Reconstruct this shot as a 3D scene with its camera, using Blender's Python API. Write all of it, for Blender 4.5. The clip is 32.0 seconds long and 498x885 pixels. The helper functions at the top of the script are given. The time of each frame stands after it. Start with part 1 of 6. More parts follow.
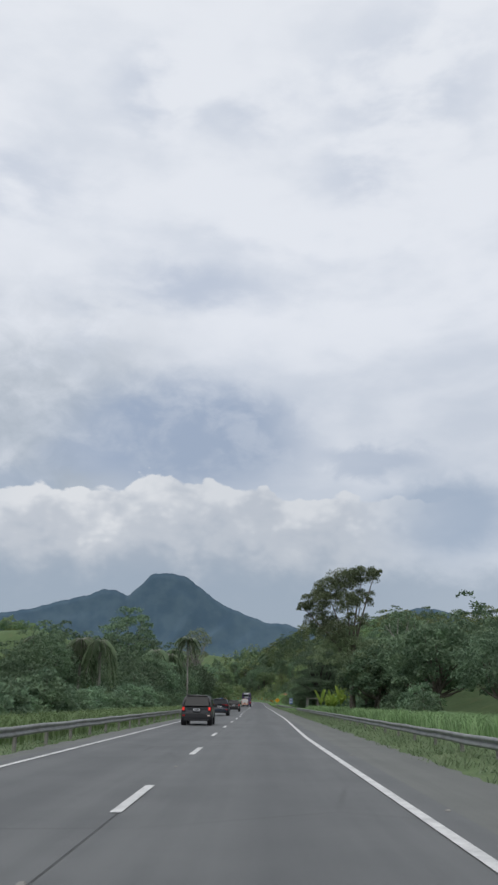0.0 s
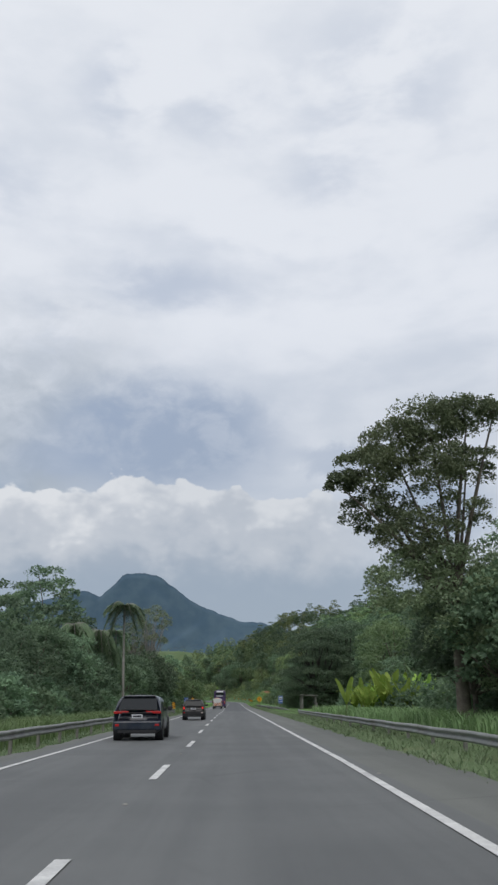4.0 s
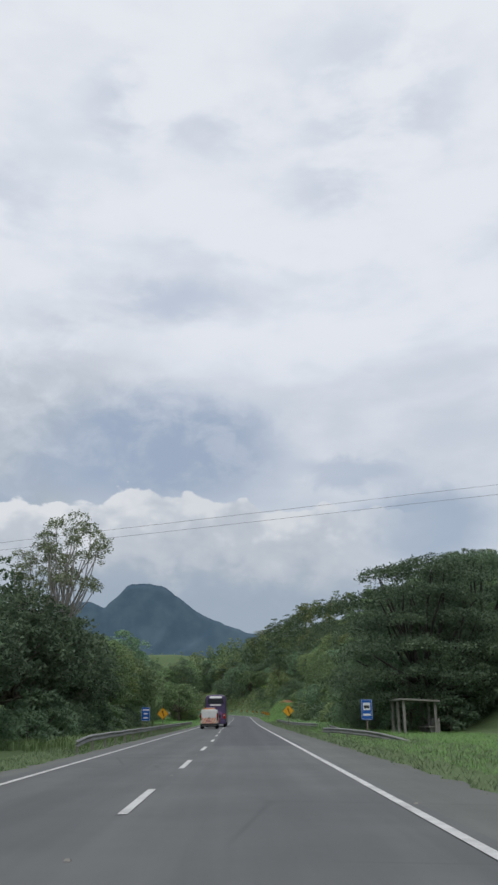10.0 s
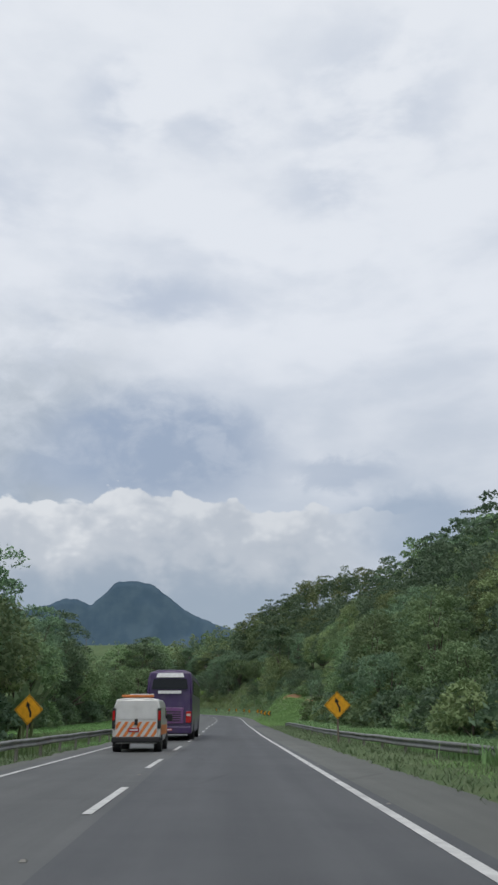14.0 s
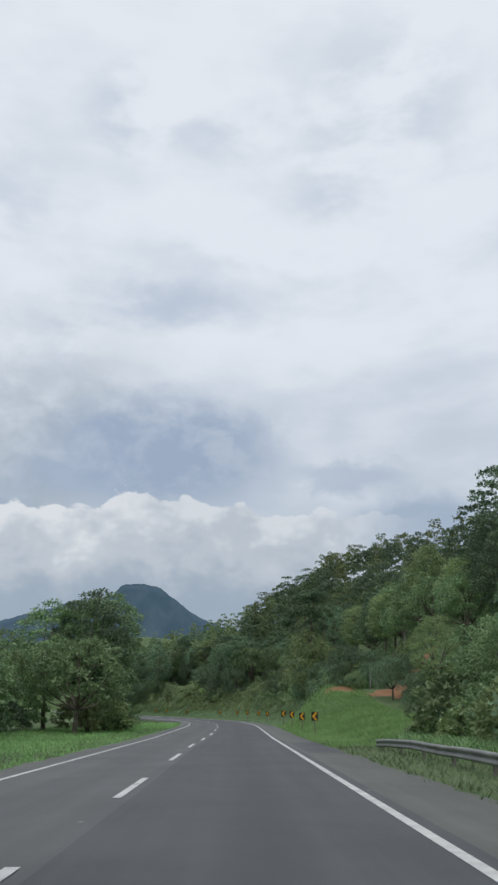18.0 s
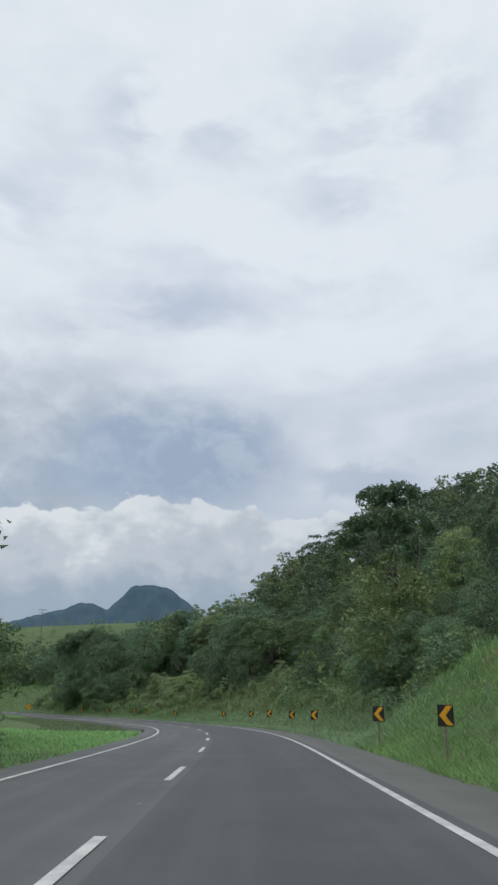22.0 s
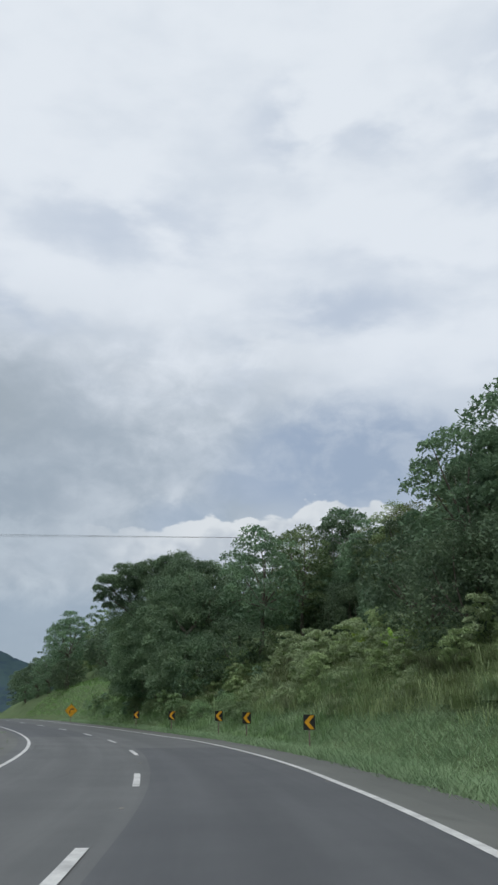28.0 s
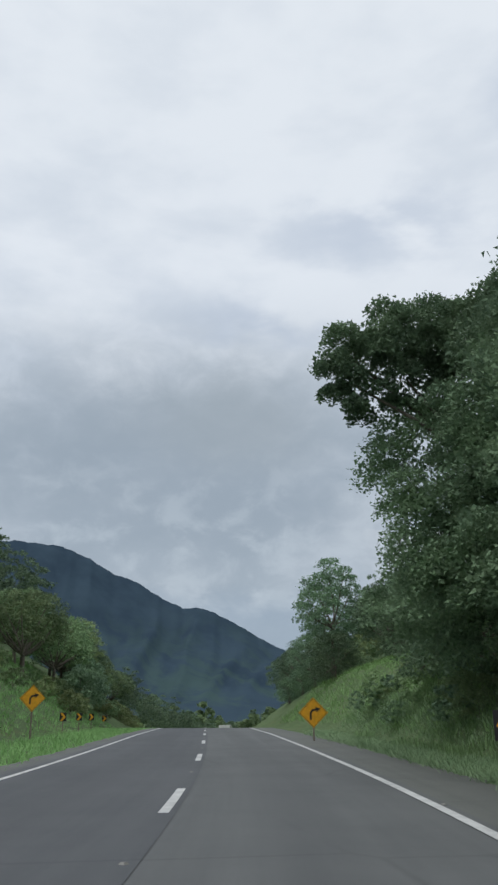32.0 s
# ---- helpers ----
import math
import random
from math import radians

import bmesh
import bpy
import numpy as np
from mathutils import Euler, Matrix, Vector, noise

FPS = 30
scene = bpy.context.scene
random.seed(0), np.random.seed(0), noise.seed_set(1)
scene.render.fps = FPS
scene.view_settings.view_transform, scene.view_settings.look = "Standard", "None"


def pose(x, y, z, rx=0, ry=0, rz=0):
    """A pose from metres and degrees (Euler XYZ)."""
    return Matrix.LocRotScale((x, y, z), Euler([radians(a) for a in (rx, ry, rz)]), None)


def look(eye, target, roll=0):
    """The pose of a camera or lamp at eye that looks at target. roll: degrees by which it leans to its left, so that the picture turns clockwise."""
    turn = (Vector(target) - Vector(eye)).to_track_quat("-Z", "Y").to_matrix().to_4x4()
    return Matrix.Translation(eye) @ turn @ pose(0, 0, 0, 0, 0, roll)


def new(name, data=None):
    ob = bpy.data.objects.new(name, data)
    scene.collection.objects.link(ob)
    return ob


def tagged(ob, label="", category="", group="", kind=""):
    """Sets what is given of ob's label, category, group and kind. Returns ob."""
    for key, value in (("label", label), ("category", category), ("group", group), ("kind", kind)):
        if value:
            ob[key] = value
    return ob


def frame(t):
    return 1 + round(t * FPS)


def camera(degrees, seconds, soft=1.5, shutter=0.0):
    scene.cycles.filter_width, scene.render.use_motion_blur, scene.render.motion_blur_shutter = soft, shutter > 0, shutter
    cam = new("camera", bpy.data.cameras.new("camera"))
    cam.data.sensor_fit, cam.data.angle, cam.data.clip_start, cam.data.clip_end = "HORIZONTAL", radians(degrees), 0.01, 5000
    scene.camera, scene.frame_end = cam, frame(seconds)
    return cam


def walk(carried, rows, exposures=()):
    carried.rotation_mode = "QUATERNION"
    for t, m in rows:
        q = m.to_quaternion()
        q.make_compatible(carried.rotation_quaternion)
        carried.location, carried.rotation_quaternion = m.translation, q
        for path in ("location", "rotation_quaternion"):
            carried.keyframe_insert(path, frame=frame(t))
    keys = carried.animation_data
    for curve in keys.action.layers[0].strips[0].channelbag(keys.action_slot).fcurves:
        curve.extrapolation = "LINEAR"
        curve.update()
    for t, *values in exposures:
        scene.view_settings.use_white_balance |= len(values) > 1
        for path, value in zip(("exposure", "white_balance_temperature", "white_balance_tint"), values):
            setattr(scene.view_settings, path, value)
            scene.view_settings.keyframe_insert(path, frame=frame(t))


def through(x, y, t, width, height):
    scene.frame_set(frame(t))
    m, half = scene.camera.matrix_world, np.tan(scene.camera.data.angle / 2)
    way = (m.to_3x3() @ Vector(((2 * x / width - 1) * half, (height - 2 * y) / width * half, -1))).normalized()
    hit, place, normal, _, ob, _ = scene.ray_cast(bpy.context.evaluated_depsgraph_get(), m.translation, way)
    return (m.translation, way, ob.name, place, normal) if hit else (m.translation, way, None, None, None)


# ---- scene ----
# ---------------------------------------------------------------- camera and walk
cam = camera(33.0, 32.0, soft=2.6)
PATH = (
    (0.0, -0.02, 0.00, 1.35, 107.14, -0.82, 0.59),
    (0.5, -0.08, 6.68, 1.35, 106.57, -0.72, 0.44),
    (1.0, -0.13, 13.47, 1.35, 107.13, -0.55, 0.10),
    (1.5, -0.26, 20.36, 1.35, 107.12, -0.13, -0.09),
    (2.0, -0.41, 27.29, 1.35, 107.00, 0.51, -0.34),
    (2.5, -0.52, 34.20, 1.35, 107.00, 0.35, -0.65),
    (4.5, -0.20, 61.03, 1.35, 107.24, 0.37, -1.12),
    (5.0, -0.18, 67.70, 1.35, 107.35, 0.17, -1.15),
    (5.5, -0.21, 74.39, 1.35, 107.39, -0.13, -0.83),
    (6.0, -0.26, 81.16, 1.35, 107.61, 0.02, -0.63),
    (6.5, -0.30, 88.06, 1.35, 107.50, -0.15, -0.70),
    (7.0, -0.32, 95.15, 1.35, 107.78, -0.03, -0.80),
    (7.5, -0.31, 102.47, 1.35, 107.77, 0.07, -0.86),
    (8.0, -0.28, 110.03, 1.35, 107.88, 0.25, -0.94),
    (8.5, -0.25, 117.80, 1.34, 107.77, 0.73, -0.88),
    (9.0, -0.23, 125.72, 1.35, 107.91, 0.40, -0.81),
    (9.5, -0.24, 133.75, 1.36, 107.56, 0.53, -0.65),
    (10.0, -0.24, 141.80, 1.35, 107.98, 0.44, -0.55),
    (10.5, -0.23, 149.81, 1.35, 107.80, 0.48, -0.59),
    (11.0, -0.22, 157.74, 1.35, 107.87, 0.63, -0.64),
    (11.5, -0.22, 165.52, 1.35, 107.76, 0.59, -1.00),
    (12.0, -0.21, 173.12, 1.35, 107.85, 0.26, -1.41),
    (12.5, -0.17, 180.50, 1.35, 107.96, 0.25, -1.32),
    (13.0, -0.12, 187.68, 1.35, 107.78, 0.31, -1.19),
    (13.5, -0.07, 194.71, 1.34, 107.65, 0.49, -1.28),
    (14.0, -0.03, 201.66, 1.34, 107.99, 0.05, -1.34),
    (14.5, 0.00, 208.65, 1.35, 107.97, -0.50, -1.26),
    (15.0, 0.03, 215.71, 1.36, 108.45, 0.06, -0.78),
    (15.5, -0.01, 222.80, 1.35, 108.32, 0.41, -0.43),
    (17.5, -0.03, 250.65, 1.34, 108.23, 0.07, -0.63),
    (18.0, -0.03, 257.64, 1.35, 108.28, -0.01, -0.83),
    (18.5, -0.02, 264.67, 1.36, 108.31, 0.08, -0.97),
    (19.0, -0.02, 271.77, 1.41, 108.49, 0.01, -0.79),
    (19.5, -0.04, 278.94, 1.46, 108.40, -0.13, -0.61),
    (20.0, -0.06, 286.16, 1.49, 108.70, -0.14, -0.39),
    (20.5, -0.08, 293.41, 1.52, 108.70, -0.33, -0.20),
    (21.0, -0.12, 300.67, 1.54, 108.28, -0.24, -0.05),
    (21.5, -0.15, 307.92, 1.57, 108.70, -0.15, 0.14),
    (22.0, -0.22, 315.16, 1.61, 108.49, -0.25, -0.09),
    (22.5, -0.28, 322.41, 1.68, 108.51, -0.43, -0.49),
    (23.0, -0.26, 329.68, 1.77, 108.18, -0.13, -0.80),
    (23.5, -0.18, 336.97, 1.86, 108.37, 0.09, -0.79),
    (24.0, -0.12, 344.24, 1.95, 108.74, 0.43, -0.06),
    (24.5, -0.18, 351.46, 2.04, 108.40, 0.33, 1.06),
    (26.5, -1.48, 379.51, 2.38, 108.22, 0.72, 6.37),
    (27.0, -2.37, 386.50, 2.48, 108.30, 0.21, 8.33),
    (27.5, -3.48, 393.47, 2.58, 108.56, 0.20, 10.42),
    (28.0, -4.87, 400.38, 2.67, 108.80, 0.18, 12.50),
    (28.5, -6.54, 407.16, 2.74, 108.05, -0.34, 14.98),
    (29.0, -8.43, 413.75, 2.81, 108.44, -0.46, 16.95),
    (29.5, -10.53, 420.16, 2.90, 108.66, -0.67, 18.74),
    (30.0, -12.78, 426.41, 3.04, 109.10, -0.83, 20.69),
    (30.5, -15.18, 432.57, 3.20, 108.54, -0.70, 23.86),
    (31.0, -17.82, 438.60, 3.34, 108.96, -0.16, 26.62),
    (31.5, -20.75, 444.46, 3.48, 109.01, 0.16, 29.69),
    (32.0, -24.07, 450.13, 3.62, 109.11, 0.32, 31.83),
)
walk(cam, [(t, pose(x, y, z, rx, ry, rz)) for t, x, y, z, rx, ry, rz in PATH],
     exposures=((0.0, 0.0, 6500, 10), (15.5, 0.0, 6460, 9.2), (20.0, 0.0, 6380, 7.6), (32.0, 0.0, 6380, 7.6)))

# ---------------------------------------------------------------- world, sun
SUN_EL, SUN_AZ = 58.0, 200.0
world = bpy.data.worlds.new("world")
scene.world = world
world.use_nodes = True


class Nodes:
    """Short hand for building node trees."""

    def __init__(self, tree):
        self.t = tree
        tree.nodes.clear()

    def n(self, kind, **kw):
        nd = self.t.nodes.new(kind)
        for k, v in kw.items():
            if k == "op":
                nd.operation = v
            elif k == "ins":
                for i, val in v.items():
                    if isinstance(val, bpy.types.NodeSocket):
                        self.t.links.new(val, nd.inputs[i])
                    else:
                        nd.inputs[i].default_value = val
            elif k == "dt":
                nd.data_type = v
            elif k == "clamp":
                nd.use_clamp = v
            elif k == "blend":
                nd.blend_type = v
        return nd

    def m(self, op, a, b=0.0, c=0.0, clamp=False):
        return self.n("ShaderNodeMath", op=op, ins={0: a, 1: b, 2: c}, clamp=clamp).outputs[0]

    def mix(self, f, a, b, blend="MIX"):
        nd = self.n("ShaderNodeMix", dt="RGBA", blend=blend, ins={0: f, 6: a, 7: b})
        return nd.outputs[2]

    def smooth(self, v, lo, hi):
        nd = self.n("ShaderNodeMapRange", ins={0: v, 1: lo, 2: hi, 3: 0.0, 4: 1.0})
        nd.interpolation_type = "SMOOTHSTEP"
        return nd.outputs[0]

    def noise(self, vec, scale, detail=4.0, rough=0.55, dist=0.0):
        nd = self.n("ShaderNodeTexNoise", ins={"Scale": scale, "Detail": detail, "Roughness": rough, "Distortion": dist})
        if vec is not None:
            self.t.links.new(vec, nd.inputs["Vector"])
        return nd.outputs["Fac"]

    def link(self, a, b):
        self.t.links.new(a, b)


def build_sky():
    N = Nodes(world.node_tree)
    co = N.n("ShaderNodeTexCoord").outputs["Generated"]
    sep = N.n("ShaderNodeSeparateXYZ", ins={0: co})
    x, y, z = sep.outputs
    az = N.m("MULTIPLY", N.m("ARCTAN2", N.m("MULTIPLY", x, -1.0), y), 57.2958)
    el = N.m("MULTIPLY", N.m("ARCSINE", z), 57.2958)
    # sheet clouds: noise on the plane of the cloud base
    zz = N.m("ADD", N.m("MAXIMUM", z, 0.0), 0.22)
    flat = N.n("ShaderNodeCombineXYZ", ins={0: N.m("DIVIDE", x, zz), 1: N.m("DIVIDE", y, zz), 2: 0.3}).outputs[0]
    big = N.noise(flat, 1.25, 4.0, 0.46, 0.2)
    fine = N.noise(flat, 3.4, 5.0, 0.5, 0.3)
    ang = N.n("ShaderNodeCombineXYZ", ins={0: N.m("MULTIPLY", az, 0.1), 1: N.m("MULTIPLY", el, 0.14), 2: 0.0}).outputs[0]
    puff = N.noise(ang, 3.2, 7.0, 0.58, 0.3)
    soft = N.noise(ang, 0.9, 4.0, 0.5, 0.3)
    veil = N.m("ADD", N.m("MULTIPLY", big, 0.72), N.m("MULTIPLY", fine, 0.28))
    wide = N.n("ShaderNodeCombineXYZ", ins={0: N.m("MULTIPLY", az, 0.11), 1: N.m("MULTIPLY", el, 0.25), 2: 4.0}).outputs[0]
    lump_hi = N.noise(wide, 1.05, 5.0, 0.5, 0.12)
    bright = N.smooth(N.m("ADD", N.m("MULTIPLY", lump_hi, 0.6), N.m("MULTIPLY", veil, 0.4)), 0.36, 0.6)
    sheet = N.mix(bright, (0.665, 0.715, 0.80, 1), (0.83, 0.863, 0.925, 1))
    # brighter towards the zenith
    sheet = N.mix(N.m("MULTIPLY", N.smooth(el, 22.0, 48.0), 0.5), sheet, (0.87, 0.90, 0.945, 1))
    # greyer sheet low to one side
    wash = N.m("MULTIPLY", N.m("MULTIPLY", N.smooth(az, 1.0, 15.0), N.smooth(el, 31.0, 17.0)), N.smooth(N.m("ADD", N.m("MULTIPLY", soft, 0.5), N.m("MULTIPLY", puff, 0.5)), 0.75, 0.35))
    sheet = N.mix(N.m("MULTIPLY", wash, 1.0), sheet, (0.42, 0.475, 0.54, 1))
    wob = N.m("MULTIPLY", N.m("SUBTRACT", puff, 0.5), 9.0)
    wob2 = N.m("MULTIPLY", N.m("SUBTRACT", soft, 0.5), 5.0)

    def gap(a0, e0, wa, we, lo=1.25, hi=0.45):
        """A ragged opening in the clouds, as a mask."""
        da = N.m("DIVIDE", N.m("ADD", N.m("SUBTRACT", az, a0), wob2), wa)
        de = N.m("DIVIDE", N.m("ADD", N.m("SUBTRACT", el, e0), N.m("MULTIPLY", wob, 0.35)), we)
        r = N.m("SQRT", N.m("ADD", N.m("MULTIPLY", da, da), N.m("MULTIPLY", de, de)))
        return N.smooth(r, lo, hi)

    blue = (0.345, 0.425, 0.57, 1)
    sheet = N.mix(N.m("MULTIPLY", N.m("MULTIPLY", gap(5.0, 17.2, 10.0, 4.4, 1.2, 0.45), N.m("ADD", 0.8, N.m("MULTIPLY", N.smooth(puff, 0.66, 0.4), 0.36))), 0.82), sheet, blue)
    sheet = N.mix(N.m("MULTIPLY", gap(12.5, 15.6, 4.0, 1.6), 0.45), sheet, blue)
    sheet = N.mix(N.m("MULTIPLY", gap(-8.0, 15.8, 4.5, 1.2), 0.5), sheet, blue)
    sheet = N.mix(N.m("MULTIPLY", gap(-13.0, 12.0, 5.0, 3.0), 0.75), sheet, (0.31, 0.40, 0.54, 1))
    sheet = N.mix(N.m("MULTIPLY", gap(17.0, 13.0, 4.0, 2.2), 0.6), sheet, (0.37, 0.45, 0.58, 1))
    # thin, bluish places in the high sheet
    for a0, e0, wa, we, k in ((8.4, 39.5, 3.6, 2.2, 0.34), (0.8, 38.6, 3.4, 1.6, 0.3), (-7.5, 34.3, 3.0, 1.8, 0.28), (-11.8, 39.5, 6.5, 4.0, 0.3), (4.7, 27.4, 5.0, 1.3, 0.42), (10.5, 24.4, 4.0, 1.1, 0.36), (-3.0, 30.5, 8.0, 1.2, 0.16), (22.0, 33.0, 7.0, 2.0, 0.3), (30.0, 27.0, 6.0, 1.5, 0.3)):
        sheet = N.mix(N.m("MULTIPLY", N.m("MULTIPLY", gap(a0, e0, wa * 1.3, we * 1.4, 1.35, 0.1), N.smooth(lump_hi, 0.6, 0.4)), k * 1.5), sheet, (0.47, 0.54, 0.67, 1))
    # the heavy grey cloud over the farther range
    sheet = N.mix(N.m("MULTIPLY", gap(37.0, 16.5, 16.0, 8.5, 1.5, 0.2), 0.85), sheet, (0.33, 0.385, 0.45, 1))
    sheet = N.mix(N.m("MULTIPLY", gap(33.0, 20.5, 7.5, 3.6, 1.4, 0.2), 0.6), sheet, (0.37, 0.415, 0.455, 1))
    lining = N.m("MULTIPLY", N.smooth(puff, 0.45, 0.68), N.m("MULTIPLY", N.smooth(az, 19.0, 27.0), N.smooth(el, 20.0, 12.0)))
    sheet = N.mix(N.m("MULTIPLY", lining, 0.55), sheet, (0.56, 0.62, 0.68, 1))
    # cumulus bank low over the first mountain: heaped heads, each with a bright rim
    def head(a0, wide, high):
        q = N.m("DIVIDE", N.m("SUBTRACT", az, a0), wide)
        return N.m("MULTIPLY", N.m("EXPONENT", N.m("MULTIPLY", N.m("MULTIPLY", q, q), -1.0)), high)

    vor = N.n("ShaderNodeTexVoronoi", ins={"Vector": ang, "Scale": 7.0})
    vor.feature = "SMOOTH_F1"
    vor2 = N.n("ShaderNodeTexVoronoi", ins={"Vector": ang, "Scale": 17.0})
    vor2.feature = "SMOOTH_F1"
    knobs = N.m("ADD", N.m("MULTIPLY", N.m("SUBTRACT", 0.5, vor.outputs["Distance"]), 1.5), N.m("MULTIPLY", N.m("SUBTRACT", 0.5, vor2.outputs["Distance"]), 0.5))
    top = N.m("ADD", 12.95, knobs)
    for a0, wide, high in ((7.4, 2.1, 1.7), (3.6, 1.9, 1.4), (0.4, 2.0, 0.9), (-5.5, 3.0, 0.5), (13.5, 3.0, 0.7)):
        top = N.m("ADD", top, head(a0, wide, high))
    top = N.m("ADD", top, N.m("MULTIPLY", wob, 0.18))
    depth = N.m("SUBTRACT", top, el)
    below = N.smooth(depth, -0.06, 0.22)
    billow = N.m("ADD", N.m("ADD", N.m("MULTIPLY", N.m("SUBTRACT", vor.outputs["Distance"], 0.45), 2.6), N.m("MULTIPLY", N.m("SUBTRACT", vor2.outputs["Distance"], 0.42), 1.5)), N.m("MULTIPLY", N.m("SUBTRACT", N.noise(ang, 3.0, 5.0, 0.5, 0.35), 0.5), -7.0))
    shade = N.m("ADD", N.m("MULTIPLY", depth, 0.72), N.m("ADD", N.m("MULTIPLY", wob, -0.3), billow))
    cum = N.mix(N.smooth(shade, -0.3, 2.2), (0.86, 0.87, 0.885, 1), (0.60, 0.63, 0.68, 1))
    cum = N.mix(N.smooth(shade, 2.0, 5.2), cum, (0.40, 0.455, 0.535, 1))
    span = N.m("MULTIPLY", N.smooth(N.m("ADD", az, wob2), -15.0, -4.0), N.smooth(N.m("ADD", az, wob2), 27.0, 15.0))
    sheet = N.mix(N.m("MULTIPLY", N.m("MULTIPLY", below, span), 0.97), sheet, cum)
    # hazy band under the clouds
    low = N.smooth(N.m("ADD", el, N.m("MULTIPLY", wob, 0.35)), 9.6, 7.2)
    sheet = N.mix(N.m("MULTIPLY", low, 0.8), sheet, (0.335, 0.405, 0.50, 1))
    # the lower sky is a little heavier
    sheet = N.mix(N.m("MULTIPLY", N.smooth(el, 27.0, 14.0), N.m("ADD", 0.16, N.m("MULTIPLY", N.smooth(az, 12.0, 2.0), 0.13))), sheet, (0.32, 0.38, 0.46, 1))
    clouds = N.n("ShaderNodeBackground", ins={0: sheet, 1: 1.0})
    sky = N.n("ShaderNodeTexSky")
    sky.sky_type = "NISHITA"
    sky.sun_disc = False
    sky.sun_elevation, sky.sun_rotation = radians(SUN_EL), radians(SUN_AZ)
    air = N.n("ShaderNodeBackground", ins={0: sky.outputs[0], 1: 0.08})
    both = N.n("ShaderNodeMixShader", ins={0: 0.9, 1: air.outputs[0], 2: clouds.outputs[0]})
    out = N.n("ShaderNodeOutputWorld")
    N.link(both.outputs[0], out.inputs[0])


build_sky()
sun = new("sun", bpy.data.lights.new("sun", "SUN"))
sun.data.energy, sun.data.angle, sun.data.color = 0.95, radians(52), (1.0, 0.96, 0.9)
sun.matrix_world = look((0, 0, 0), (-math.sin(radians(SUN_AZ)) * math.cos(radians(SUN_EL)), -math.cos(radians(SUN_AZ)) * math.cos(radians(SUN_EL)), -math.sin(radians(SUN_EL))))
scene.view_settings.exposure = 0.0

# ---------------------------------------------------------------- materials


def material(name, rough=0.8, metal=0.0, spec=0.3):
    """A material with its principled shader and a node builder."""
    m = bpy.data.materials.new(name)
    m.use_nodes = True
    N = Nodes(m.node_tree)
    b = N.n("ShaderNodeBsdfPrincipled", ins={"Roughness": rough, "Metallic": metal, "Specular IOR Level": spec})
    o = N.n("ShaderNodeOutputMaterial")
    N.link(b.outputs[0], o.inputs[0])
    return m, N, b


def varied(name, c1, c2, scale=3.0, rough=0.8, metal=0.0, spec=0.3, bump=0.0, bscale=40.0, dirt=None):
    """Two colours mixed by noise at two scales, with a fine relief."""
    m, N, b = material(name, rough, metal, spec)
    co = N.n("ShaderNodeTexCoord").outputs["Object"]
    f = N.m("ADD", N.m("MULTIPLY", N.noise(co, scale, 5.0), 0.65), N.m("MULTIPLY", N.noise(co, scale * 9, 4.0), 0.35))
    col = N.mix(N.smooth(f, 0.32, 0.68), (*c1, 1), (*c2, 1))
    if dirt:
        col = N.mix(N.m("MULTIPLY", N.smooth(N.noise(co, scale * 0.4, 4.0), 0.5, 0.75), 0.6), col, (*dirt, 1))
    N.link(col, b.inputs["Base Color"])
    if bump:
        bp = N.n("ShaderNodeBump", ins={"Strength": bump, "Distance": 0.02, "Height": N.noise(co, bscale, 4.0)})
        N.link(bp.outputs[0], b.inputs["Normal"])
    return m


def leafy(name, c1, c2, c3, through=0.3, rough=0.72, clump=0.5):
    """Foliage: colour by tree, by clump and by leaf, lit through from behind."""
    m = bpy.data.materials.new(name)
    m.use_nodes = True
    N = Nodes(m.node_tree)
    co = N.n("ShaderNodeTexCoord").outputs["Object"]
    tree = N.n("ShaderNodeObjectInfo").outputs["Random"]
    leaf = N.n("ShaderNodeNewGeometry").outputs["Random Per Island"]
    cl = N.smooth(N.noise(co, clump, 3.0), 0.35, 0.65)
    col = N.mix(cl, (*c1, 1), (*c2, 1))
    col = N.mix(N.m("MULTIPLY", leaf, 0.42), col, (*c3, 1))
    hsv = N.n("ShaderNodeHueSaturation", ins={"Hue": N.m("ADD", 0.488, N.m("MULTIPLY", tree, 0.03)), "Value": N.m("ADD", 0.68, N.m("MULTIPLY", tree, 0.62)), "Color": col})
    b = N.n("ShaderNodeBsdfPrincipled", ins={"Base Color": hsv.outputs[0], "Roughness": rough, "Specular IOR Level": 0.12})
    tr = N.n("ShaderNodeBsdfTranslucent", ins={0: hsv.outputs[0]})
    mx = N.n("ShaderNodeMixShader", ins={0: through, 1: b.outputs[0], 2: tr.outputs[0]})
    o = N.n("ShaderNodeOutputMaterial")
    N.link(mx.outputs[0], o.inputs[0])
    return m


def plain(name, c, rough=0.5, metal=0.0, spec=0.4):
    m, N, b = material(name, rough, metal, spec)
    co = N.n("ShaderNodeTexCoord").outputs["Object"]
    f = N.noise(co, 6.0, 6.0)
    N.link(N.mix(N.smooth(f, 0.3, 0.7), (*[v * 0.86 for v in c], 1), (*[min(1, v * 1.08) for v in c], 1)), b.inputs["Base Color"])
    return m


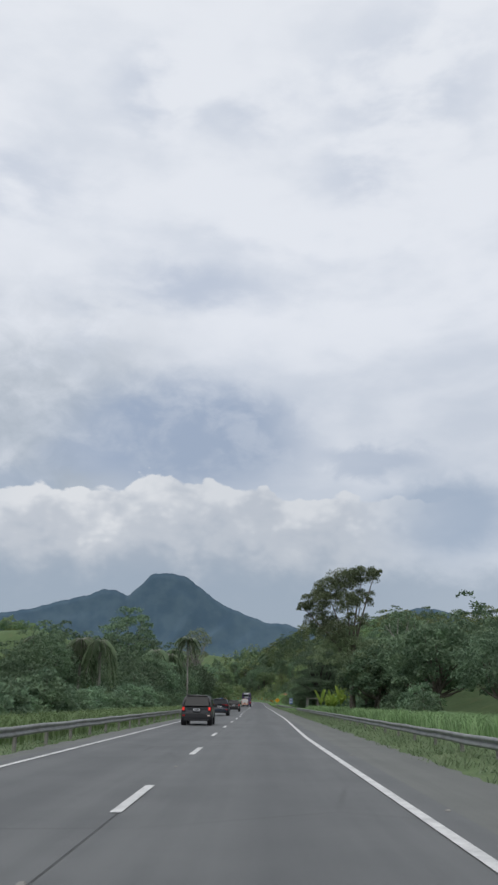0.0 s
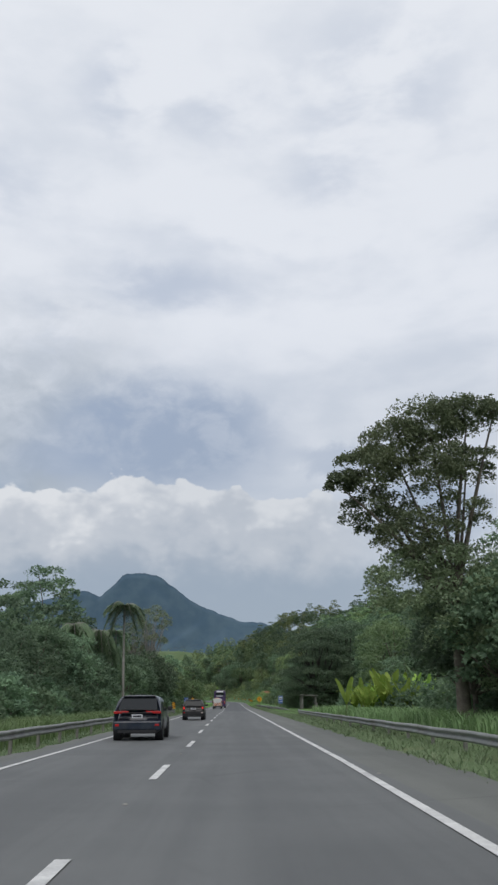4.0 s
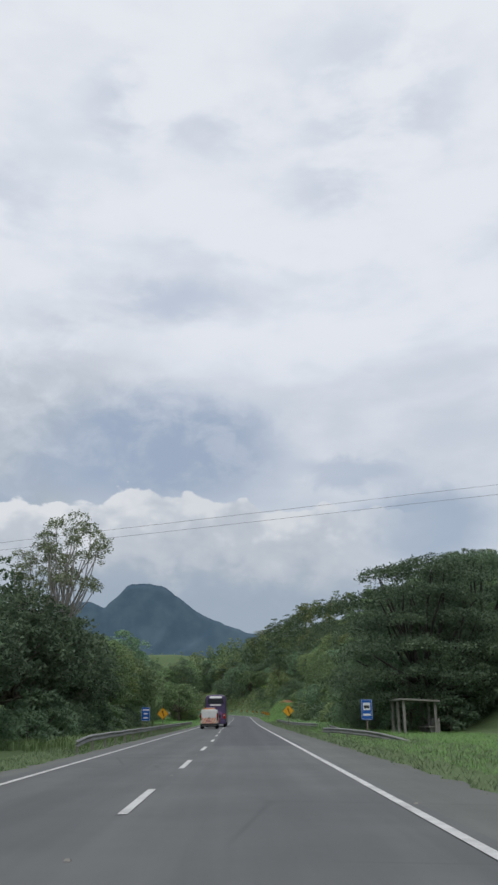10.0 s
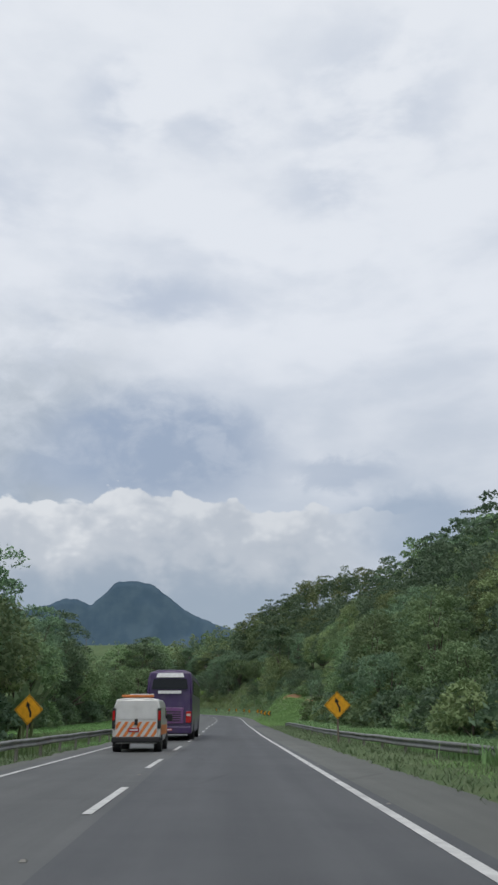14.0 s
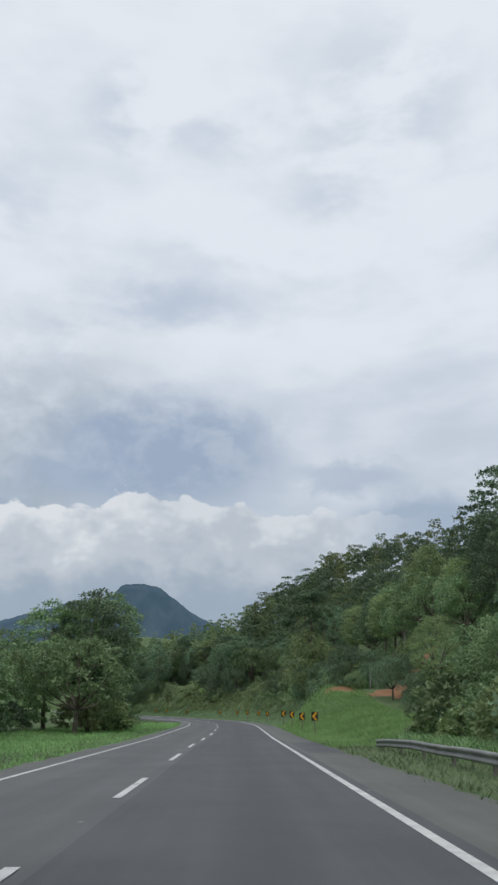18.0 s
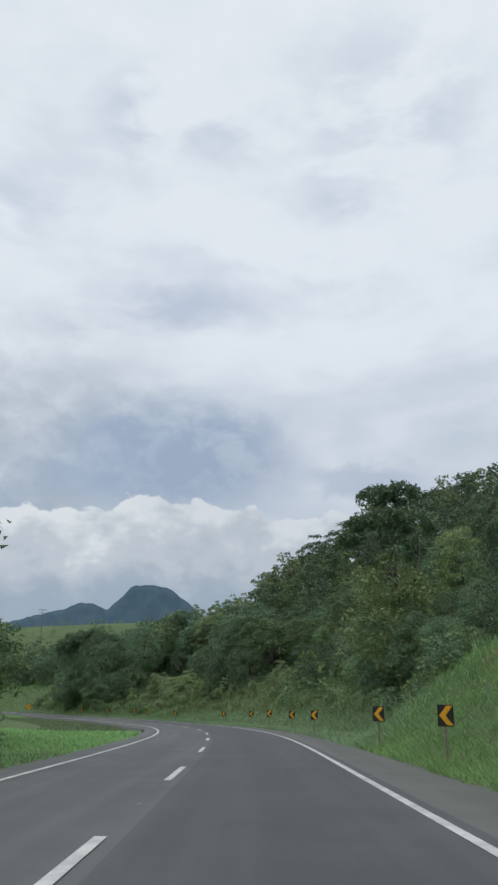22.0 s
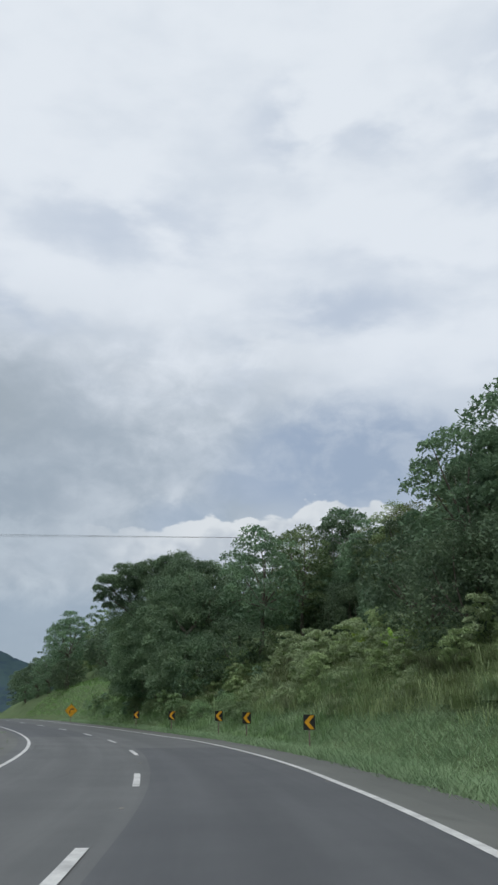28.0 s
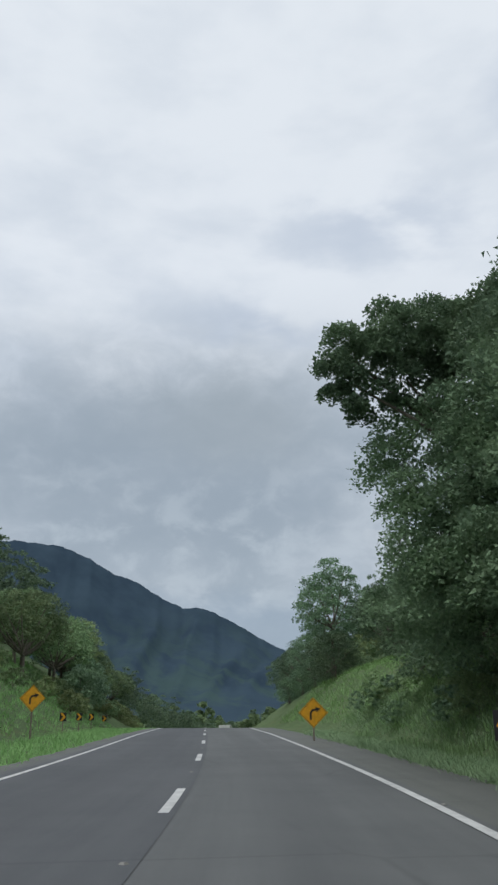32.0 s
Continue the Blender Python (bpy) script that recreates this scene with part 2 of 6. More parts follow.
def asphalt(name, c1, c2, tar):
    """Worn asphalt: stone grain, long wheel tracks along the lanes, stains and fine cracks; UV = metres along and across."""
    m, N, b = material(name, 0.72, 0.0, 0.35)
    uv = N.n("ShaderNodeUVMap").outputs[0]
    sep = N.n("ShaderNodeSeparateXYZ", ins={0: uv})
    s, d = sep.outputs[0], sep.outputs[1]
    long = N.n("ShaderNodeCombineXYZ", ins={0: N.m("MULTIPLY", s, 0.03), 1: d, 2: 0.0}).outputs[0]
    grain = N.noise(uv, 45.0, 3.0, 0.7)
    stain = N.noise(uv, 0.35, 6.0, 0.6)
    streak = N.noise(long, 1.6, 4.0, 0.6)
    col = N.mix(N.smooth(N.m("ADD", N.m("MULTIPLY", stain, 0.5), N.m("MULTIPLY", streak, 0.5)), 0.35, 0.65), (*c1, 1), (*c2, 1))
    # polished, oil-darkened lane middles
    wave = N.m("COSINE", N.m("MULTIPLY", N.m("SUBTRACT", d, 0.3), 1.7))
    col = N.mix(N.m("MULTIPLY", N.smooth(N.m("MULTIPLY", wave, N.m("ADD", 0.5, streak)), 0.3, 1.0), 0.28), col, (*tar, 1))
    col = N.mix(N.m("MULTIPLY", N.smooth(grain, 0.55, 0.8), 0.35), col, (*[min(1, v * 1.7) for v in c2], 1))
    vor = N.n("ShaderNodeTexVoronoi", ins={"Vector": uv, "Scale": 0.16})
    vor.feature = "DISTANCE_TO_EDGE"
    crack = N.m("MULTIPLY", N.smooth(vor.outputs["Distance"], 0.012, 0.0), N.smooth(N.noise(uv, 0.12, 3.0), 0.5, 0.62))
    col = N.mix(N.m("MULTIPLY", crack, 0.28), col, (0.03, 0.03, 0.032, 1))
    N.link(col, b.inputs["Base Color"])
    bp = N.n("ShaderNodeBump", ins={"Strength": 0.35, "Distance": 0.01, "Height": grain})
    N.link(bp.outputs[0], b.inputs["Normal"])
    return m


ASPHALT = asphalt("asphalt_grey", (0.101, 0.106, 0.107), (0.138, 0.143, 0.142), (0.076, 0.080, 0.082))
ASPHALT_DARK = asphalt("asphalt_dark", (0.076, 0.081, 0.087), (0.104, 0.109, 0.115), (0.058, 0.061, 0.066))
SHOULDER = asphalt("asphalt_shoulder", (0.112, 0.117, 0.108), (0.152, 0.157, 0.144), (0.090, 0.094, 0.088))
PAINT = varied("road_paint", (0.5, 0.5, 0.49), (0.72, 0.72, 0.7), 2.5, 0.6, bump=0.2, dirt=(0.3, 0.3, 0.3))
GALV = varied("galvanised_steel", (0.2, 0.205, 0.2), (0.31, 0.315, 0.31), 1.5, 0.6, 0.3, dirt=(0.13, 0.115, 0.09))
POST = varied("weathered_post", (0.2, 0.19, 0.17), (0.3, 0.29, 0.27), 4.0, 0.8, dirt=(0.1, 0.08, 0.06))
BARK = varied("bark", (0.1, 0.085, 0.068), (0.2, 0.175, 0.145), 3.0, 0.9, bump=0.6, bscale=14.0)
BARK_PALE = varied("pale_bark", (0.24, 0.225, 0.2), (0.38, 0.36, 0.33), 2.0, 0.85, bump=0.4, bscale=10.0)
EARTH = varied("red_earth", (0.24, 0.115, 0.06), (0.33, 0.19, 0.11), 0.7, 0.95, bump=0.5, bscale=5.0)
BARK_DARK = varied("bark_dark", (0.035, 0.034, 0.03), (0.075, 0.07, 0.06), 3.0, 0.95, bump=0.5, bscale=14.0)
LEAF_DARK = leafy("leaves_dark", (0.118, 0.182, 0.118), (0.195, 0.284, 0.163), (0.264, 0.352, 0.226))
LEAF_DEEP = leafy("leaves_deep", (0.086, 0.132, 0.088), (0.152, 0.222, 0.134), (0.250, 0.322, 0.206))
LEAF_MID = leafy("leaves_mid", (0.140, 0.218, 0.113), (0.248, 0.345, 0.168), (0.336, 0.420, 0.230))
LEAF_OLIVE = leafy("leaves_olive", (0.172, 0.230, 0.104), (0.282, 0.348, 0.160), (0.362, 0.410, 0.222))
BEND_GRASS = leafy("bend_grass", (0.190, 0.290, 0.150), (0.265, 0.370, 0.200), (0.360, 0.430, 0.290), 0.35, 0.7, 0.4)
BEND_SAGE = leafy("sage_grass", (0.255, 0.320, 0.175), (0.370, 0.440, 0.250), (0.470, 0.520, 0.350), 0.35, 0.7, 0.25)
LEAF_CREEPER = leafy("leaves_creeper", (0.142, 0.212, 0.132), (0.228, 0.318, 0.184), (0.310, 0.396, 0.250))
BEND_CANE = leafy("cane_grass", (0.240, 0.320, 0.145), (0.345, 0.430, 0.205), (0.450, 0.500, 0.310), 0.35, 0.7, 0.25)
LEAF_OLD = leafy("leaves_brownish", (0.165, 0.205, 0.125), (0.262, 0.300, 0.170), (0.345, 0.365, 0.230))
LEAF_FEATHER = leafy("leaves_feathery", (0.150, 0.198, 0.118), (0.245, 0.300, 0.168), (0.330, 0.372, 0.232))
LEAF_BRIGHT = leafy("leaves_bright", (0.224, 0.353, 0.069), (0.345, 0.483, 0.103), (0.448, 0.517, 0.138), 0.35)
LEAF_PALM = leafy("palm_fronds", (0.102, 0.156, 0.088), (0.172, 0.242, 0.136), (0.250, 0.296, 0.182), 0.25)
GRASS = leafy("grass_blades", (0.172, 0.305, 0.100), (0.245, 0.400, 0.140), (0.330, 0.445, 0.215), 0.35, 0.65, 0.3)
TAR = plain("tar_joint", (0.06, 0.06, 0.06), 0.8)
GRASS_DARK = leafy("verge_grass", (0.120, 0.175, 0.090), (0.180, 0.232, 0.125), (0.262, 0.278, 0.190), 0.3, 0.7, 0.5)
CANE = leafy("tall_grass", (0.165, 0.268, 0.108), (0.235, 0.355, 0.150), (0.315, 0.385, 0.238), 0.35, 0.65, 0.35)


def ground_material():
    m, N, b = material("ground", 0.95, 0.0, 0.1)
    co = N.n("ShaderNodeTexCoord").outputs["Object"]
    f = N.m("ADD", N.m("MULTIPLY", N.noise(co, 0.06, 5.0), 0.5), N.m("MULTIPLY", N.noise(co, 0.9, 5.0), 0.5))
    col = N.mix(N.smooth(f, 0.35, 0.65), (0.095, 0.145, 0.066, 1), (0.145, 0.20, 0.095, 1))
    bare = N.smooth(N.m("ADD", N.noise(co, 0.35, 5.0), N.m("MULTIPLY", N.noise(co, 3.0, 3.0), 0.25)), 0.68, 0.8)
    col = N.mix(N.m("MULTIPLY", bare, 0.3), col, (0.18, 0.15, 0.09, 1))
    col = N.mix(N.m("MULTIPLY", N.noise(co, 9.0, 4.0), 0.5), col, (0.10, 0.14, 0.07, 1))
    N.link(col, b.inputs["Base Color"])
    bp = N.n("ShaderNodeBump", ins={"Strength": 0.8, "Distance": 0.15, "Height": N.noise(co, 2.5, 6.0)})
    N.link(bp.outputs[0], b.inputs["Normal"])
    return m


# forest, rock and clearing come with the blue of distance haze mixed in
def hazed_mountain_material(name, forest, rock, clearing, scale=0.012):
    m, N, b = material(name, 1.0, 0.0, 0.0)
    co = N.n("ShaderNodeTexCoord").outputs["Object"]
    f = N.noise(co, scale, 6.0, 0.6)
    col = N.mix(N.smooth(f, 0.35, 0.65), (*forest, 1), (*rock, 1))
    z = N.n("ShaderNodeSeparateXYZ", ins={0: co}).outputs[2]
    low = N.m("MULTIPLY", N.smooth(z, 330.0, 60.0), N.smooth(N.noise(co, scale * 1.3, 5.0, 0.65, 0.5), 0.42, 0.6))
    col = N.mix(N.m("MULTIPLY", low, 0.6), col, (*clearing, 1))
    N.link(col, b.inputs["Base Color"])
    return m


GROUND = ground_material()
# aerial haze is painted into these base colours: greens shifted towards blue
MOUNTAIN_HAZED = hazed_mountain_material("forested_mountain", (0.076, 0.122, 0.168), (0.098, 0.148, 0.190), (0.150, 0.226, 0.168), 0.011)
MOUNTAIN_NEAR_HAZED = hazed_mountain_material("forested_range", (0.038, 0.060, 0.086), (0.052, 0.080, 0.108), (0.070, 0.112, 0.098), 0.01)

# ---------------------------------------------------------------- mesh helpers
rng = np.random.default_rng(7)


def mesh_of(name, verts, faces, mats, uv=None, smooth=False):
    """A mesh from arrays; faces is an (n, 3) or (n, 4) array."""
    verts, faces = np.asarray(verts, np.float32), np.asarray(faces, np.int32)
    me = bpy.data.meshes.new(name)
    n, k = faces.shape
    me.vertices.add(len(verts))
    me.vertices.foreach_set("co", verts.ravel())
    me.loops.add(n * k)
    me.loops.foreach_set("vertex_index", faces.ravel())
    me.polygons.add(n)
    me.polygons.foreach_set("loop_start", np.arange(0, n * k, k, dtype=np.int32))
    me.polygons.foreach_set("loop_total", np.full(n, k, np.int32))
    if smooth:
        me.polygons.foreach_set("use_smooth", np.ones(n, bool))
    me.update(calc_edges=True)
    if uv is not None:
        layer = me.uv_layers.new(name="UVMap")
        layer.data.foreach_set("uv", np.asarray(uv, np.float32)[faces.ravel()].ravel())
    for mt in mats if isinstance(mats, (list, tuple)) else [mats]:
        me.materials.append(mt)
    return me


def part(name, bm, mat, parent, label=""):
    """Links a bmesh (or a mesh) as one mesh object under a thing or a part."""
    if isinstance(bm, bpy.types.Mesh):
        me = bm
    else:
        me = bpy.data.meshes.new(name)
        bm.to_mesh(me)
        bm.free()
        me.materials.append(mat)
    ob = new(name, me)
    ob.parent = parent
    return tagged(ob, label=label)


def thing(name, m, label, category, group="", kind=""):
    ob = new(name)
    ob.matrix_world = m
    ob.empty_display_size = 0.3
    return tagged(ob, label, category, group, kind)


def box(bm, x0, x1, y0, y1, z0, z1, bevel=0.0):
    """A box in a bmesh, with rounded edges if wanted."""
    r = bmesh.ops.create_cube(bm, size=1.0, matrix=Matrix.Translation(((x0 + x1) / 2, (y0 + y1) / 2, (z0 + z1) / 2)) @ Matrix.Diagonal((x1 - x0, y1 - y0, z1 - z0, 1)))
    if bevel:
        es = list({e for v in r["verts"] for e in v.link_edges})
        bmesh.ops.bevel(bm, geom=es, offset=bevel, segments=2, affect="EDGES", profile=0.5)
    return bm


def cyl(bm, p, q, r0, r1=None, seg=12):
    """A tapered round bar from p to q."""
    p, q = Vector(p), Vector(q)
    d = q - p
    m = Matrix.Translation((p + q) / 2) @ d.to_track_quat("Z", "Y").to_matrix().to_4x4()
    bmesh.ops.create_cone(bm, cap_ends=True, segments=seg, radius1=r0, radius2=r0 if r1 is None else r1, depth=d.length, matrix=m)
    return bm


def tube(points, radii, sides=7):
    """Vertices and quads of a bent tapered limb."""
    P = np.asarray(points, float)
    T = np.gradient(P, axis=0)
    T /= np.linalg.norm(T, axis=1)[:, None] + 1e-9
    ref = np.where(np.abs(T[:, 2:3]) > 0.9, [[1.0, 0, 0]], [[0, 0, 1.0]])
    U = np.cross(T, ref)
    U /= np.linalg.norm(U, axis=1)[:, None] + 1e-9
    W = np.cross(T, U)
    a = np.linspace(0, 2 * np.pi, sides, endpoint=False)
    V = P[:, None] + np.asarray(radii)[:, None, None] * (np.cos(a)[None, :, None] * U[:, None] + np.sin(a)[None, :, None] * W[:, None])
    n = len(P)
    i, j = np.meshgrid(np.arange(n - 1), np.arange(sides), indexing="ij")
    F = np.stack([i * sides + j, i * sides + (j + 1) % sides, (i + 1) * sides + (j + 1) % sides, (i + 1) * sides + j], -1).reshape(-1, 4)
    return V.reshape(-1, 3), F


def joined(pieces):
    """Several (verts, faces) as one."""
    vs, fs, o = [], [], 0
    for v, f in pieces:
        vs.append(v)
        fs.append(f + o)
        o += len(v)
    return np.concatenate(vs), np.concatenate(fs)


# ---------------------------------------------------------------- plan: the road's axis and the lie of the land
STEP = np.arange(-80.0, 701.0, 1.0)
BEND = np.interp(STEP, (338, 352, 370, 388, 406, 424, 440, 456, 472, 488, 505, 600, 640), (0, 0.08, 0.211, 0.307, 0.346, 0.343, 0.313, 0.243, 0.146, 0.041, 0, 0, -0.35))
HEAD = np.radians(np.cumsum(BEND))
AX, AY = np.cumsum(-np.sin(HEAD)), np.cumsum(np.cos(HEAD))
AX, AY = AX - AX[80], AY - AY[80]


def grade(s):
    """Height of the road along its axis."""
    return np.interp(s, (-80, 262, 286, 315, 344, 380, 408, 420, 445, 454, 480, 505, 530, 555, 600, 650, 700), (0, 0, 0.12, 0.27, 0.6, 1.04, 1.4, 1.57, 2.1, 2.28, 2.95, 3.6, 4.1, 4.2, 3.5, 1.9, 0.5))


def on_road(s, d, z=0.0):
    """World place at s metres along and d metres to the right of the axis, z above the road."""
    x, y, h = np.interp(s, STEP, AX), np.interp(s, STEP, AY), np.interp(s, STEP, HEAD)
    return np.stack(np.broadcast_arrays(x + d * np.cos(h), y + d * np.sin(h), grade(s) + z), -1)


def road_coords(x, y):
    """s and d of world places."""
    x, y = np.asarray(x, float).ravel(), np.asarray(y, float).ravel()
    s, d = np.empty(len(x)), np.empty(len(x))
    for a in range(0, len(x), 4000):
        b = slice(a, a + 4000)
        q = (x[b, None] - AX) ** 2 + (y[b, None] - AY) ** 2
        k = q.argmin(1)
        ex, ey = x[b] - AX[k], y[b] - AY[k]
        s[b] = STEP[k] + ex * -np.sin(HEAD[k]) + ey * np.cos(HEAD[k])
        d[b] = ex * np.cos(HEAD[k]) + ey * np.sin(HEAD[k])
        far = (k == 0) | (k == len(STEP) - 1)
        d[b] = np.where(far, np.sign(d[b]) * np.sqrt(q[np.arange(len(k)), k]), d[b])
    return s, d


def hump(x, a, b):
    t = np.clip((x - a) / (b - a), 0, 1)
    return t * t * (3 - 2 * t)


def lump(x, y, f, seed=0.0):
    """Cheap smooth roughness of the ground."""
    return (np.sin(x * f + seed) * np.cos(y * f * 1.13 + 2 * seed) + 0.5 * np.sin(x * f * 2.3 + y * f * 1.7 + seed) + 0.25 * np.sin(y * f * 4.1 - x * f * 3.3)) / 1.75


def height(x, y):
    """Ground height at world places."""
    shape = np.shape(x)
    x, y = np.ravel(np.asarray(x, float)), np.ravel(np.asarray(y, float))
    s, d = road_coords(x, y)
    z = grade(s)
    r, l = np.maximum(d, 0), np.maximum(-d, 0)
    # right: verge, then the hill's foot; over the bend a bench below the steep part
    u0 = np.interp(s, (-60, 120, 165, 208, 222, 270, 330, 400), (30, 24, 17, 17, 13, 10, 8, 6.3))
    sl = np.interp(s, (-60, 120, 200, 260, 330, 400), (0.2, 0.28, 0.45, 0.62, 0.72, 0.78))
    hm = np.interp(s, (-60, 120, 200, 260, 330, 400), (12, 13, 17.5, 21, 26.5, 29))
    steep = hm * (1 - np.exp(-sl * np.maximum(r - u0, 0) / hm))
    bench = np.interp(r, (6, 12, 18, 24, 33, 44, 55, 90), (0, 3.4, 5.6, 8.4, 14.5, 24, 31, 40))
    cut = np.interp(r, (6, 11, 15, 30, 60, 120), (0, 4.4, 5.6, 9, 14, 20))
    k1, k2 = hump(s, 395, 440), hump(s, 454, 488)
    right = (steep * (1 - k1) + bench * k1) * (1 - k2) + cut * k2 * (1 - 0.8 * hump(s, 600, 690)) * (1 - 0.7 * hump(r, 60, 160)) + 0.3 * hump(r, u0, u0 + 8) * lump(x, y, 0.25)
    # the grass bank before the bend, with a shelf on top of it
    shelf = np.interp(s, (290, 300, 318, 332, 345, 360), (0.1, 0.6, 1.2, 1.9, 3.5, 5.2)) * hump(r, 4.5, 9.8) + hm * (1 - np.exp(-1.35 * np.maximum(r - 15.5, 0) / hm)) + 0.25 * hump(r, 8, 12) * lump(x, y, 0.5)
    ks = hump(s, 288, 304) * (1 - hump(s, 346, 366))
    right = right * (1 - ks) + shelf * ks
    # left: flat, with the hill by the second bend
    rise = hump(s, 448, 488)
    left = rise * (1 - hump(s, 600, 690)) * (1 - hump(l, 75, 170)) * 46 * (1 - np.exp(-0.74 * np.maximum(l - 11.5, 0) / 46)) + (1 - rise) * (hump(l, 12, 60) * 1.5 + hump(l, 60, 300) * 6)
    side = -0.22 * (hump(np.abs(d), 4.3, 6.6)) * np.where(d > 0, 1 - hump(r, u0, u0 + 3), 1 - hump(l, 12, 20)) * (1 - hump(s, 300, 330) * (d > 0))
    z = z + side + np.where(d > 0, right, left)
    # the long meadow ridge that closes the straight
    ax, ay, bx, by = -120.0, 640.0, 40.0, 530.0
    t = np.clip(((x - ax) * (bx - ax) + (y - ay) * (by - ay)) / ((bx - ax) ** 2 + (by - ay) ** 2), -0.6, 1.6)
    off = np.hypot(x - ax - t * (bx - ax), y - ay - t * (by - ay))
    ridge = np.interp(t, (-0.6, -0.15, 0.12, 0.3, 0.55, 0.7, 1.0, 1.6), (0, 3, 25, 29, 27, 22.5, 18, 15)) * np.exp(-((off / 48.0) ** 2)) * hump(np.abs(d), 10, 40)
    z = np.where(d > 0, np.maximum(z, grade(s) + ridge), z)
    # rough ground far from the road, and the valley floor beyond
    far = hump(np.abs(d), 25, 120)
    z = z + far * 1.2 * lump(x, y, 0.045, 1.0) + hump(np.abs(d), 200, 900) * (14 + 22 * lump(x, y, 0.004, 2.0))
    z = np.where(np.abs(d) < 4.5, z - 0.25 * (1 - hump(np.abs(d), 3.9, 4.5)), z)
    return z.reshape(shape)


# ---------------------------------------------------------------- ground
def grid_mesh(name, xs, ys, fn, mat):
    X, Y = np.meshgrid(xs, ys)
    V = np.stack([X, Y, fn(X, Y)], -1).reshape(-1, 3)
    n, m = len(ys), len(xs)
    i, j = np.meshgrid(np.arange(n - 1), np.arange(m - 1), indexing="ij")
    F = np.stack([i * m + j, i * m + j + 1, (i + 1) * m + j + 1, (i + 1) * m + j], -1).reshape(-1, 4)
    return mesh_of(name, V, F, mat, smooth=True)


xs = np.concatenate([-np.geomspace(4800, 150, 26), np.arange(-146, -92, 3.5), np.arange(-92, -16, 1.1), np.arange(-16, 13, 0.75), np.arange(13, 100, 2.5), np.geomspace(102, 4800, 26)])
ys = np.concatenate([-np.geomspace(3000, 62, 16), np.arange(-60, 340, 2.5), np.arange(340, 540, 1.1), np.arange(541, 720, 4.0), np.geomspace(726, 4900, 28)])
ground = tagged(new("ground", grid_mesh("ground", xs, ys, height, GROUND)), "grassy ground rising into hills beside the highway", "ground", kind="structure")

# ---------------------------------------------------------------- road
SR = np.concatenate([np.arange(-80, 330, 4.0), np.arange(330, 698, 1.5)])


def strip(name, s, d0, d1, z, mat, nd=2):
    """A band along the road from d0 to d1."""
    s = np.asarray(s, float)
    S2 = np.repeat(s[:, None], nd, axis=1)
    D2 = np.linspace(np.broadcast_to(d0, s.shape), np.broadcast_to(d1, s.shape), nd, axis=1)
    V = on_road(S2, D2, z)
    i, j = np.meshgrid(np.arange(len(s) - 1), np.arange(nd - 1), indexing="ij")
    F = np.stack([i * nd + j, i * nd + j + 1, (i + 1) * nd + j + 1, (i + 1) * nd + j], -1).reshape(-1, 4)
    return mesh_of(name, V.reshape(-1, 3), F, mat, uv=np.stack([S2, D2], -1).reshape(-1, 2))


def ragged(name, s0, s1, d0, d1, z, mat, edge=0.12, step=0.8):
    """A band with broken outer edges."""
    s = np.arange(s0, s1 + 0.01, step)
    a = d0 + edge * (rng.random(len(s)) - 0.5) * (d0 < 0)
    b = d1 + edge * (rng.random(len(s)) - 0.5) * (d1 > 0)
    V = np.concatenate([on_road(s, a, z), on_road(s, b, z)])
    n = len(s)
    i = np.arange(n - 1)
    F = np.stack([i, i + n, i + n + 1, i + 1], -1)
    return mesh_of(name, V, F, mat, uv=np.concatenate([np.stack([s, a], -1), np.stack([s, b], -1)]))


DASH, LEFT, RIGHT = -1.88, -5.28, 2.3
def lane_line(s):
    """The line between the lanes wanders a little, as it was painted."""
    return float(np.interp(s, (0, 25, 38, 60, 84, 97, 121, 157, 168, 192, 204, 217, 228, 276, 300, 312, 323, 349, 362, 389, 410, 433, 457, 468, 500), (-1.82, -1.74, -1.88, -1.8, -1.7, -1.86, -1.93, -1.95, -1.82, -1.82, -1.94, -2.05, -2.2, -2.1, -2.15, -1.98, -1.84, -1.92, -2.06, -1.92, -1.76, -1.32, -1.38, -1.48, -1.46)))


def dash_start(k):
    """Where the k-th dash begins: every twelve metres or so."""
    s0 = 11.14 + 12.0 * k
    return s0 + float(np.interp(s0, (0, 24, 36, 50, 83, 108, 120, 132, 155, 166, 190, 203, 215, 226, 275, 287, 299, 311, 323, 335, 347, 360, 396, 409, 432, 455, 467, 500), (-0.1, 0.1, 0.6, 0, -0.7, -0.1, 0, -0.4, 0, -1.0, -0.9, -0.5, -0.1, -1.0, -1.2, -0.3, -1.0, -1.4, -2.1, -1.0, 0, 0.6, 1.0, -0.3, 0.4, -0.4, -0.6, 0)))


road = tagged(new("road", strip("road", SR, -5.8, 2.6, 0.0, ASPHALT, 5)), "worn grey asphalt carriageway with two lanes", "road", kind="structure")
part("shoulder", ragged("shoulder", -80, 690, 2.6, 4.3, -0.004, SHOULDER, 0.3), None, road, "dark paved shoulder with a broken edge")
part("shoulder", ragged("shoulder", -80, 690, -6.35, -5.8, -0.004, SHOULDER, 0.3), None, road, "narrow dark paved shoulder")
QS = np.arange(384, 476, 1.5)
QD = -6.35 - 1.0 * hump(QS, 384, 396) * (1 - hump(QS, 464, 475))
part("shoulder", strip("shoulder", QS, QD, -6.3, -0.008, SHOULDER), None, road, "worn paved strip inside the bend")
kerb_v = np.concatenate([on_road(QS, QD + o, z) for o, z in ((0.0, -0.01), (-0.02, 0.06), (-0.14, 0.06), (-0.18, -0.4))])
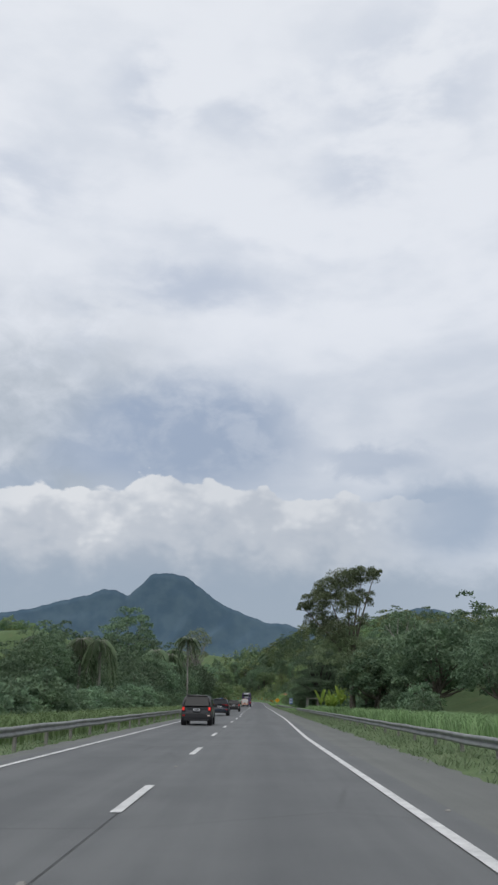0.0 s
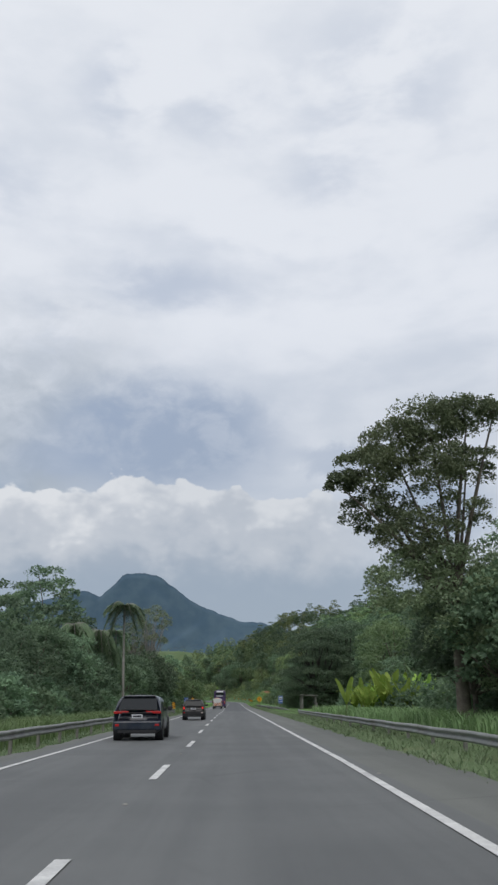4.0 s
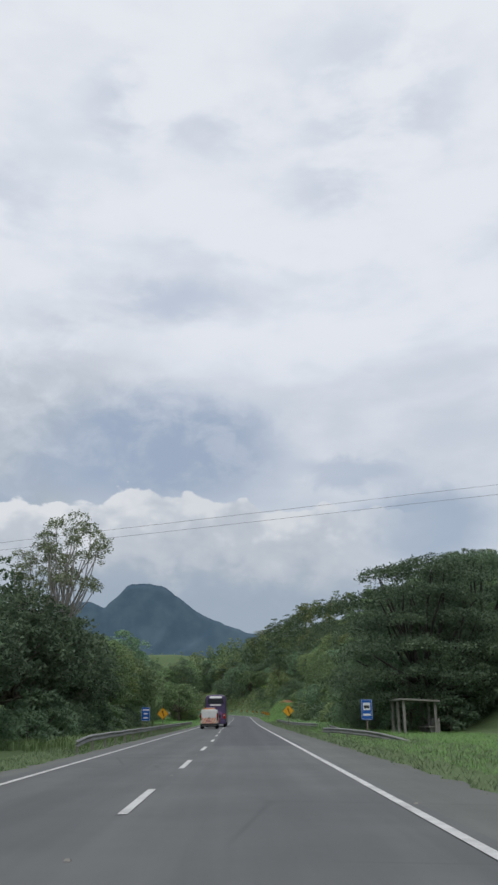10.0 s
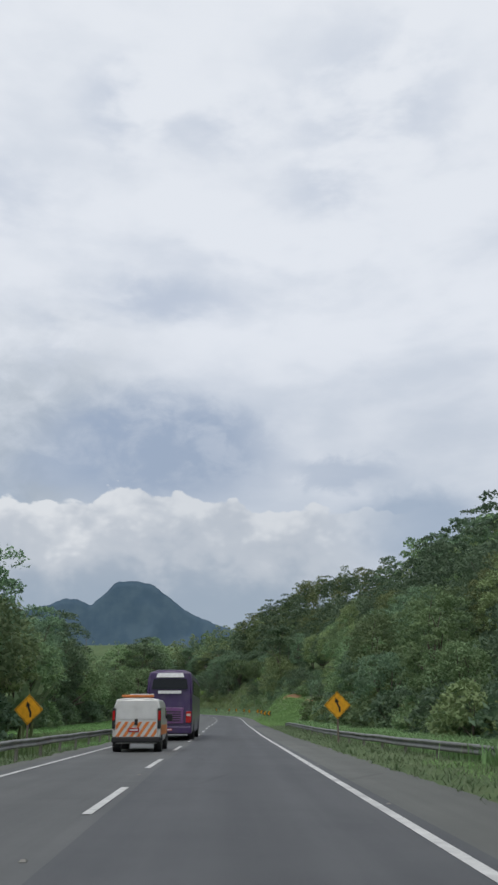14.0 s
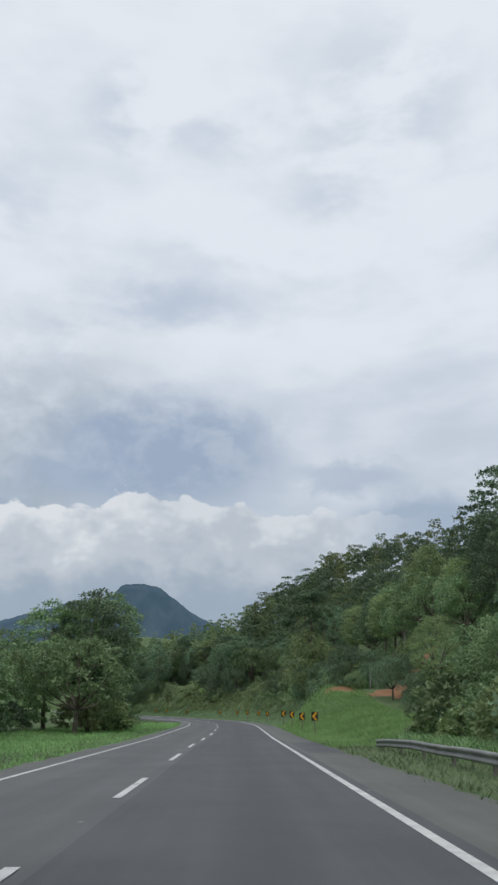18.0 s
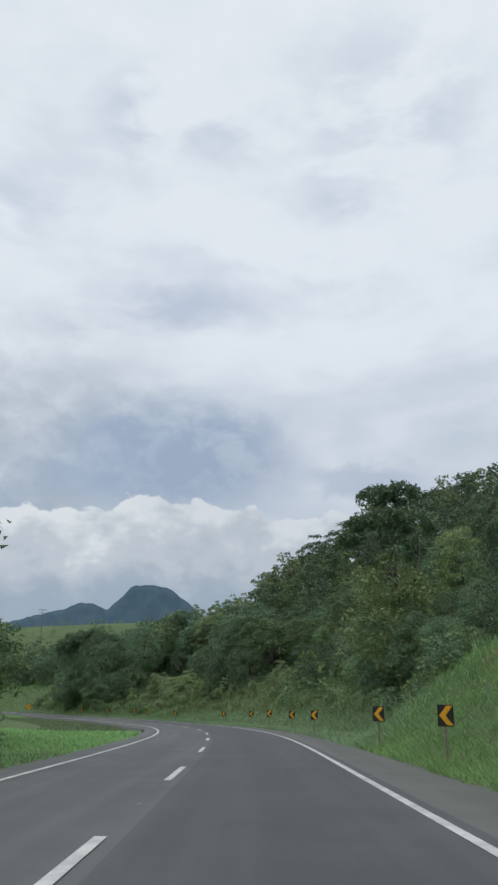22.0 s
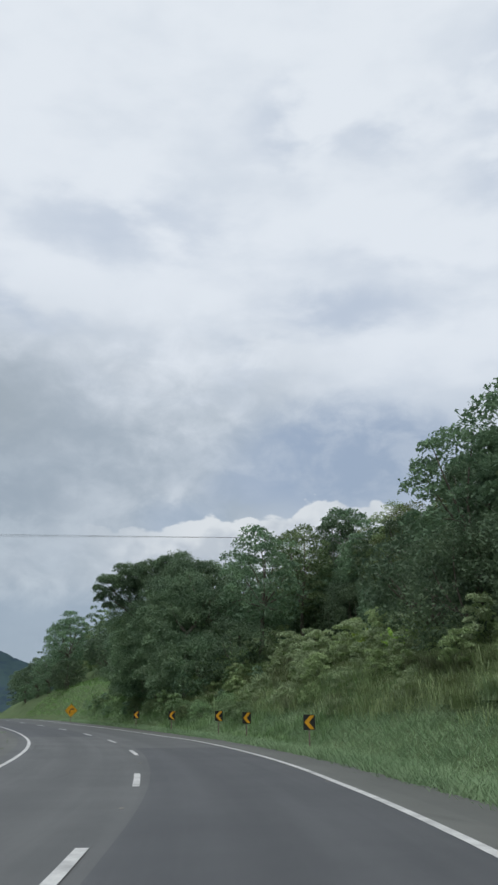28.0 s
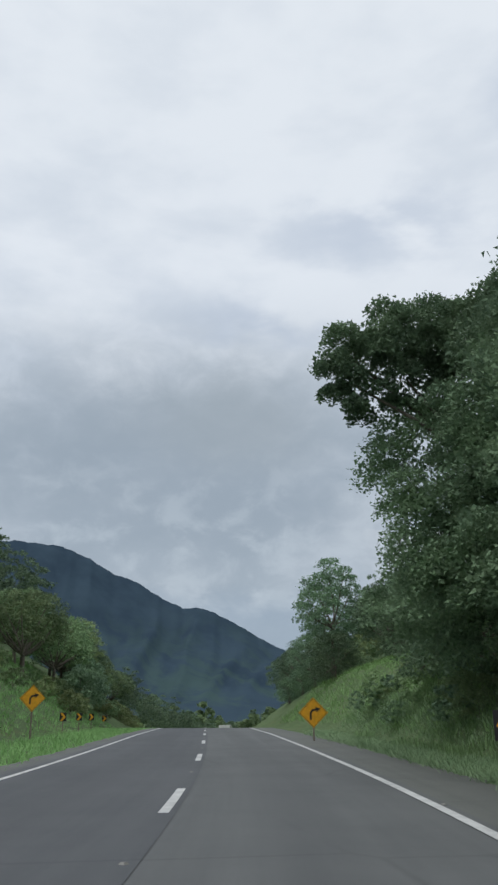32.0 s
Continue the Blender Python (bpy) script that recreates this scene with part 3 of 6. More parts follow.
kerb_i = np.concatenate([np.stack([np.arange(len(QS) - 1) + a * len(QS), np.arange(len(QS) - 1) + (a + 1) * len(QS), np.arange(len(QS) - 1) + (a + 1) * len(QS) + 1, np.arange(len(QS) - 1) + a * len(QS) + 1], -1) for a in range(3)])
part("kerb", mesh_of("kerb", kerb_v, kerb_i, SHOULDER), None, road, "low dark kerb along the grass")
part("patch", strip("patch", np.arange(183, 438, 2.0), np.array([lane_line(q) + 0.25 for q in np.arange(183, 438, 2.0)]), 2.6, 0.006, ASPHALT_DARK), None, road, "darker resurfaced lane")
part("patch", strip("patch", np.arange(453, 690, 2.0), -5.6, -1.3, 0.006, ASPHALT_DARK), None, road, "darker resurfaced lane")
part("patch", strip("patch", np.arange(292, 306, 1.0), 2.75, 4.2, 0.005, ASPHALT_DARK), None, road, "dark patch on the shoulder")
EDGE = RIGHT + np.interp(SR, (8, 35, 60, 76, 395, 410, 425, 445, 462, 480), (-0.22, -0.38, -0.15, 0, 0, 0.25, 0.45, 0.45, 0.1, 0))
part("edge_line", strip("edge_line", SR, EDGE - 0.08, EDGE + 0.08, 0.012, PAINT), None, road, "worn white edge line")
for q0, q1 in ((-40, 14), (30, 47)):
    part("joint", strip("joint", np.arange(q0, q1, 2.0), DASH + 0.13, DASH + 0.141, 0.011, TAR), None, road, "dark tar joint between the lanes")
part("edge_line", strip("edge_line", SR, LEFT - 0.07, LEFT + 0.07, 0.012, PAINT), None, road, "worn white edge line")

for k in range(-4, 56):
    s0 = dash_start(k)
    half = 0.5 * float(np.interp(s0, (0, 60, 95, 200, 225, 320, 345, 385), (3.6, 3.5, 4.2, 4.4, 4.9, 5.0, 4.3, 3.7)))
    part("lane_dash", strip("lane_dash", np.linspace(s0 + 2.0 - half, s0 + 2.0 + half, 4), lane_line(s0) - 0.075, lane_line(s0) + 0.075, 0.012, PAINT), None, road)

# ---------------------------------------------------------------- mountains
def mountain(name, origin, dist0, deep, profile, mat, label, seed, base=30.0, drop=0.0, rough=0.022):
    """A range round a far centre of sight: crest by bearing and elevation (degrees), ribs and gullies down its flanks."""
    na, nr = 300, 61
    lo, hi = profile[0][0], profile[-1][0]
    a = np.linspace(lo, hi, na)
    r = np.linspace(-1.0, 1.0, nr)
    A, R = np.meshgrid(a, r)
    el = np.interp(A, [p[0] for p in profile], [p[1] - drop for p in profile])
    el = el + rough * (np.sin(A * 5.3 + seed) + 0.7 * np.sin(A * 9.7 + 2 * seed) + 0.5 * np.sin(A * 17.3))
    crest = dist0 * np.tan(np.radians(el)) + base
    wig = 1.6 * np.sin(R * 5 + A * 0.35 + seed) + 0.7 * np.sin(R * 11 + A * 0.9)
    rib = np.abs(np.sin(A * 0.8 + wig + seed)) * 0.07 + np.abs(np.sin(A * 1.9 + 1.7 * wig)) * 0.03
    fall = (1 - np.abs(R)) ** 1.25 * (1 - rib * np.sin(np.pi * np.clip(np.abs(R) * 1.3, 0, 1)))
    Z = crest * fall - base
    ang = np.radians(A)
    dist = dist0 + deep * R
    V = np.stack([origin[0] - np.sin(ang) * dist, origin[1] + np.cos(ang) * dist, Z], -1).reshape(-1, 3)
    i, j = np.meshgrid(np.arange(nr - 1), np.arange(na - 1), indexing="ij")
    F = np.stack([i * na + j + 1, i * na + j, (i + 1) * na + j, (i + 1) * na + j + 1], -1).reshape(-1, 4)
    return tagged(new(name, mesh_of(name, V, F, mat, smooth=True)), label, "mountain", kind="structure")


# both ranges take their distance haze from the painted blue of their materials
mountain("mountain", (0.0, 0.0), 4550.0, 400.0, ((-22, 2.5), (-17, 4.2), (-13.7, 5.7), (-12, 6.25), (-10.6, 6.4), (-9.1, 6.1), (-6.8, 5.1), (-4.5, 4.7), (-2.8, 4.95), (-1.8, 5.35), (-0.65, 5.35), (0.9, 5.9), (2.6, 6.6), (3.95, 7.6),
         (4.9, 8.3), (5.6, 8.48), (6.3, 8.52), (7.0, 8.5), (7.45, 8.3), (7.75, 7.9), (8.15, 7.55), (8.75, 6.95), (9.5, 7.27), (10.4, 7.38), (11.2, 7.0), (13.5, 6.4), (14.9, 5.95), (17.3, 5.5), (22, 4.0), (26, 2.0)), MOUNTAIN_HAZED, "forested mountain with a flat summit, far behind the hills, its blue haze painted on", 0.6, drop=0.33)
mountain("mountain", (-24.0, 450.0), 2000.0, 620.0, ((18, 1.0), (24, 3.0), (28, 4.6), (30.8, 5.95), (32.5, 6.95), (34.1, 7.75), (35.0, 8.08), (36.2, 8.05), (37.6, 8.65), (39.5, 9.8), (41.0, 10.25), (42.6, 11.2), (44.5, 11.95), (47.6, 12.2), (52, 11.5), (60, 8.0), (68, 3.0)), MOUNTAIN_NEAR_HAZED, "forested range under low cloud, dark blue with painted-on haze", 2.1)

# ---------------------------------------------------------------- plants
def leaves(centres, size, aspect=0.6, up=0.35, spread=0.25):
    """One pointed leaf at each centre; returns verts and faces."""
    n = len(centres)
    nrm = rng.normal(size=(n, 3))
    nrm[:, 2] = np.abs(nrm[:, 2]) + up
    nrm /= np.linalg.norm(nrm, axis=1)[:, None]
    t = np.cross(nrm, rng.normal(size=(n, 3)))
    t /= np.linalg.norm(t, axis=1)[:, None] + 1e-9
    b = np.cross(nrm, t)
    L = size * (1 + spread * rng.normal(size=(n, 1))).clip(0.5, 1.7)
    W = L * aspect
    V = np.stack([centres - t * L * 0.62 - nrm * L * 0.06, centres + t * L * 0.5 + b * W * 0.62, centres + t * L * 0.42 - b * W * 0.62], 1).reshape(-1, 3)
    return V, np.arange(3 * n).reshape(-1, 3)


def puffs(centres, radii, count, flat=0.65, shell=0.55):
    """Leaf places on and in rounded clumps."""
    c = np.repeat(np.asarray(centres), count, axis=0)
    r = np.repeat(np.asarray(radii), count)[:, None]
    v = rng.normal(size=(len(c), 3))
    v /= np.linalg.norm(v, axis=1)[:, None]
    v[:, 2] = np.where(v[:, 2] < -0.35, -v[:, 2], v[:, 2])
    k = shell + (1 - shell) * rng.random((len(c), 1)) ** 0.6 + 0.12 * rng.normal(size=(len(c), 1))
    return c + v * r * k * np.array([1, 1, flat])


def dome(n, rx, rz, z0, low=-0.25, inner=0.72):
    """Clump centres spread over a crown."""
    i = np.arange(n) + 0.5
    zz = 1 - (1 - low) * i / n
    a = i * 2.39996 + rng.random(n) * 0.7
    rr = np.sqrt(np.maximum(1 - zz * zz, 0.02))
    k = inner + (1 - inner) * rng.random(n)
    return np.stack([np.cos(a) * rr * rx * k, np.sin(a) * rr * rx * k, z0 + zz * rz * k], -1)


def limbs(h, r, tips, fork, lean=0.0, sides=7, thin=0.16):
    """Trunk from the foot to the fork, and limbs from it to some clumps."""
    top = np.array([lean, lean * 0.3, fork])
    k = np.linspace(0, 1, 6)[:, None]
    stem = np.array([0, 0, -0.4]) * (1 - k) + top * k + 0.1 * r * np.sin(k * 6) * np.array([1, 0.6, 0])
    out = [tube(stem, r * (1.25 - 0.55 * k[:, 0]), sides)]
    for c in tips:
        k = np.linspace(0, 1, 5)[:, None]
        mid = (top + c) / 2 + np.array([0, 0, -0.08 * h]) * rng.random() + rng.normal(size=3) * 0.05 * h
        P = (1 - k) ** 2 * top + 2 * k * (1 - k) * mid + k * k * np.asarray(c)
        out.append(tube(P, r * 0.5 * (1 - 0.85 * k[:, 0]) + 0.012, 5))
    return joined(out)


PROTO = {}


def proto(kind, trunk, crown, bark, leaf):
    PROTO[kind] = (mesh_of("trunk", *trunk, bark, smooth=True) if trunk else None, mesh_of("crown", *crown, leaf))


def make_protos():
    for k, lf in (("broad", LEAF_DARK), ("broad_b", LEAF_MID), ("broad_c", LEAF_DEEP)):
        c = dome(46, 4.3, 3.6, 5.0, -0.6)
        proto(k, limbs(9, 0.24, c[::4], 2.2), leaves(puffs(c, 0.9 + 0.55 * rng.random(len(c)), 150), 0.25), BARK, lf)
    for k, lf in (("tall", LEAF_MID), ("tall_b", LEAF_OLIVE), ("tall_c", LEAF_DARK)):
        c = dome(46, 3.2, 5.0, 7.4, -0.95)
        proto(k, limbs(13, 0.2, c[::4], 5.5, 0.3), leaves(puffs(c, 0.85 + 0.55 * rng.random(len(c)), 185), 0.23), BARK, lf)
    # layered rain tree
    c = np.concatenate([dome(14, 3.8, 1.4, 10.4, 0.1), dome(18, 5.2, 1.3, 8.6, 0.0), dome(20, 6.0, 1.3, 6.8, 0.0), dome(22, 6.5, 1.3, 5.0, -0.1), dome(20, 6.4, 1.2, 3.3, -0.2), dome(14, 5.6, 1.0, 1.8, -0.2)])
    proto("layered", limbs(12, 0.42, c[::3], 2.8), leaves(puffs(c, 1.2 + 0.7 * rng.random(len(c)), 440, 0.42), 0.165), BARK_DARK, LEAF_DEEP)
    # gum tree: bare pale stems with separate tufts
    c = np.concatenate([dome(22, 2.8, 2.6, 13.6, -0.4), dome(9, 2.4, 1.1, 10.6, -0.1)])
    proto("gum", limbs(16, 0.17, c, 8.0, 0.5), leaves(puffs(c, 0.6 + 0.45 * rng.random(len(c)), 170, 0.8), 0.2, 0.4), BARK_PALE, LEAF_OLD)
    # thin forest tree with bare stem
    c = np.concatenate([dome(16, 2.4, 1.5, 11.8, -0.2), dome(7, 2.1, 0.8, 9.6, -0.1), dome(4, 1.6, 0.6, 7.4, 0.0)])
    proto("stem", limbs(13, 0.13, c[::2], 8.5, 0.4), leaves(puffs(c, 0.7 + 0.45 * rng.random(len(c)), 150, 0.65), 0.24, 0.5), BARK_PALE, LEAF_DARK)
    for k, lf in (("bush", LEAF_MID), ("bush_b", LEAF_OLIVE), ("bush_c", LEAF_DARK)):
        c = dome(16, 1.5, 1.7, 0.7, -0.3)
        proto(k, limbs(2, 0.05, c[::4], 0.4), leaves(puffs(c, 0.45 + 0.3 * rng.random(len(c)), 110), 0.19), BARK, lf)
    # the same kinds with finer leaves, for where the road passes close
    c = dome(40, 4.3, 3.6, 5.0, -0.7)
    proto("broad_fine", limbs(9, 0.24, c[::4], 2.2), leaves(puffs(c, 0.9 + 0.55 * rng.random(len(c)), 330), 0.15), BARK, LEAF_DARK)
    c = dome(42, 3.3, 5.0, 7.2, -1.0)
    proto("tall_fine", limbs(13, 0.2, c[::4], 5.5, 0.3), leaves(puffs(c, 0.85 + 0.55 * rng.random(len(c)), 340), 0.15), BARK, LEAF_OLIVE)
    c = dome(28, 2.6, 3.4, 1.9, -0.7, 0.7)
    proto("vine_fine", limbs(5, 0.1, c[::5], 1.5), leaves(puffs(c, 0.75 + 0.5 * rng.random(len(c)), 400, 0.9), 0.12, 0.7), BARK, LEAF_DARK)
    c = dome(16, 1.5, 1.7, 0.7, -0.3)
    proto("bush_fine", limbs(2, 0.05, c[::4], 0.4), leaves(puffs(c, 0.45 + 0.3 * rng.random(len(c)), 260), 0.105), BARK, LEAF_MID)
    # creeper-draped bank of leaves
    c = dome(28, 2.6, 3.4, 1.9, -0.6, 0.7)
    proto("vine", limbs(5, 0.1, c[::5], 1.5), leaves(puffs(c, 0.75 + 0.5 * rng.random(len(c)), 160, 0.9), 0.23, 0.75), BARK, LEAF_DARK)


def frond(base, az, length, rise, droop, n=15, leaflet=0.55, hang=0.5):
    """A feather palm frond: rib points with leaflets hanging to both sides."""
    k = np.linspace(0.02, 1, n)
    out = np.array([np.cos(az), np.sin(az), 0])
    side = np.array([-np.sin(az), np.cos(az), 0])
    P = base + out * (length * k * (1 - 0.25 * k))[:, None] + np.array([0, 0, 1]) * (rise * k - droop * k * k)[:, None]
    V, F, o = [], [], 0
    for i in range(1, n):
        for sgn in (-1, 1):
            w = leaflet * (0.5 + np.sin(np.pi * k[i]) * 0.8)
            tip = P[i] + side * sgn * w + out * w * 0.45 - np.array([0, 0, hang * w * (0.6 + 0.8 * rng.random())])
            e = out * 0.085
            V += [P[i] - e, P[i] + e, tip + e * 0.4, tip - e * 0.4]
            F.append([o, o + 1, o + 2, o + 3])
            o += 4
    return np.array(V), np.array(F), P


def palm_proto(kind, h, fronds, length, rise, droop, r, hang, thick):
    base = np.array([0.25, 0.0, h])
    pieces, ribs = [], []
    for i in range(fronds):
        a = i * 2.39996 + rng.random() * 0.3
        ph = (i + 0.5) / fronds
        v, f, P = frond(base, a, length * (0.8 + 0.3 * rng.random()), rise * (1.25 - 1.9 * ph), droop * (0.7 + 0.6 * rng.random()), hang=hang)
        pieces.append((v, f))
        ribs.append(tube(P, np.linspace(0.035, 0.01, len(P)), 4))
    k = np.linspace(0, 1, 8)[:, None]
    stem = np.array([0, 0, -0.3]) * (1 - k) + base * k + 0.12 * np.sin(k * 3) * np.array([1, 0.5, 0])
    trunk = joined([tube(stem, r * (1.2 - 0.4 * k[:, 0] + thick * np.exp(-((k[:, 0] - 0.93) / 0.06) ** 2)), 9)] + ribs)
    PROTO[kind] = (mesh_of("trunk", *trunk, BARK_PALE, smooth=True), mesh_of("crown", *joined(pieces), LEAF_PALM))


def banana_proto(kind, h, n, mat):
    """A banana clump: short soft stems and long split paddles."""
    pieces, stems = [], []
    for st in range(3):
        bx, by = rng.normal(size=2) * 0.5
        hh = h * (0.2 + 0.14 * rng.random())
        stems.append(tube(np.array([[bx, by, -0.2], [bx, by, hh * 0.5], [bx + 0.05, by, hh]]), [0.14, 0.12, 0.07], 7))
        for i in range(n):
            a = i * 2.39996 + st + rng.random() * 0.4
            L = h * 0.66 * (0.75 + 0.4 * rng.random())
            k = np.linspace(0, 1, 8)
            o, sd = np.array([np.cos(a), np.sin(a), 0]), np.array([-np.sin(a), np.cos(a), 0])
            rise, dr = L * (1.3 - 0.4 * rng.random()), L * (0.2 + 0.5 * rng.random())
            P = np.array([bx, by, hh]) + o * (L * (0.26 + 0.3 * rng.random()) * k)[:, None] + np.array([0, 0, 1]) * (rise * k - dr * k * k)[:, None]
            W = 0.25 * np.sin(np.pi * np.clip(k * 0.9 + 0.06, 0, 1)) ** 0.6
            for sgn in (-1, 1):
                E = P + sd * (sgn * W)[:, None] + np.array([0, 0, 0.1]) * W[:, None]
                for j in range(7):
                    g = 0.9 if rng.random() < 0.6 else 1.0
                    v = np.array([P[j], P[j + 1], E[j] * (1 - g) + E[j + 1] * g, E[j]])
                    pieces.append((v, np.array([[0, 1, 2, 3]])))
    PROTO[kind] = ([mesh_of("stem", *st, LEAF_OLIVE, smooth=True) for st in stems], mesh_of("crown", *joined(pieces), mat))


make_protos()
palm_proto("palm", 10.6, 26, 2.6, 1.6, 2.4, 0.115, 0.6, 0.5)
palm_proto("weeping_palm", 7.6, 30, 2.6, 1.3, 3.6, 0.15, 1.5, 0.3)
banana_proto("banana", 4.6, 6, LEAF_BRIGHT)
banana_proto("banana_b", 4.2, 6, LEAF_MID)

LABELS = {
    "broad": ("tree", "dense dark green roadside tree with a rounded crown"), "broad_b": ("tree", "leafy mid-green tree with a rounded crown"), "broad_c": ("tree", "dense dark green tree with a spreading crown"),
    "tall": ("tree", "tall leafy green forest tree"), "tall_b": ("tree", "tall olive-green forest tree"), "tall_c": ("tree", "tall dark green forest tree"),
    "layered": ("tree", "large spreading dark tree with layered branches"), "gum": ("tree", "tall pale-stemmed gum tree with thin tufts of leaves"),
    "stem": ("tree", "slender forest tree with a bare pale stem"), "bush": ("bush", "leafy green bush among tall grass"), "bush_b": ("bush", "olive-green bush at the forest edge"), "bush_c": ("bush", "dark green bush at the forest edge"),
    "vine": ("bush", "mound of creeper and leaves on the bank"), "vine_fine": ("bush", "dark mound of creeper hanging over the bank"), "bush_fine": ("bush", "leafy green bush on the grassy cut"), "broad_fine": ("tree", "dense dark tree overgrown with creeper"), "tall_fine": ("tree", "tall olive-green tree on the steep slope"), "palm": ("palm tree", "slender palm with arching feathery fronds"), "weeping_palm": ("palm tree", "palm with a thick head of drooping fronds"),
    "banana": ("banana plant", "bright yellow-green banana plants in a clump"), "banana_b": ("banana plant", "green banana plants in a clump"),
}
NAMES = {"tree": "tree", "bush": "bush", "palm tree": "palm_tree", "banana plant": "banana_plant"}


def plant(kind, x, y, scale=1.0, turn=None, tall=1.0, z=None, label=""):
    """One plant with its trunk and crown, standing on the ground."""
    cat, lab = LABELS[kind]
    turn = rng.random() * 360 if turn is None else turn
    zz = float(height(np.array([x]), np.array([y]))[0]) if z is None else z
    ob = thing(NAMES[cat], Matrix.Translation((x, y, zz - 0.05)) @ pose(0, 0, 0, 0, 0, turn) @ Matrix.Diagonal((scale, scale, scale * tall, 1)), label or lab, cat, group="roadside " + cat + "s")
    trunk, crown = PROTO[kind]
    for me in trunk if isinstance(trunk, list) else [trunk]:
        part(me.name.split(".")[0], me, None, ob)
    part("crown", crown, None, ob)
    return ob


def at_road(kind, s, d, scale=1.0, **kw):
    p = on_road(s, d)
    return plant(kind, float(p[0]), float(p[1]), scale, **kw)


def pick(*names):
    return names[int(rng.integers(len(names)))]


# particular trees that stand out
for x, y, sc in ((12.6, 92.0, 0.8), (12.8, 95.5, 0.86), (15.4, 91.0, 0.8), (15.6, 97.5, 0.85), (17.8, 92.5, 0.85), (12.2, 99.5, 0.76), (19.6, 96.5, 0.9)):
    plant("broad_c", x, y, sc)
plant("tall_c", -25.3, 167.0, 1.45, label="tall round-headed tree above the palms")
for x, y, sc in ((-17.5, 96, 1.0), (-20.5, 98, 1.02), (-24.5, 94, 0.98), (-15.0, 150, 1.2), (-18.0, 148, 1.25), (-22.5, 150, 1.1)):
    plant("weeping_palm", x, y, sc)
plant("palm", -11.9, 147.5, 1.1, label="tall slender palm behind the guard rail")
plant("palm", -17.0, 178.0, 1.05)
plant("gum", -15.4, 217.0, 1.15, label="tall gum tree with a pale branching stem")
plant("gum", -18.5, 219.0, 1.0)
plant("layered", 15.3, 213.6, 1.16, label="large spreading dark tree behind the bus shelter")
plant("layered", 22.0, 221.0, 1.0)
plant("broad", 15.0, 228.5, 0.85)
plant("broad_c", 25.0, 206.5, 0.9)
for x, y, sc in ((9.8, 126, 0.86), (11.9, 127, 1.02), (14.2, 130, 1.0), (12.6, 123.5, 0.8), (15.8, 128, 0.95)):
    plant("banana", x, y, sc)
for x, y, sc in ((17, 136, 1.1), (19, 130, 1.2), (15.5, 141, 1.0), (22, 138, 1.2), (16, 113, 0.9)):
    plant("banana_b", x, y, sc)
for x, y, sc in ((-14.8, 199, 1.08), (-21, 203, 1.1), (-14.5, 211, 1.0), (-17.5, 191, 0.9), (-26, 196, 1.1)):
    plant(pick("broad", "broad_c"), x, y, sc)
plant("tall", -12.6, 342, 1.04)
plant("tall_b", -15.5, 346, 0.98)
plant("tall_c", -13.4, 337.5, 1.0)
plant("tall", -15.6, 356, 0.85)
plant("broad_b", -16.5, 364, 0.8)
plant("tall", -17.0, 336, 0.9)
plant("broad_b", -13.5, 332, 0.9)
for x, y, sc in ((-11.6, 338.5, 1.2), (-12.4, 343.5, 1.3), (-11.2, 347.0, 1.0), (-14.0, 335.0, 1.2), (-10.8, 341.5, 0.8), (-13.0, 352.0, 1.2), (-14.5, 358.0, 1.3)):
    plant(pick("bush", "bush_b"), x, y, sc)
plant("banana_b", -11.2, 248, 0.8)
plant("banana_b", -11.6, 252, 0.9)
MASS = []  # spots for the rear rows, joined into woods below


def row(kinds, s, d, scale, z=None):
    """One tree of a row; rows behind the first go into the woods."""
    at_road(pick(*kinds), s, d, scale)


def behind(s, d, scale):
    p = on_road(s, d)
    MASS.append((float(p[0]), float(p[1]), scale))


# left belt of trees along the straight
for s in np.arange(78, 332, 5.2):
    near = -21.5 if s < 105 else -15.2 if s < 252 else -21.0
    if not 152 < s < 186 or s > 172:
        kinds = ("broad", "broad_c", "broad_c", "tall_c") if s < 232 else ("tall", "tall_b", "broad_b", "tall_c")
        row(kinds, s + rng.normal() * 1.5, near - abs(rng.normal()) * 1.2 + (1.5 if s > 232 else 0), (0.6 if s < 112 else 0.74 if s < 150 else 0.9) * (0.82 + 0.3 * rng.random()))
    for d in (-21.5, -28.5) if s < 252 else (-26.0, -31.0):
        behind(s + rng.normal() * 1.6, d - abs(rng.normal()) * 1.5, (0.62 if s < 112 else 0.8 if s < 150 else 1.0) * (0.85 + 0.35 * rng.random()))
# right belt along the straight
for s in np.arange(61, 190, 5.0):
    near = 24.0 if s < 78 else 16.0 if s < 164 else 27.0
    if not 112 < s < 146:
        row(("broad", "broad_c", "tall_c", "broad_c", "broad") if s < 150 else ("broad", "broad_c", "tall_c", "tall", "broad_b"), s + rng.normal() * 1.5, near + abs(rng.normal()) * 1.4, (0.86 if s < 140 else 0.74) * (0.85 + 0.35 * rng.random()))
    for d in (22.5, 29.0, 35.0):
        behind(s + rng.normal() * 1.5, d + abs(rng.normal()) * 1.4, 0.75 * (0.85 + 0.4 * rng.random()))
for s in np.arange(230, 302, 4.2):
    row(("broad", "broad_b", "tall", "tall_c", "vine"), s + rng.normal() * 1.3, 11.0 + abs(rng.normal()) + (1.5 if s > 275 else 0), 0.58 * (0.85 + 0.3 * rng.random()))
    row(("tall", "tall_b", "tall_c", "broad_c"), s + rng.normal() * 1.3, 16.0 + abs(rng.normal()), 0.58 * (0.85 + 0.3 * rng.random()))
    behind(s, 22.0 + abs(rng.normal()), 0.85)
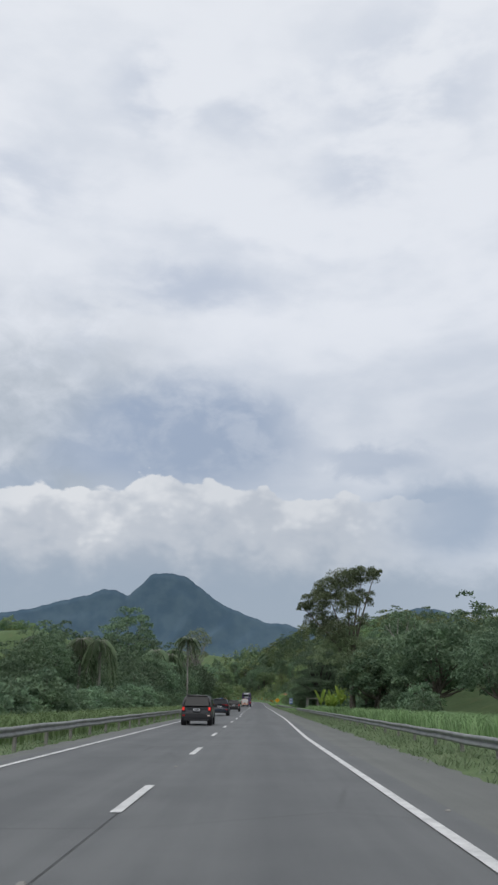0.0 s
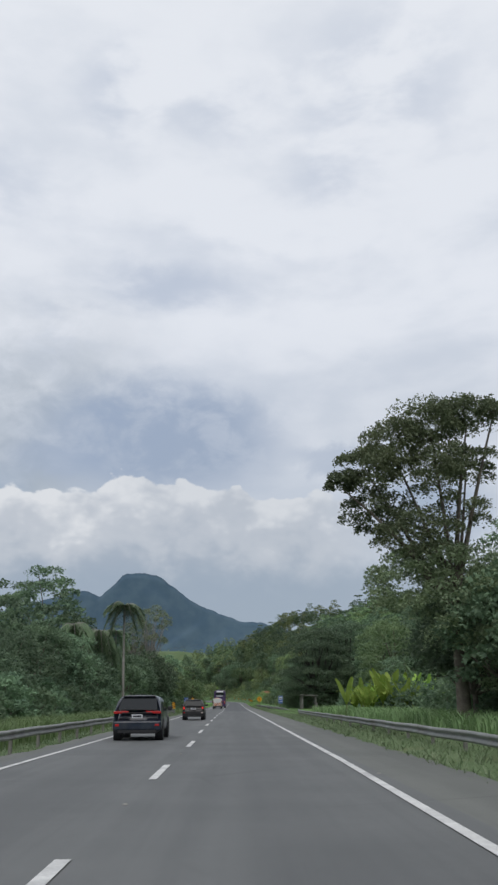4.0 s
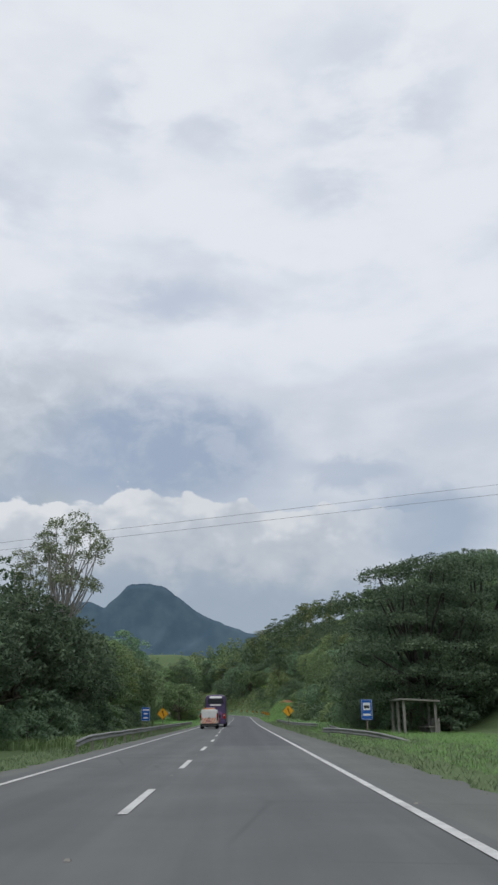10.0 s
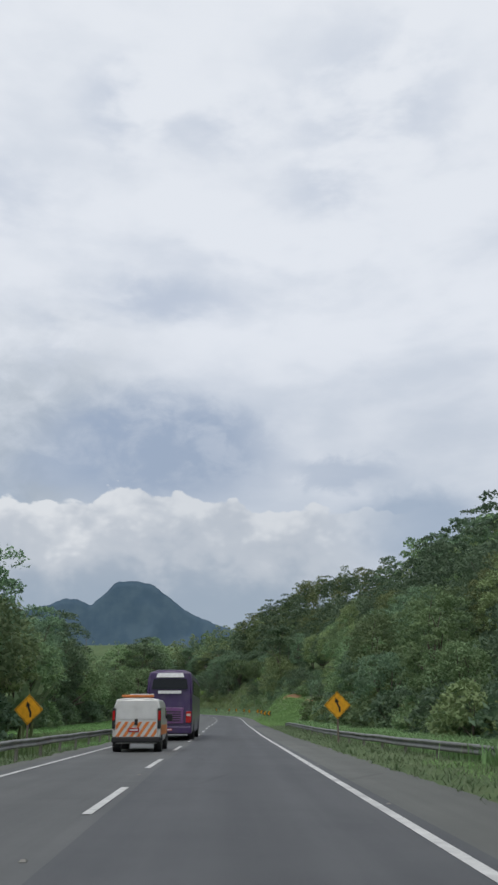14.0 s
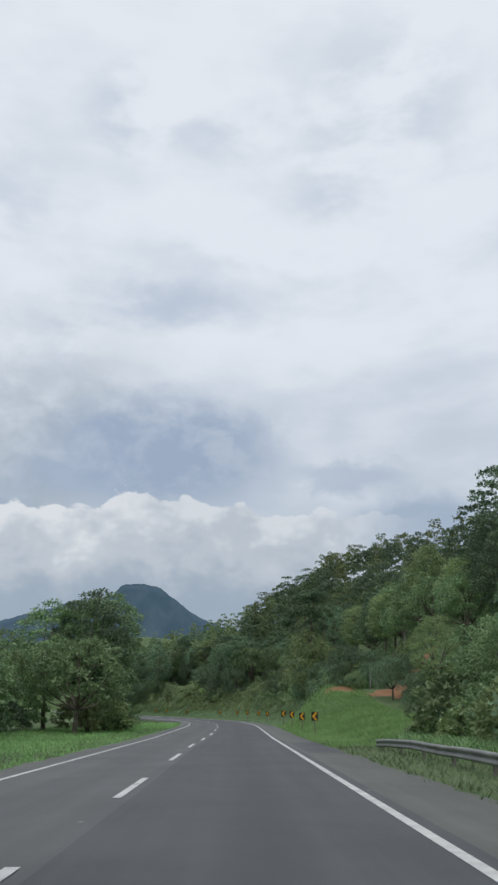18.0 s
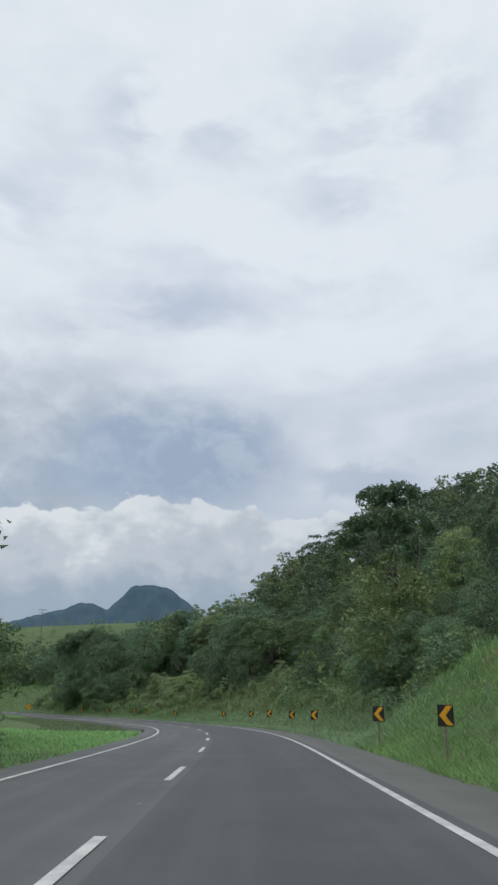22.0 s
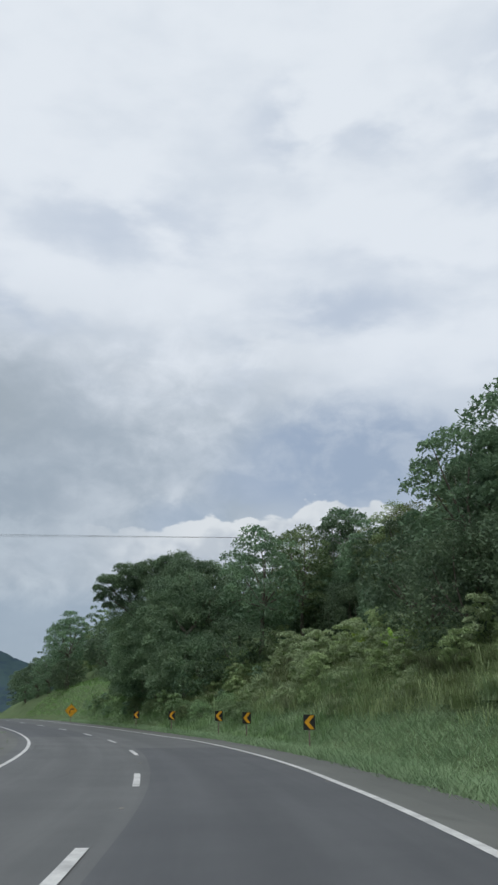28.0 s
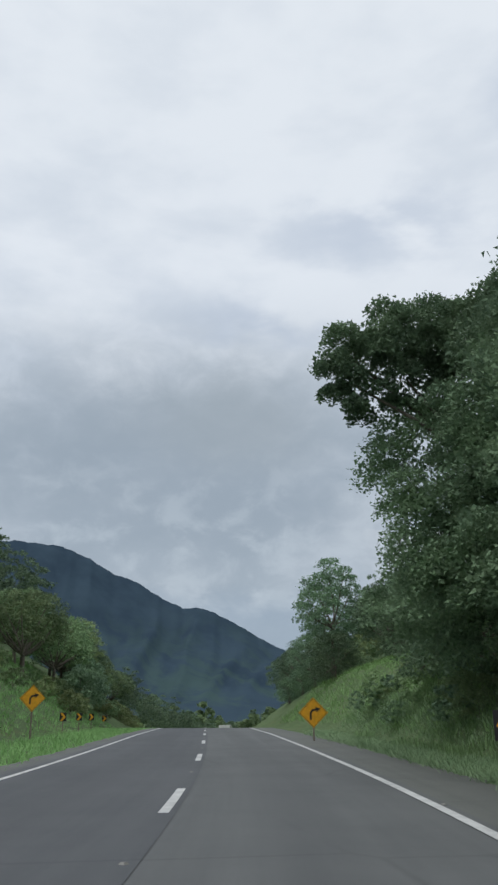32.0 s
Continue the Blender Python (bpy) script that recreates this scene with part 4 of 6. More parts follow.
for s in np.arange(306, 432, 4.6):
    if not 380 < s < 408:
        row(("tall_fine", "broad_fine", "vine_fine", "broad_fine", "vine_fine"), s + rng.normal() * 1.2, (14.0 if s < 406 else 21.5) + abs(rng.normal()) * 1.2, 0.55 * (0.8 + 0.35 * rng.random()))
    row(("tall", "tall_b", "broad_b", "tall_c"), s + rng.normal() * 1.2, 19.5 + abs(rng.normal()) * 1.2, (0.66 if s < 400 else 0.56) * (0.85 + 0.3 * rng.random()))
    behind(s, 25.5 + abs(rng.normal()), 0.75)
for s in np.arange(384, 406, 3.4):
    at_road(pick("vine_fine", "bush_fine", "broad_fine"), s + rng.normal() * 0.8, 16.5 + abs(rng.normal()) * 1.2, 0.62 * (0.8 + 0.4 * rng.random()))
for s in np.arange(449, 482, 2.4):
    at_road(pick("broad_fine", "broad_fine", "tall_fine"), s + rng.normal() * 0.8, (20.0 if s < 453 else 22.5) + abs(rng.normal()) * 1.6, 0.72 * (0.85 + 0.3 * rng.random()))
    at_road("vine_fine", s + rng.normal(), (17.6 if s < 453 else 20.6) + abs(rng.normal()), 0.7 + 0.3 * rng.random())
for s in np.arange(410, 474, 2.8):
    at_road(pick("broad_fine", "vine_fine", "vine_fine"), s + rng.normal() * 0.8, 24.5 + abs(rng.normal()) * 1.5, 0.62 * (0.8 + 0.5 * rng.random()))
# trees over the cut beside the bend
for s in np.arange(432, 474, 4.2):
    row(("stem", "tall_c", "tall_c", "stem"), s + rng.normal(), 22.0 + abs(rng.normal()), 0.72 * (0.85 + 0.25 * rng.random()))
    behind(s, 27.0 + abs(rng.normal()), 0.55)
    behind(s + 2, 24.5 + abs(rng.normal()), 0.55)
plant("stem", -12.8, 476.5, 0.85, label="slender bare-stemmed tree above the grassy cut")
for x, y, k, sc in ((-19.0, 468.5, "tall_c", 0.92), (-24.5, 473.0, "tall_c", 0.76), (-23.0, 478.5, "tall_c", 0.8), (-27.0, 482.0, "tall", 0.82), (-32.5, 485, "tall_c", 0.8), (-16.5, 474, "tall", 0.9), (-3.0, 440.0, "tall_c", 0.84), (0.2, 436.5, "tall_c", 0.9), (1.8, 441.5, "broad_c", 1.1), (-5.2, 443.5, "broad_c", 0.75), (-3.6, 437.0, "vine_fine", 1.0), (0.0, 432.0, "vine_fine", 1.0), (3.0, 434.0, "broad_b", 0.95), (-24.0, 468.5, "vine_fine", 0.95), (-20.5, 466.5, "vine_fine", 0.9), (-33.5, 481.5, "vine_fine", 1.0), (-36.0, 486.0, "vine_fine", 0.9)):
    plant(k, x, y, sc)


def draped_tree(x, y, mass, limb_tips, size, per, label):
    """A big tree over the road's edge: lobes of foliage at given offsets, hung with creeper to the ground."""
    g = float(height(np.array([x]), np.array([y]))[0])
    ob = thing("tree", pose(x, y, g - 0.05), label, "tree", "roadside trees")
    part("trunk", mesh_of("trunk", *limbs(15, 0.3, [np.array(q) for q in limb_tips], 5.5), BARK, smooth=True), None, ob)
    for name, mat, lobes in mass:
        cs, rs = [], []
        for cx, cy, z0, rx, rz, n in lobes:
            c = dome(n, rx, rz, z0, -0.9, 0.6) + np.array([cx, cy, 0])
            cs.append(c)
            rs.append(0.28 * rx + 0.22 * rx * rng.random(n))
        part(name, mesh_of(name, *leaves(puffs(np.concatenate(cs), np.concatenate(rs), per, 0.8), size, 0.62), mat), None, ob)
    return ob


draped_tree(10.0, 93.6, (("crown", LEAF_FEATHER, ((-5.0, 0.2, 11.4, 0.9, 0.5, 8), (-3.8, -0.4, 11.9, 1.5, 1.0, 18), (-2.4, 0.4, 13.2, 1.7, 1.2, 22), (-0.6, 0.0, 14.3, 1.9, 1.2, 24), (1.4, 0.3, 14.9, 1.6, 0.9, 18), (2.8, 0.4, 15.3, 0.9, 0.5, 8), (-3.2, 0.6, 10.0, 1.6, 1.2, 18), (-2.0, -0.5, 8.6, 1.7, 1.1, 18), (-0.6, -0.8, 11.8, 1.8, 1.2, 18), (1.2, 0.6, 12.4, 1.4, 0.9, 12), (0.4, 0.0, 9.8, 1.6, 1.0, 10))),
                         ("creeper", LEAF_FEATHER, ((-2.4, -0.2, 6.4, 1.8, 1.5, 20), (-0.4, 0.2, 7.4, 1.9, 1.3, 20), (0.6, -0.8, 4.8, 2.2, 2.0, 24), (2.4, 0.4, 6.6, 2.0, 1.4, 18), (2.0, -0.4, 3.0, 2.0, 1.6, 16)))),
            ((-5.0, 0.2, 11.2), (-3.8, -0.4, 11.7), (-2.4, 0.4, 13.0), (-0.6, 0, 14.1), (1.4, 0.3, 14.7), (2.8, 0.4, 15.2), (-3.2, 0.6, 9.8), (-2.0, -0.5, 8.4), (1.2, 0.6, 12.2)), 0.13, 230, "tall spreading tree with an open leaning crown over the verge")
draped_tree(-30.0, 476.0, (("crown", LEAF_DARK, ((-4.2, -2.7, 9.5, 1.5, 1.9, 18), (-2.9, -1.6, 10.9, 1.6, 1.4, 14), (-1.4, 0.2, 11.2, 1.9, 1.5, 18), (0.8, 0.0, 11.7, 2.2, 1.6, 22), (1.6, -1.6, 9.4, 2.5, 1.8, 24), (-1.4, 0.8, 9.6, 2.0, 1.8, 16), (3.4, -2.6, 10.6, 2.3, 1.8, 22), (3.0, -3.4, 8.6, 2.4, 2.4, 22))),
                           ("creeper", LEAF_CREEPER, ((-2.6, -0.8, 6.4, 2.1, 2.4, 24), (-2.2, -1.0, 3.4, 2.3, 2.4, 24), (0.4, -1.8, 6.6, 2.6, 3.0, 28), (1.4, -2.4, 2.8, 2.6, 2.8, 26), (-3.4, 0.8, 2.2, 2.0, 2.0, 16), (3.0, -3.6, 5.0, 2.6, 3.0, 26)))),
            ((-4.3, -2.7, 9.2), (-4.6, -2.5, 10.4), (-2.9, -1.8, 9.4), (0.2, 0, 11.5), (1.6, -1.4, 10), (-1, 1, 10.5)), 0.12, 600, "big dark tree hung with creeper, one limb over the road edge")
draped_tree(-25.5, 469.5, (("crown", LEAF_DARK, ((0.0, 0.0, 8.8, 2.5, 1.8, 22), (-1.6, 0.6, 7.4, 2.2, 1.6, 14), (1.8, -0.4, 7.4, 2.2, 1.6, 14))),
                           ("creeper", LEAF_CREEPER, ((-0.8, -0.8, 5.2, 2.4, 2.8, 22), (0.8, -1.2, 2.4, 2.6, 2.4, 22), (-1.8, 0.2, 2.2, 2.0, 2.0, 12)))),
            ((0, 0, 10.6), (-1.6, 0.6, 8.6), (1.8, -0.4, 8.4)), 0.125, 290, "dark tree hung with creeper above the cut")
draped_tree(10.4, 375.0, (("crown", LEAF_DARK, ((-3.3, -0.6, 9.9, 1.1, 0.5, 9), (-2.4, 0.3, 11.2, 1.2, 0.6, 10), (-1.2, 0.0, 13.2, 1.5, 0.7, 14), (0.6, 0.5, 13.6, 1.6, 0.8, 14), (-0.4, -0.6, 11.4, 1.4, 0.9, 12), (1.6, -0.2, 11.2, 1.5, 0.9, 12), (0.2, 0.4, 9.4, 1.7, 1.0, 12))),
                          ("creeper", LEAF_OLIVE, ((-0.4, 0.0, 6.6, 2.5, 2.2, 24), (-1.6, -0.6, 3.4, 2.4, 2.4, 24), (1.6, -1.0, 4.6, 2.8, 2.6, 24), (0.2, -1.6, 1.8, 2.6, 1.8, 18)))),
            ((-3.3, -0.6, 9.7), (-2.4, 0.3, 11.0), (-1.2, 0.0, 13.0), (0.6, 0.5, 13.4), (-0.4, -0.6, 11.2), (1.6, -0.2, 11.0)), 0.2, 120, "tall umbrella-leaved tree rising over the creeper")
for x, y, sc in ((-62.5, 528.0, 0.95), (-57, 530, 0.8), (-53, 521, 0.75), (-46, 510, 0.7), (-67, 536, 0.9), (-41, 503, 0.7), (-52, 533, 0.85), (-73, 544, 0.8), (-37, 496, 0.62), (-79, 552, 0.75), (-86, 561, 0.75)):
    plant(pick("tall_c", "broad_fine", "broad_c"), x, y, sc)
    plant("vine_fine", x + 1.5, y - 2.5, sc * 0.9)
# left hillside by the second bend
for s in np.arange(488, 600, 4.6):
    if s > 532:
        row(("broad_b", "broad", "tall_b", "broad_b"), s + rng.normal() * 1.5, -18.5 + rng.normal() * 1.5, 0.74 * (0.8 + 0.4 * rng.random()))
    for d in (-17.0, -20.0, -23.5, -27.5) if s < 532 else (-13.5, -16.0):
        at_road(pick("bush", "bush_b", "bush_b", "vine"), s + rng.normal(), d + rng.normal(), 0.55 + 0.45 * rng.random())
    for d in (-29.0, -33.0, -37.0, -41.0):
        behind(s + rng.normal() * 2, d + rng.normal() * 1.5, 0.88 * (0.8 + 0.4 * rng.random()))
for s in np.arange(600, 690, 4.6):
    for d in (-15.0, -19.0, 15.0, 19.0):
        behind(s + rng.normal() * 1.5, d + rng.normal(), 0.6 * (0.8 + 0.4 * rng.random()))
# undergrowth at the forest edges
for s in np.arange(40, 338, 3.6):
    if not 162 < s < 186:
        at_road(pick("bush_c", "bush_c", "bush_c" if s < 190 else "bush"), s + rng.normal(), (-13.6 if s < 186 else -12.0 if s < 252 else -18.5) - abs(rng.normal()) * 0.8, 0.8 + 0.5 * rng.random())
for s in np.arange(70, 304, 3.4):
    if not 186 < s < 222:
        at_road(pick("bush_c" if s < 190 else "bush", "bush_b" if s > 150 else "bush_c", "bush_c"), s + rng.normal(), (9.8 if s > 230 else 22.0 if s > 164 else 13.2) + abs(rng.normal()) * 0.8, 0.75 + 0.5 * rng.random())
for s in np.arange(348, 408, 3.8):
    at_road(pick("bush_fine", "bush_fine", "vine_fine"), s + rng.normal(), 11.2 + abs(rng.normal()), 0.6 + 0.4 * rng.random())
for s in np.arange(452, 486, 1.7):
    at_road("bush_fine", s + 0.4 * rng.normal(), 7.0 + abs(rng.normal()) * 1.1, 0.36 + 0.24 * rng.random())
for s, d, sc in ((414, 15.5, 0.55), (418, 17.5, 0.6), (421, 13.0, 0.45), (428, 18.5, 0.6), (436, 16.0, 0.55), (441, 19.0, 0.6), (445, 14.2, 0.5), (449, 17.8, 0.55), (454, 15.6, 0.5)):
    at_road(pick("banana", "banana_b"), s, d, sc)
for s, d in ((386, 11.5), (390, 12.2), (394, 11.6)):
    at_road("banana_b", s, d, 0.62)


# ---------------------------------------------------------------- woods on the slopes, as one mass
def crown_cloud(n_puffs, per, rx, rz, size):
    c = dome(n_puffs, rx, rz, rz * 0.9, -0.2)
    return leaves(puffs(c, 0.32 * rx * (0.8 + 0.5 * rng.random(n_puffs)), per), size)


def woods(name, spots, label, mats, size=0.56, per=46, n_puffs=15, scales=None, lift=None):
    """Many far crowns in one mesh."""
    kinds = [crown_cloud(n_puffs, per, 3.2, 3.4 + 1.2 * q, size) for q in range(4)]
    vs, fs, ids, o = [], [], [], 0
    z = height(spots[:, 0], spots[:, 1])
    for n, ((x, y), zz) in enumerate(zip(spots, z)):
        v, f = kinds[int(rng.integers(4))]
        a, sc = rng.random() * 6.283, (0.5 + 0.42 * rng.random()) if scales is None else scales[n]
        R = np.array([[np.cos(a), -np.sin(a), 0], [np.sin(a), np.cos(a), 0], [0, 0, 1]]) * sc
        vs.append(v @ R.T + np.array([x, y, zz + (1.0 if lift is None else lift * sc)]))
        fs.append(f + o)
        ids.append(np.full(len(f), int(rng.integers(len(mats)))))
        o += len(v)
    me = mesh_of(name, np.concatenate(vs), np.concatenate(fs), mats)
    me.polygons.foreach_set("material_index", np.concatenate(ids).astype(np.int32))
    return tagged(new(name, me), label, "woods", kind="stuff")


def scatter(x0, x1, y0, y1, gap, keep):
    X, Y = np.meshgrid(np.arange(x0, x1, gap), np.arange(y0, y1, gap))
    P = np.stack([X.ravel(), Y.ravel()], -1) + rng.normal(size=(X.size, 2)) * gap * 0.28
    s, d = road_coords(P[:, 0], P[:, 1])
    return P[keep(P[:, 0], P[:, 1], s, d)]


mass = np.array(MASS)
woods("roadside_woods", mass[:, :2], "rows of leafy forest trees behind the roadside trees", [LEAF_DARK, LEAF_DEEP, LEAF_DEEP, LEAF_DARK], 0.38, 62, 18, mass[:, 2])
s, d = 346 + 66 * rng.random(190), 8.0 + 14.0 * rng.random(190)
low = on_road(np.concatenate([s, 462 + 42 * rng.random(90)]), np.concatenate([d, 6.6 + 5.0 * rng.random(90)]))[:, :2]
woods("undergrowth", low, "low leafy undergrowth scattered over the cut", [LEAF_DARK, LEAF_MID, LEAF_OLIVE, LEAF_MID], 0.85, 24, 14, 0.09 + 0.15 * rng.random(len(low)) ** 1.5, -2.1)
hill = scatter(4, 90, 130, 540, 4.2, lambda x, y, s, d: (d > np.interp(s, (100, 200, 250, 300, 420, 470, 520), (42, 42, 32, 26, 29, 28, 30))) & (d < 66))
close = (hill[:, 1] < 345) & (hill[:, 0] < 44)
woods("hillside_woods", hill[close], "leafy forest on the lower slope of the hill", [LEAF_DARK, LEAF_DEEP, LEAF_MID, LEAF_OLIVE], 0.42, 62, 15)
hill = hill[~close]
woods("hillside_woods", hill, "dense mixed forest covering the steep hill", [LEAF_DARK, LEAF_DARK, LEAF_MID, LEAF_OLIVE], 0.46, 38, 20)
rear = scatter(-130, 50, 470, 640, 4.3, lambda x, y, s, d: (d > 17) & (height(x, y) < np.interp(x, (-130, -32, -8), (23, 17, 30)) + 2 * np.sin(x * 0.13)) & ((d > 27) | (s > 484)))
woods("ridge_woods", rear, "dark forest below the meadow ridge", [LEAF_DARK, LEAF_DARK, LEAF_MID, LEAF_OLIVE], 0.62, 34, 15, 0.42 + 0.32 * rng.random(len(rear)))
scrub = scatter(-120, 10, 500, 680, 8.0, lambda x, y, s, d: (d > 30) & (height(x, y) > 16))
woods("meadow_scrub", scrub, "scattered low bushes on the meadow ridge", [LEAF_OLIVE, LEAF_MID, LEAF_OLIVE], 0.8, 18, 10, 0.1 + 0.2 * rng.random(len(scrub)) ** 2, -2.1)
lefts = scatter(-170, -34, 60, 420, 8.5, lambda x, y, s, d: (d < -36) & (d > -120) & (s < 335))
woods("valley_woods", lefts, "woods on the flat land beside the highway", [LEAF_DARK, LEAF_MID, LEAF_OLIVE], 1.2, 18, 13)
lh = scatter(-190, -60, 470, 640, 4.6, lambda x, y, s, d: (d < -43) & (d > -85) & (s > 476) & (s < 640))
woods("left_hill_woods", lh, "forest on the hill beyond the second bend", [LEAF_DARK, LEAF_MID, LEAF_OLIVE], 0.9, 22, 13)
far = scatter(-520, 300, 690, 1250, 30.0, lambda x, y, s, d: rng.random(len(x)) < 0.8)
woods("distant_woods", far, "woods on distant hills", [LEAF_DARK, LEAF_MID], 1.9, 24, 10, 0.7 + 0.6 * rng.random(len(far)))


# ---------------------------------------------------------------- grass
def blades(spots, h, w, bend, per):
    """Upright bent blades, per of them round each spot (x, y, z)."""
    P = np.repeat(spots, per, axis=0)
    n = len(P)
    P = P + np.concatenate([rng.normal(size=(n, 2)) * (0.1 + 0.12 * h), np.zeros((n, 1))], 1)
    a = rng.random(n) * 6.283
    o = np.stack([np.cos(a), np.sin(a), 0 * a], -1)
    sd = np.stack([-np.sin(a), np.cos(a), 0 * a], -1)
    H = (h * (0.6 + 0.7 * rng.random(n)))[:, None]
    W = (w * (0.7 + 0.6 * rng.random(n)))[:, None]
    up = np.array([0, 0, 1])
    tip = P + o * H * bend + up * H * (1 - 0.35 * bend)
    if h < 0.5:
        V = np.stack([P - sd * W, P + sd * W, tip + sd * W * 0.25, tip - sd * W * 0.25], 1).reshape(-1, 3)
        return V, np.arange(4 * n).reshape(-1, 4)
    mid = P + o * H * bend * 0.25 + up * H * 0.62
    V = np.stack([P - sd * W, P + sd * W, mid + sd * W * 0.8, mid - sd * W * 0.8, tip + sd * W * 0.1, tip - sd * W * 0.1], 1).reshape(-1, 3)
    k = np.arange(n)[:, None] * 6
    return V, np.concatenate([k + np.array([[0, 1, 2, 3]]), k + np.array([[3, 2, 4, 5]])], 0)


def sward(name, s0, s1, d0, d1, count, h, w, bend, per, mat, label, patchy=0.0):
    s, d = s0 + (s1 - s0) * rng.random(count), d0 + (d1 - d0) * rng.random(count)
    if patchy:
        keep = lump(s, d * 3, 0.35, 3.0) > patchy - 1
        s, d = s[keep], d[keep]
    p = on_road(s, d)
    p[:, 2] = height(p[:, 0], p[:, 1]) - 0.03
    return tagged(new(name, mesh_of(name, *blades(p, h, w, bend, per), mat)), label, "grass", kind="stuff")


sward("verge_grass", -5, 304, 4.15, 9.5, 11000, 0.2, 0.02, 0.8, 5, GRASS_DARK, "short patchy grass on the verge")
sward("verge_grass", -5, 350, -9.5, -6.0, 10000, 0.2, 0.02, 0.8, 5, GRASS_DARK, "short patchy grass on the verge")
sward("tall_grass", 20, 150, 8.2, 14.0, 4000, 1.0, 0.024, 0.55, 7, CANE, "tall green grass behind the guard rail", 0.75)
sward("grass", 148, 228, 5.5, 17.0, 9000, 0.2, 0.012, 0.85, 5, GRASS, "short bright grass round the bus shelter")
sward("tall_grass", 224, 300, 7.2, 9.8, 2000, 0.7, 0.024, 0.55, 7, CANE, "tall green grass behind the guard rail")
sward("tall_grass", 30, 156, -15.0, -8.4, 7000, 0.95, 0.026, 0.55, 7, CANE, "tall green grass behind the guard rail", 0.7)
sward("tall_grass", 184, 272, -12.5, -8.2, 2200, 0.6, 0.024, 0.55, 7, CANE, "tall grass behind the guard rail", 0.8)
sward("grass", 298, 356, 4.4, 12.5, 16000, 0.3, 0.010, 0.95, 6, GRASS, "bright grass on the bank")
sward("grass", 350, 505, 4.25, 8.2, 19000, 0.34, 0.013, 0.95, 7, BEND_GRASS, "rough pale grass along the bend")
sward("grass", 356, 476, 8.0, 22.0, 15000, 0.46, 0.013, 1.1, 7, BEND_GRASS, "tall grass covering the steep cut")
sward("tall_grass", 436, 496, 5.4, 12.0, 2200, 0.6, 0.012, 1.1, 12, CANE, "rough grass at the foot of the draped trees", 0.9)
sward("tall_grass", 346, 412, 7.6, 21.0, 1100, 0.8, 0.013, 1.15, 16, CANE, "clumps of tall arching grass on the cut", 1.0)
sward("tall_grass", 406, 478, 7.8, 23.0, 3400, 0.85, 0.012, 1.1, 15, BEND_CANE, "thick cane grass covering the slope above the bend", 0.5)
sward("grass", 476, 550, 6.5, 24.0, 6000, 0.4, 0.018, 0.85, 6, GRASS, "bright grass on the cut slope")
sward("grass", 246, 388, -18.0, -6.0, 11500, 0.24, 0.022, 0.8, 5, GRASS, "mown grass before the bend")
sward("grass", 388, 462, -15.0, -7.7, 4500, 0.22, 0.02, 0.8, 5, GRASS_DARK, "patchy grass inside the bend")
sward("grass", 460, 555, -24.0, -6.2, 7000, 0.36, 0.026, 0.7, 6, GRASS, "bright grass at the foot of the hill")


def cane_clump_meshes():
    """Four arching clumps of coarse cane grass."""
    out = []
    for q in range(4):
        n = 20 + 4 * q
        a, r = rng.random(n) * 6.283, 0.55 * np.sqrt(rng.random(n))
        spots = np.stack([np.cos(a) * r, np.sin(a) * r, 0 * r], -1)
        out.append(mesh_of("clump", *joined([blades(spots, 1.25, 0.017, 0.95, 9), blades(spots, 0.7, 0.015, 1.2, 7)]), (BEND_CANE, BEND_SAGE)[q % 2]))
    return out


CLUMPS = cane_clump_meshes()
for s in np.arange(416, 474, 0.95):
    for d in 8.3 + 9.7 * (np.arange(3) + rng.random(3)) / 3:
        p = on_road(s + rng.normal() * 0.6, d)
        sc = 0.34 + 0.04 * (d - 8.3) + 0.42 * rng.random()
        ob = thing("grass_clump", Matrix.Translation((float(p[0]), float(p[1]), float(height(p[0:1], p[1:2])[0]) - 0.04)) @ pose(0, 0, 0, 0, 0, rng.random() * 360) @ Matrix.Diagonal((sc * 1.2, sc * 1.2, sc, 1)),
                   "arching clump of coarse cane grass on the slope", "grass clump", group="grass clumps on the slope")
        part("clump", CLUMPS[int(rng.integers(4))], None, ob)
# leafy scrub among the cane
s = np.repeat(np.arange(414, 474, 1.5), 3)
s, d = s + rng.normal(size=len(s)) * 0.7, 8.9 + 8.6 * (np.arange(len(s)) % 3 + rng.random(len(s))) / 3
woods("scrub", on_road(s, d)[:, :2], "low pale green scrub among the cane grass", [BEND_SAGE, BEND_CANE], 0.42, 140, 13, np.interp(s, (414, 428, 440), (0.6, 0.75, 0.95)) * (0.13 + 0.01 * (d - 8.9) + 0.15 * rng.random(len(s))), -2.1)
# split-leaved banana plants thicken the clump behind the rail
banana_proto("banana_c", 3.4, 11, LEAF_BRIGHT)
LABELS["banana_c"] = ("banana plant", "bushy yellow-green banana plants with split leaves")
# trees that close the belt's near end
for x, y, sc in ((19.6, 71.0, 0.8), (22.4, 77.5, 0.84), (25.5, 84.0, 0.9), (20.8, 64.5, 0.78), (24.0, 70.0, 0.85)):
    plant("broad_c", x, y, sc)
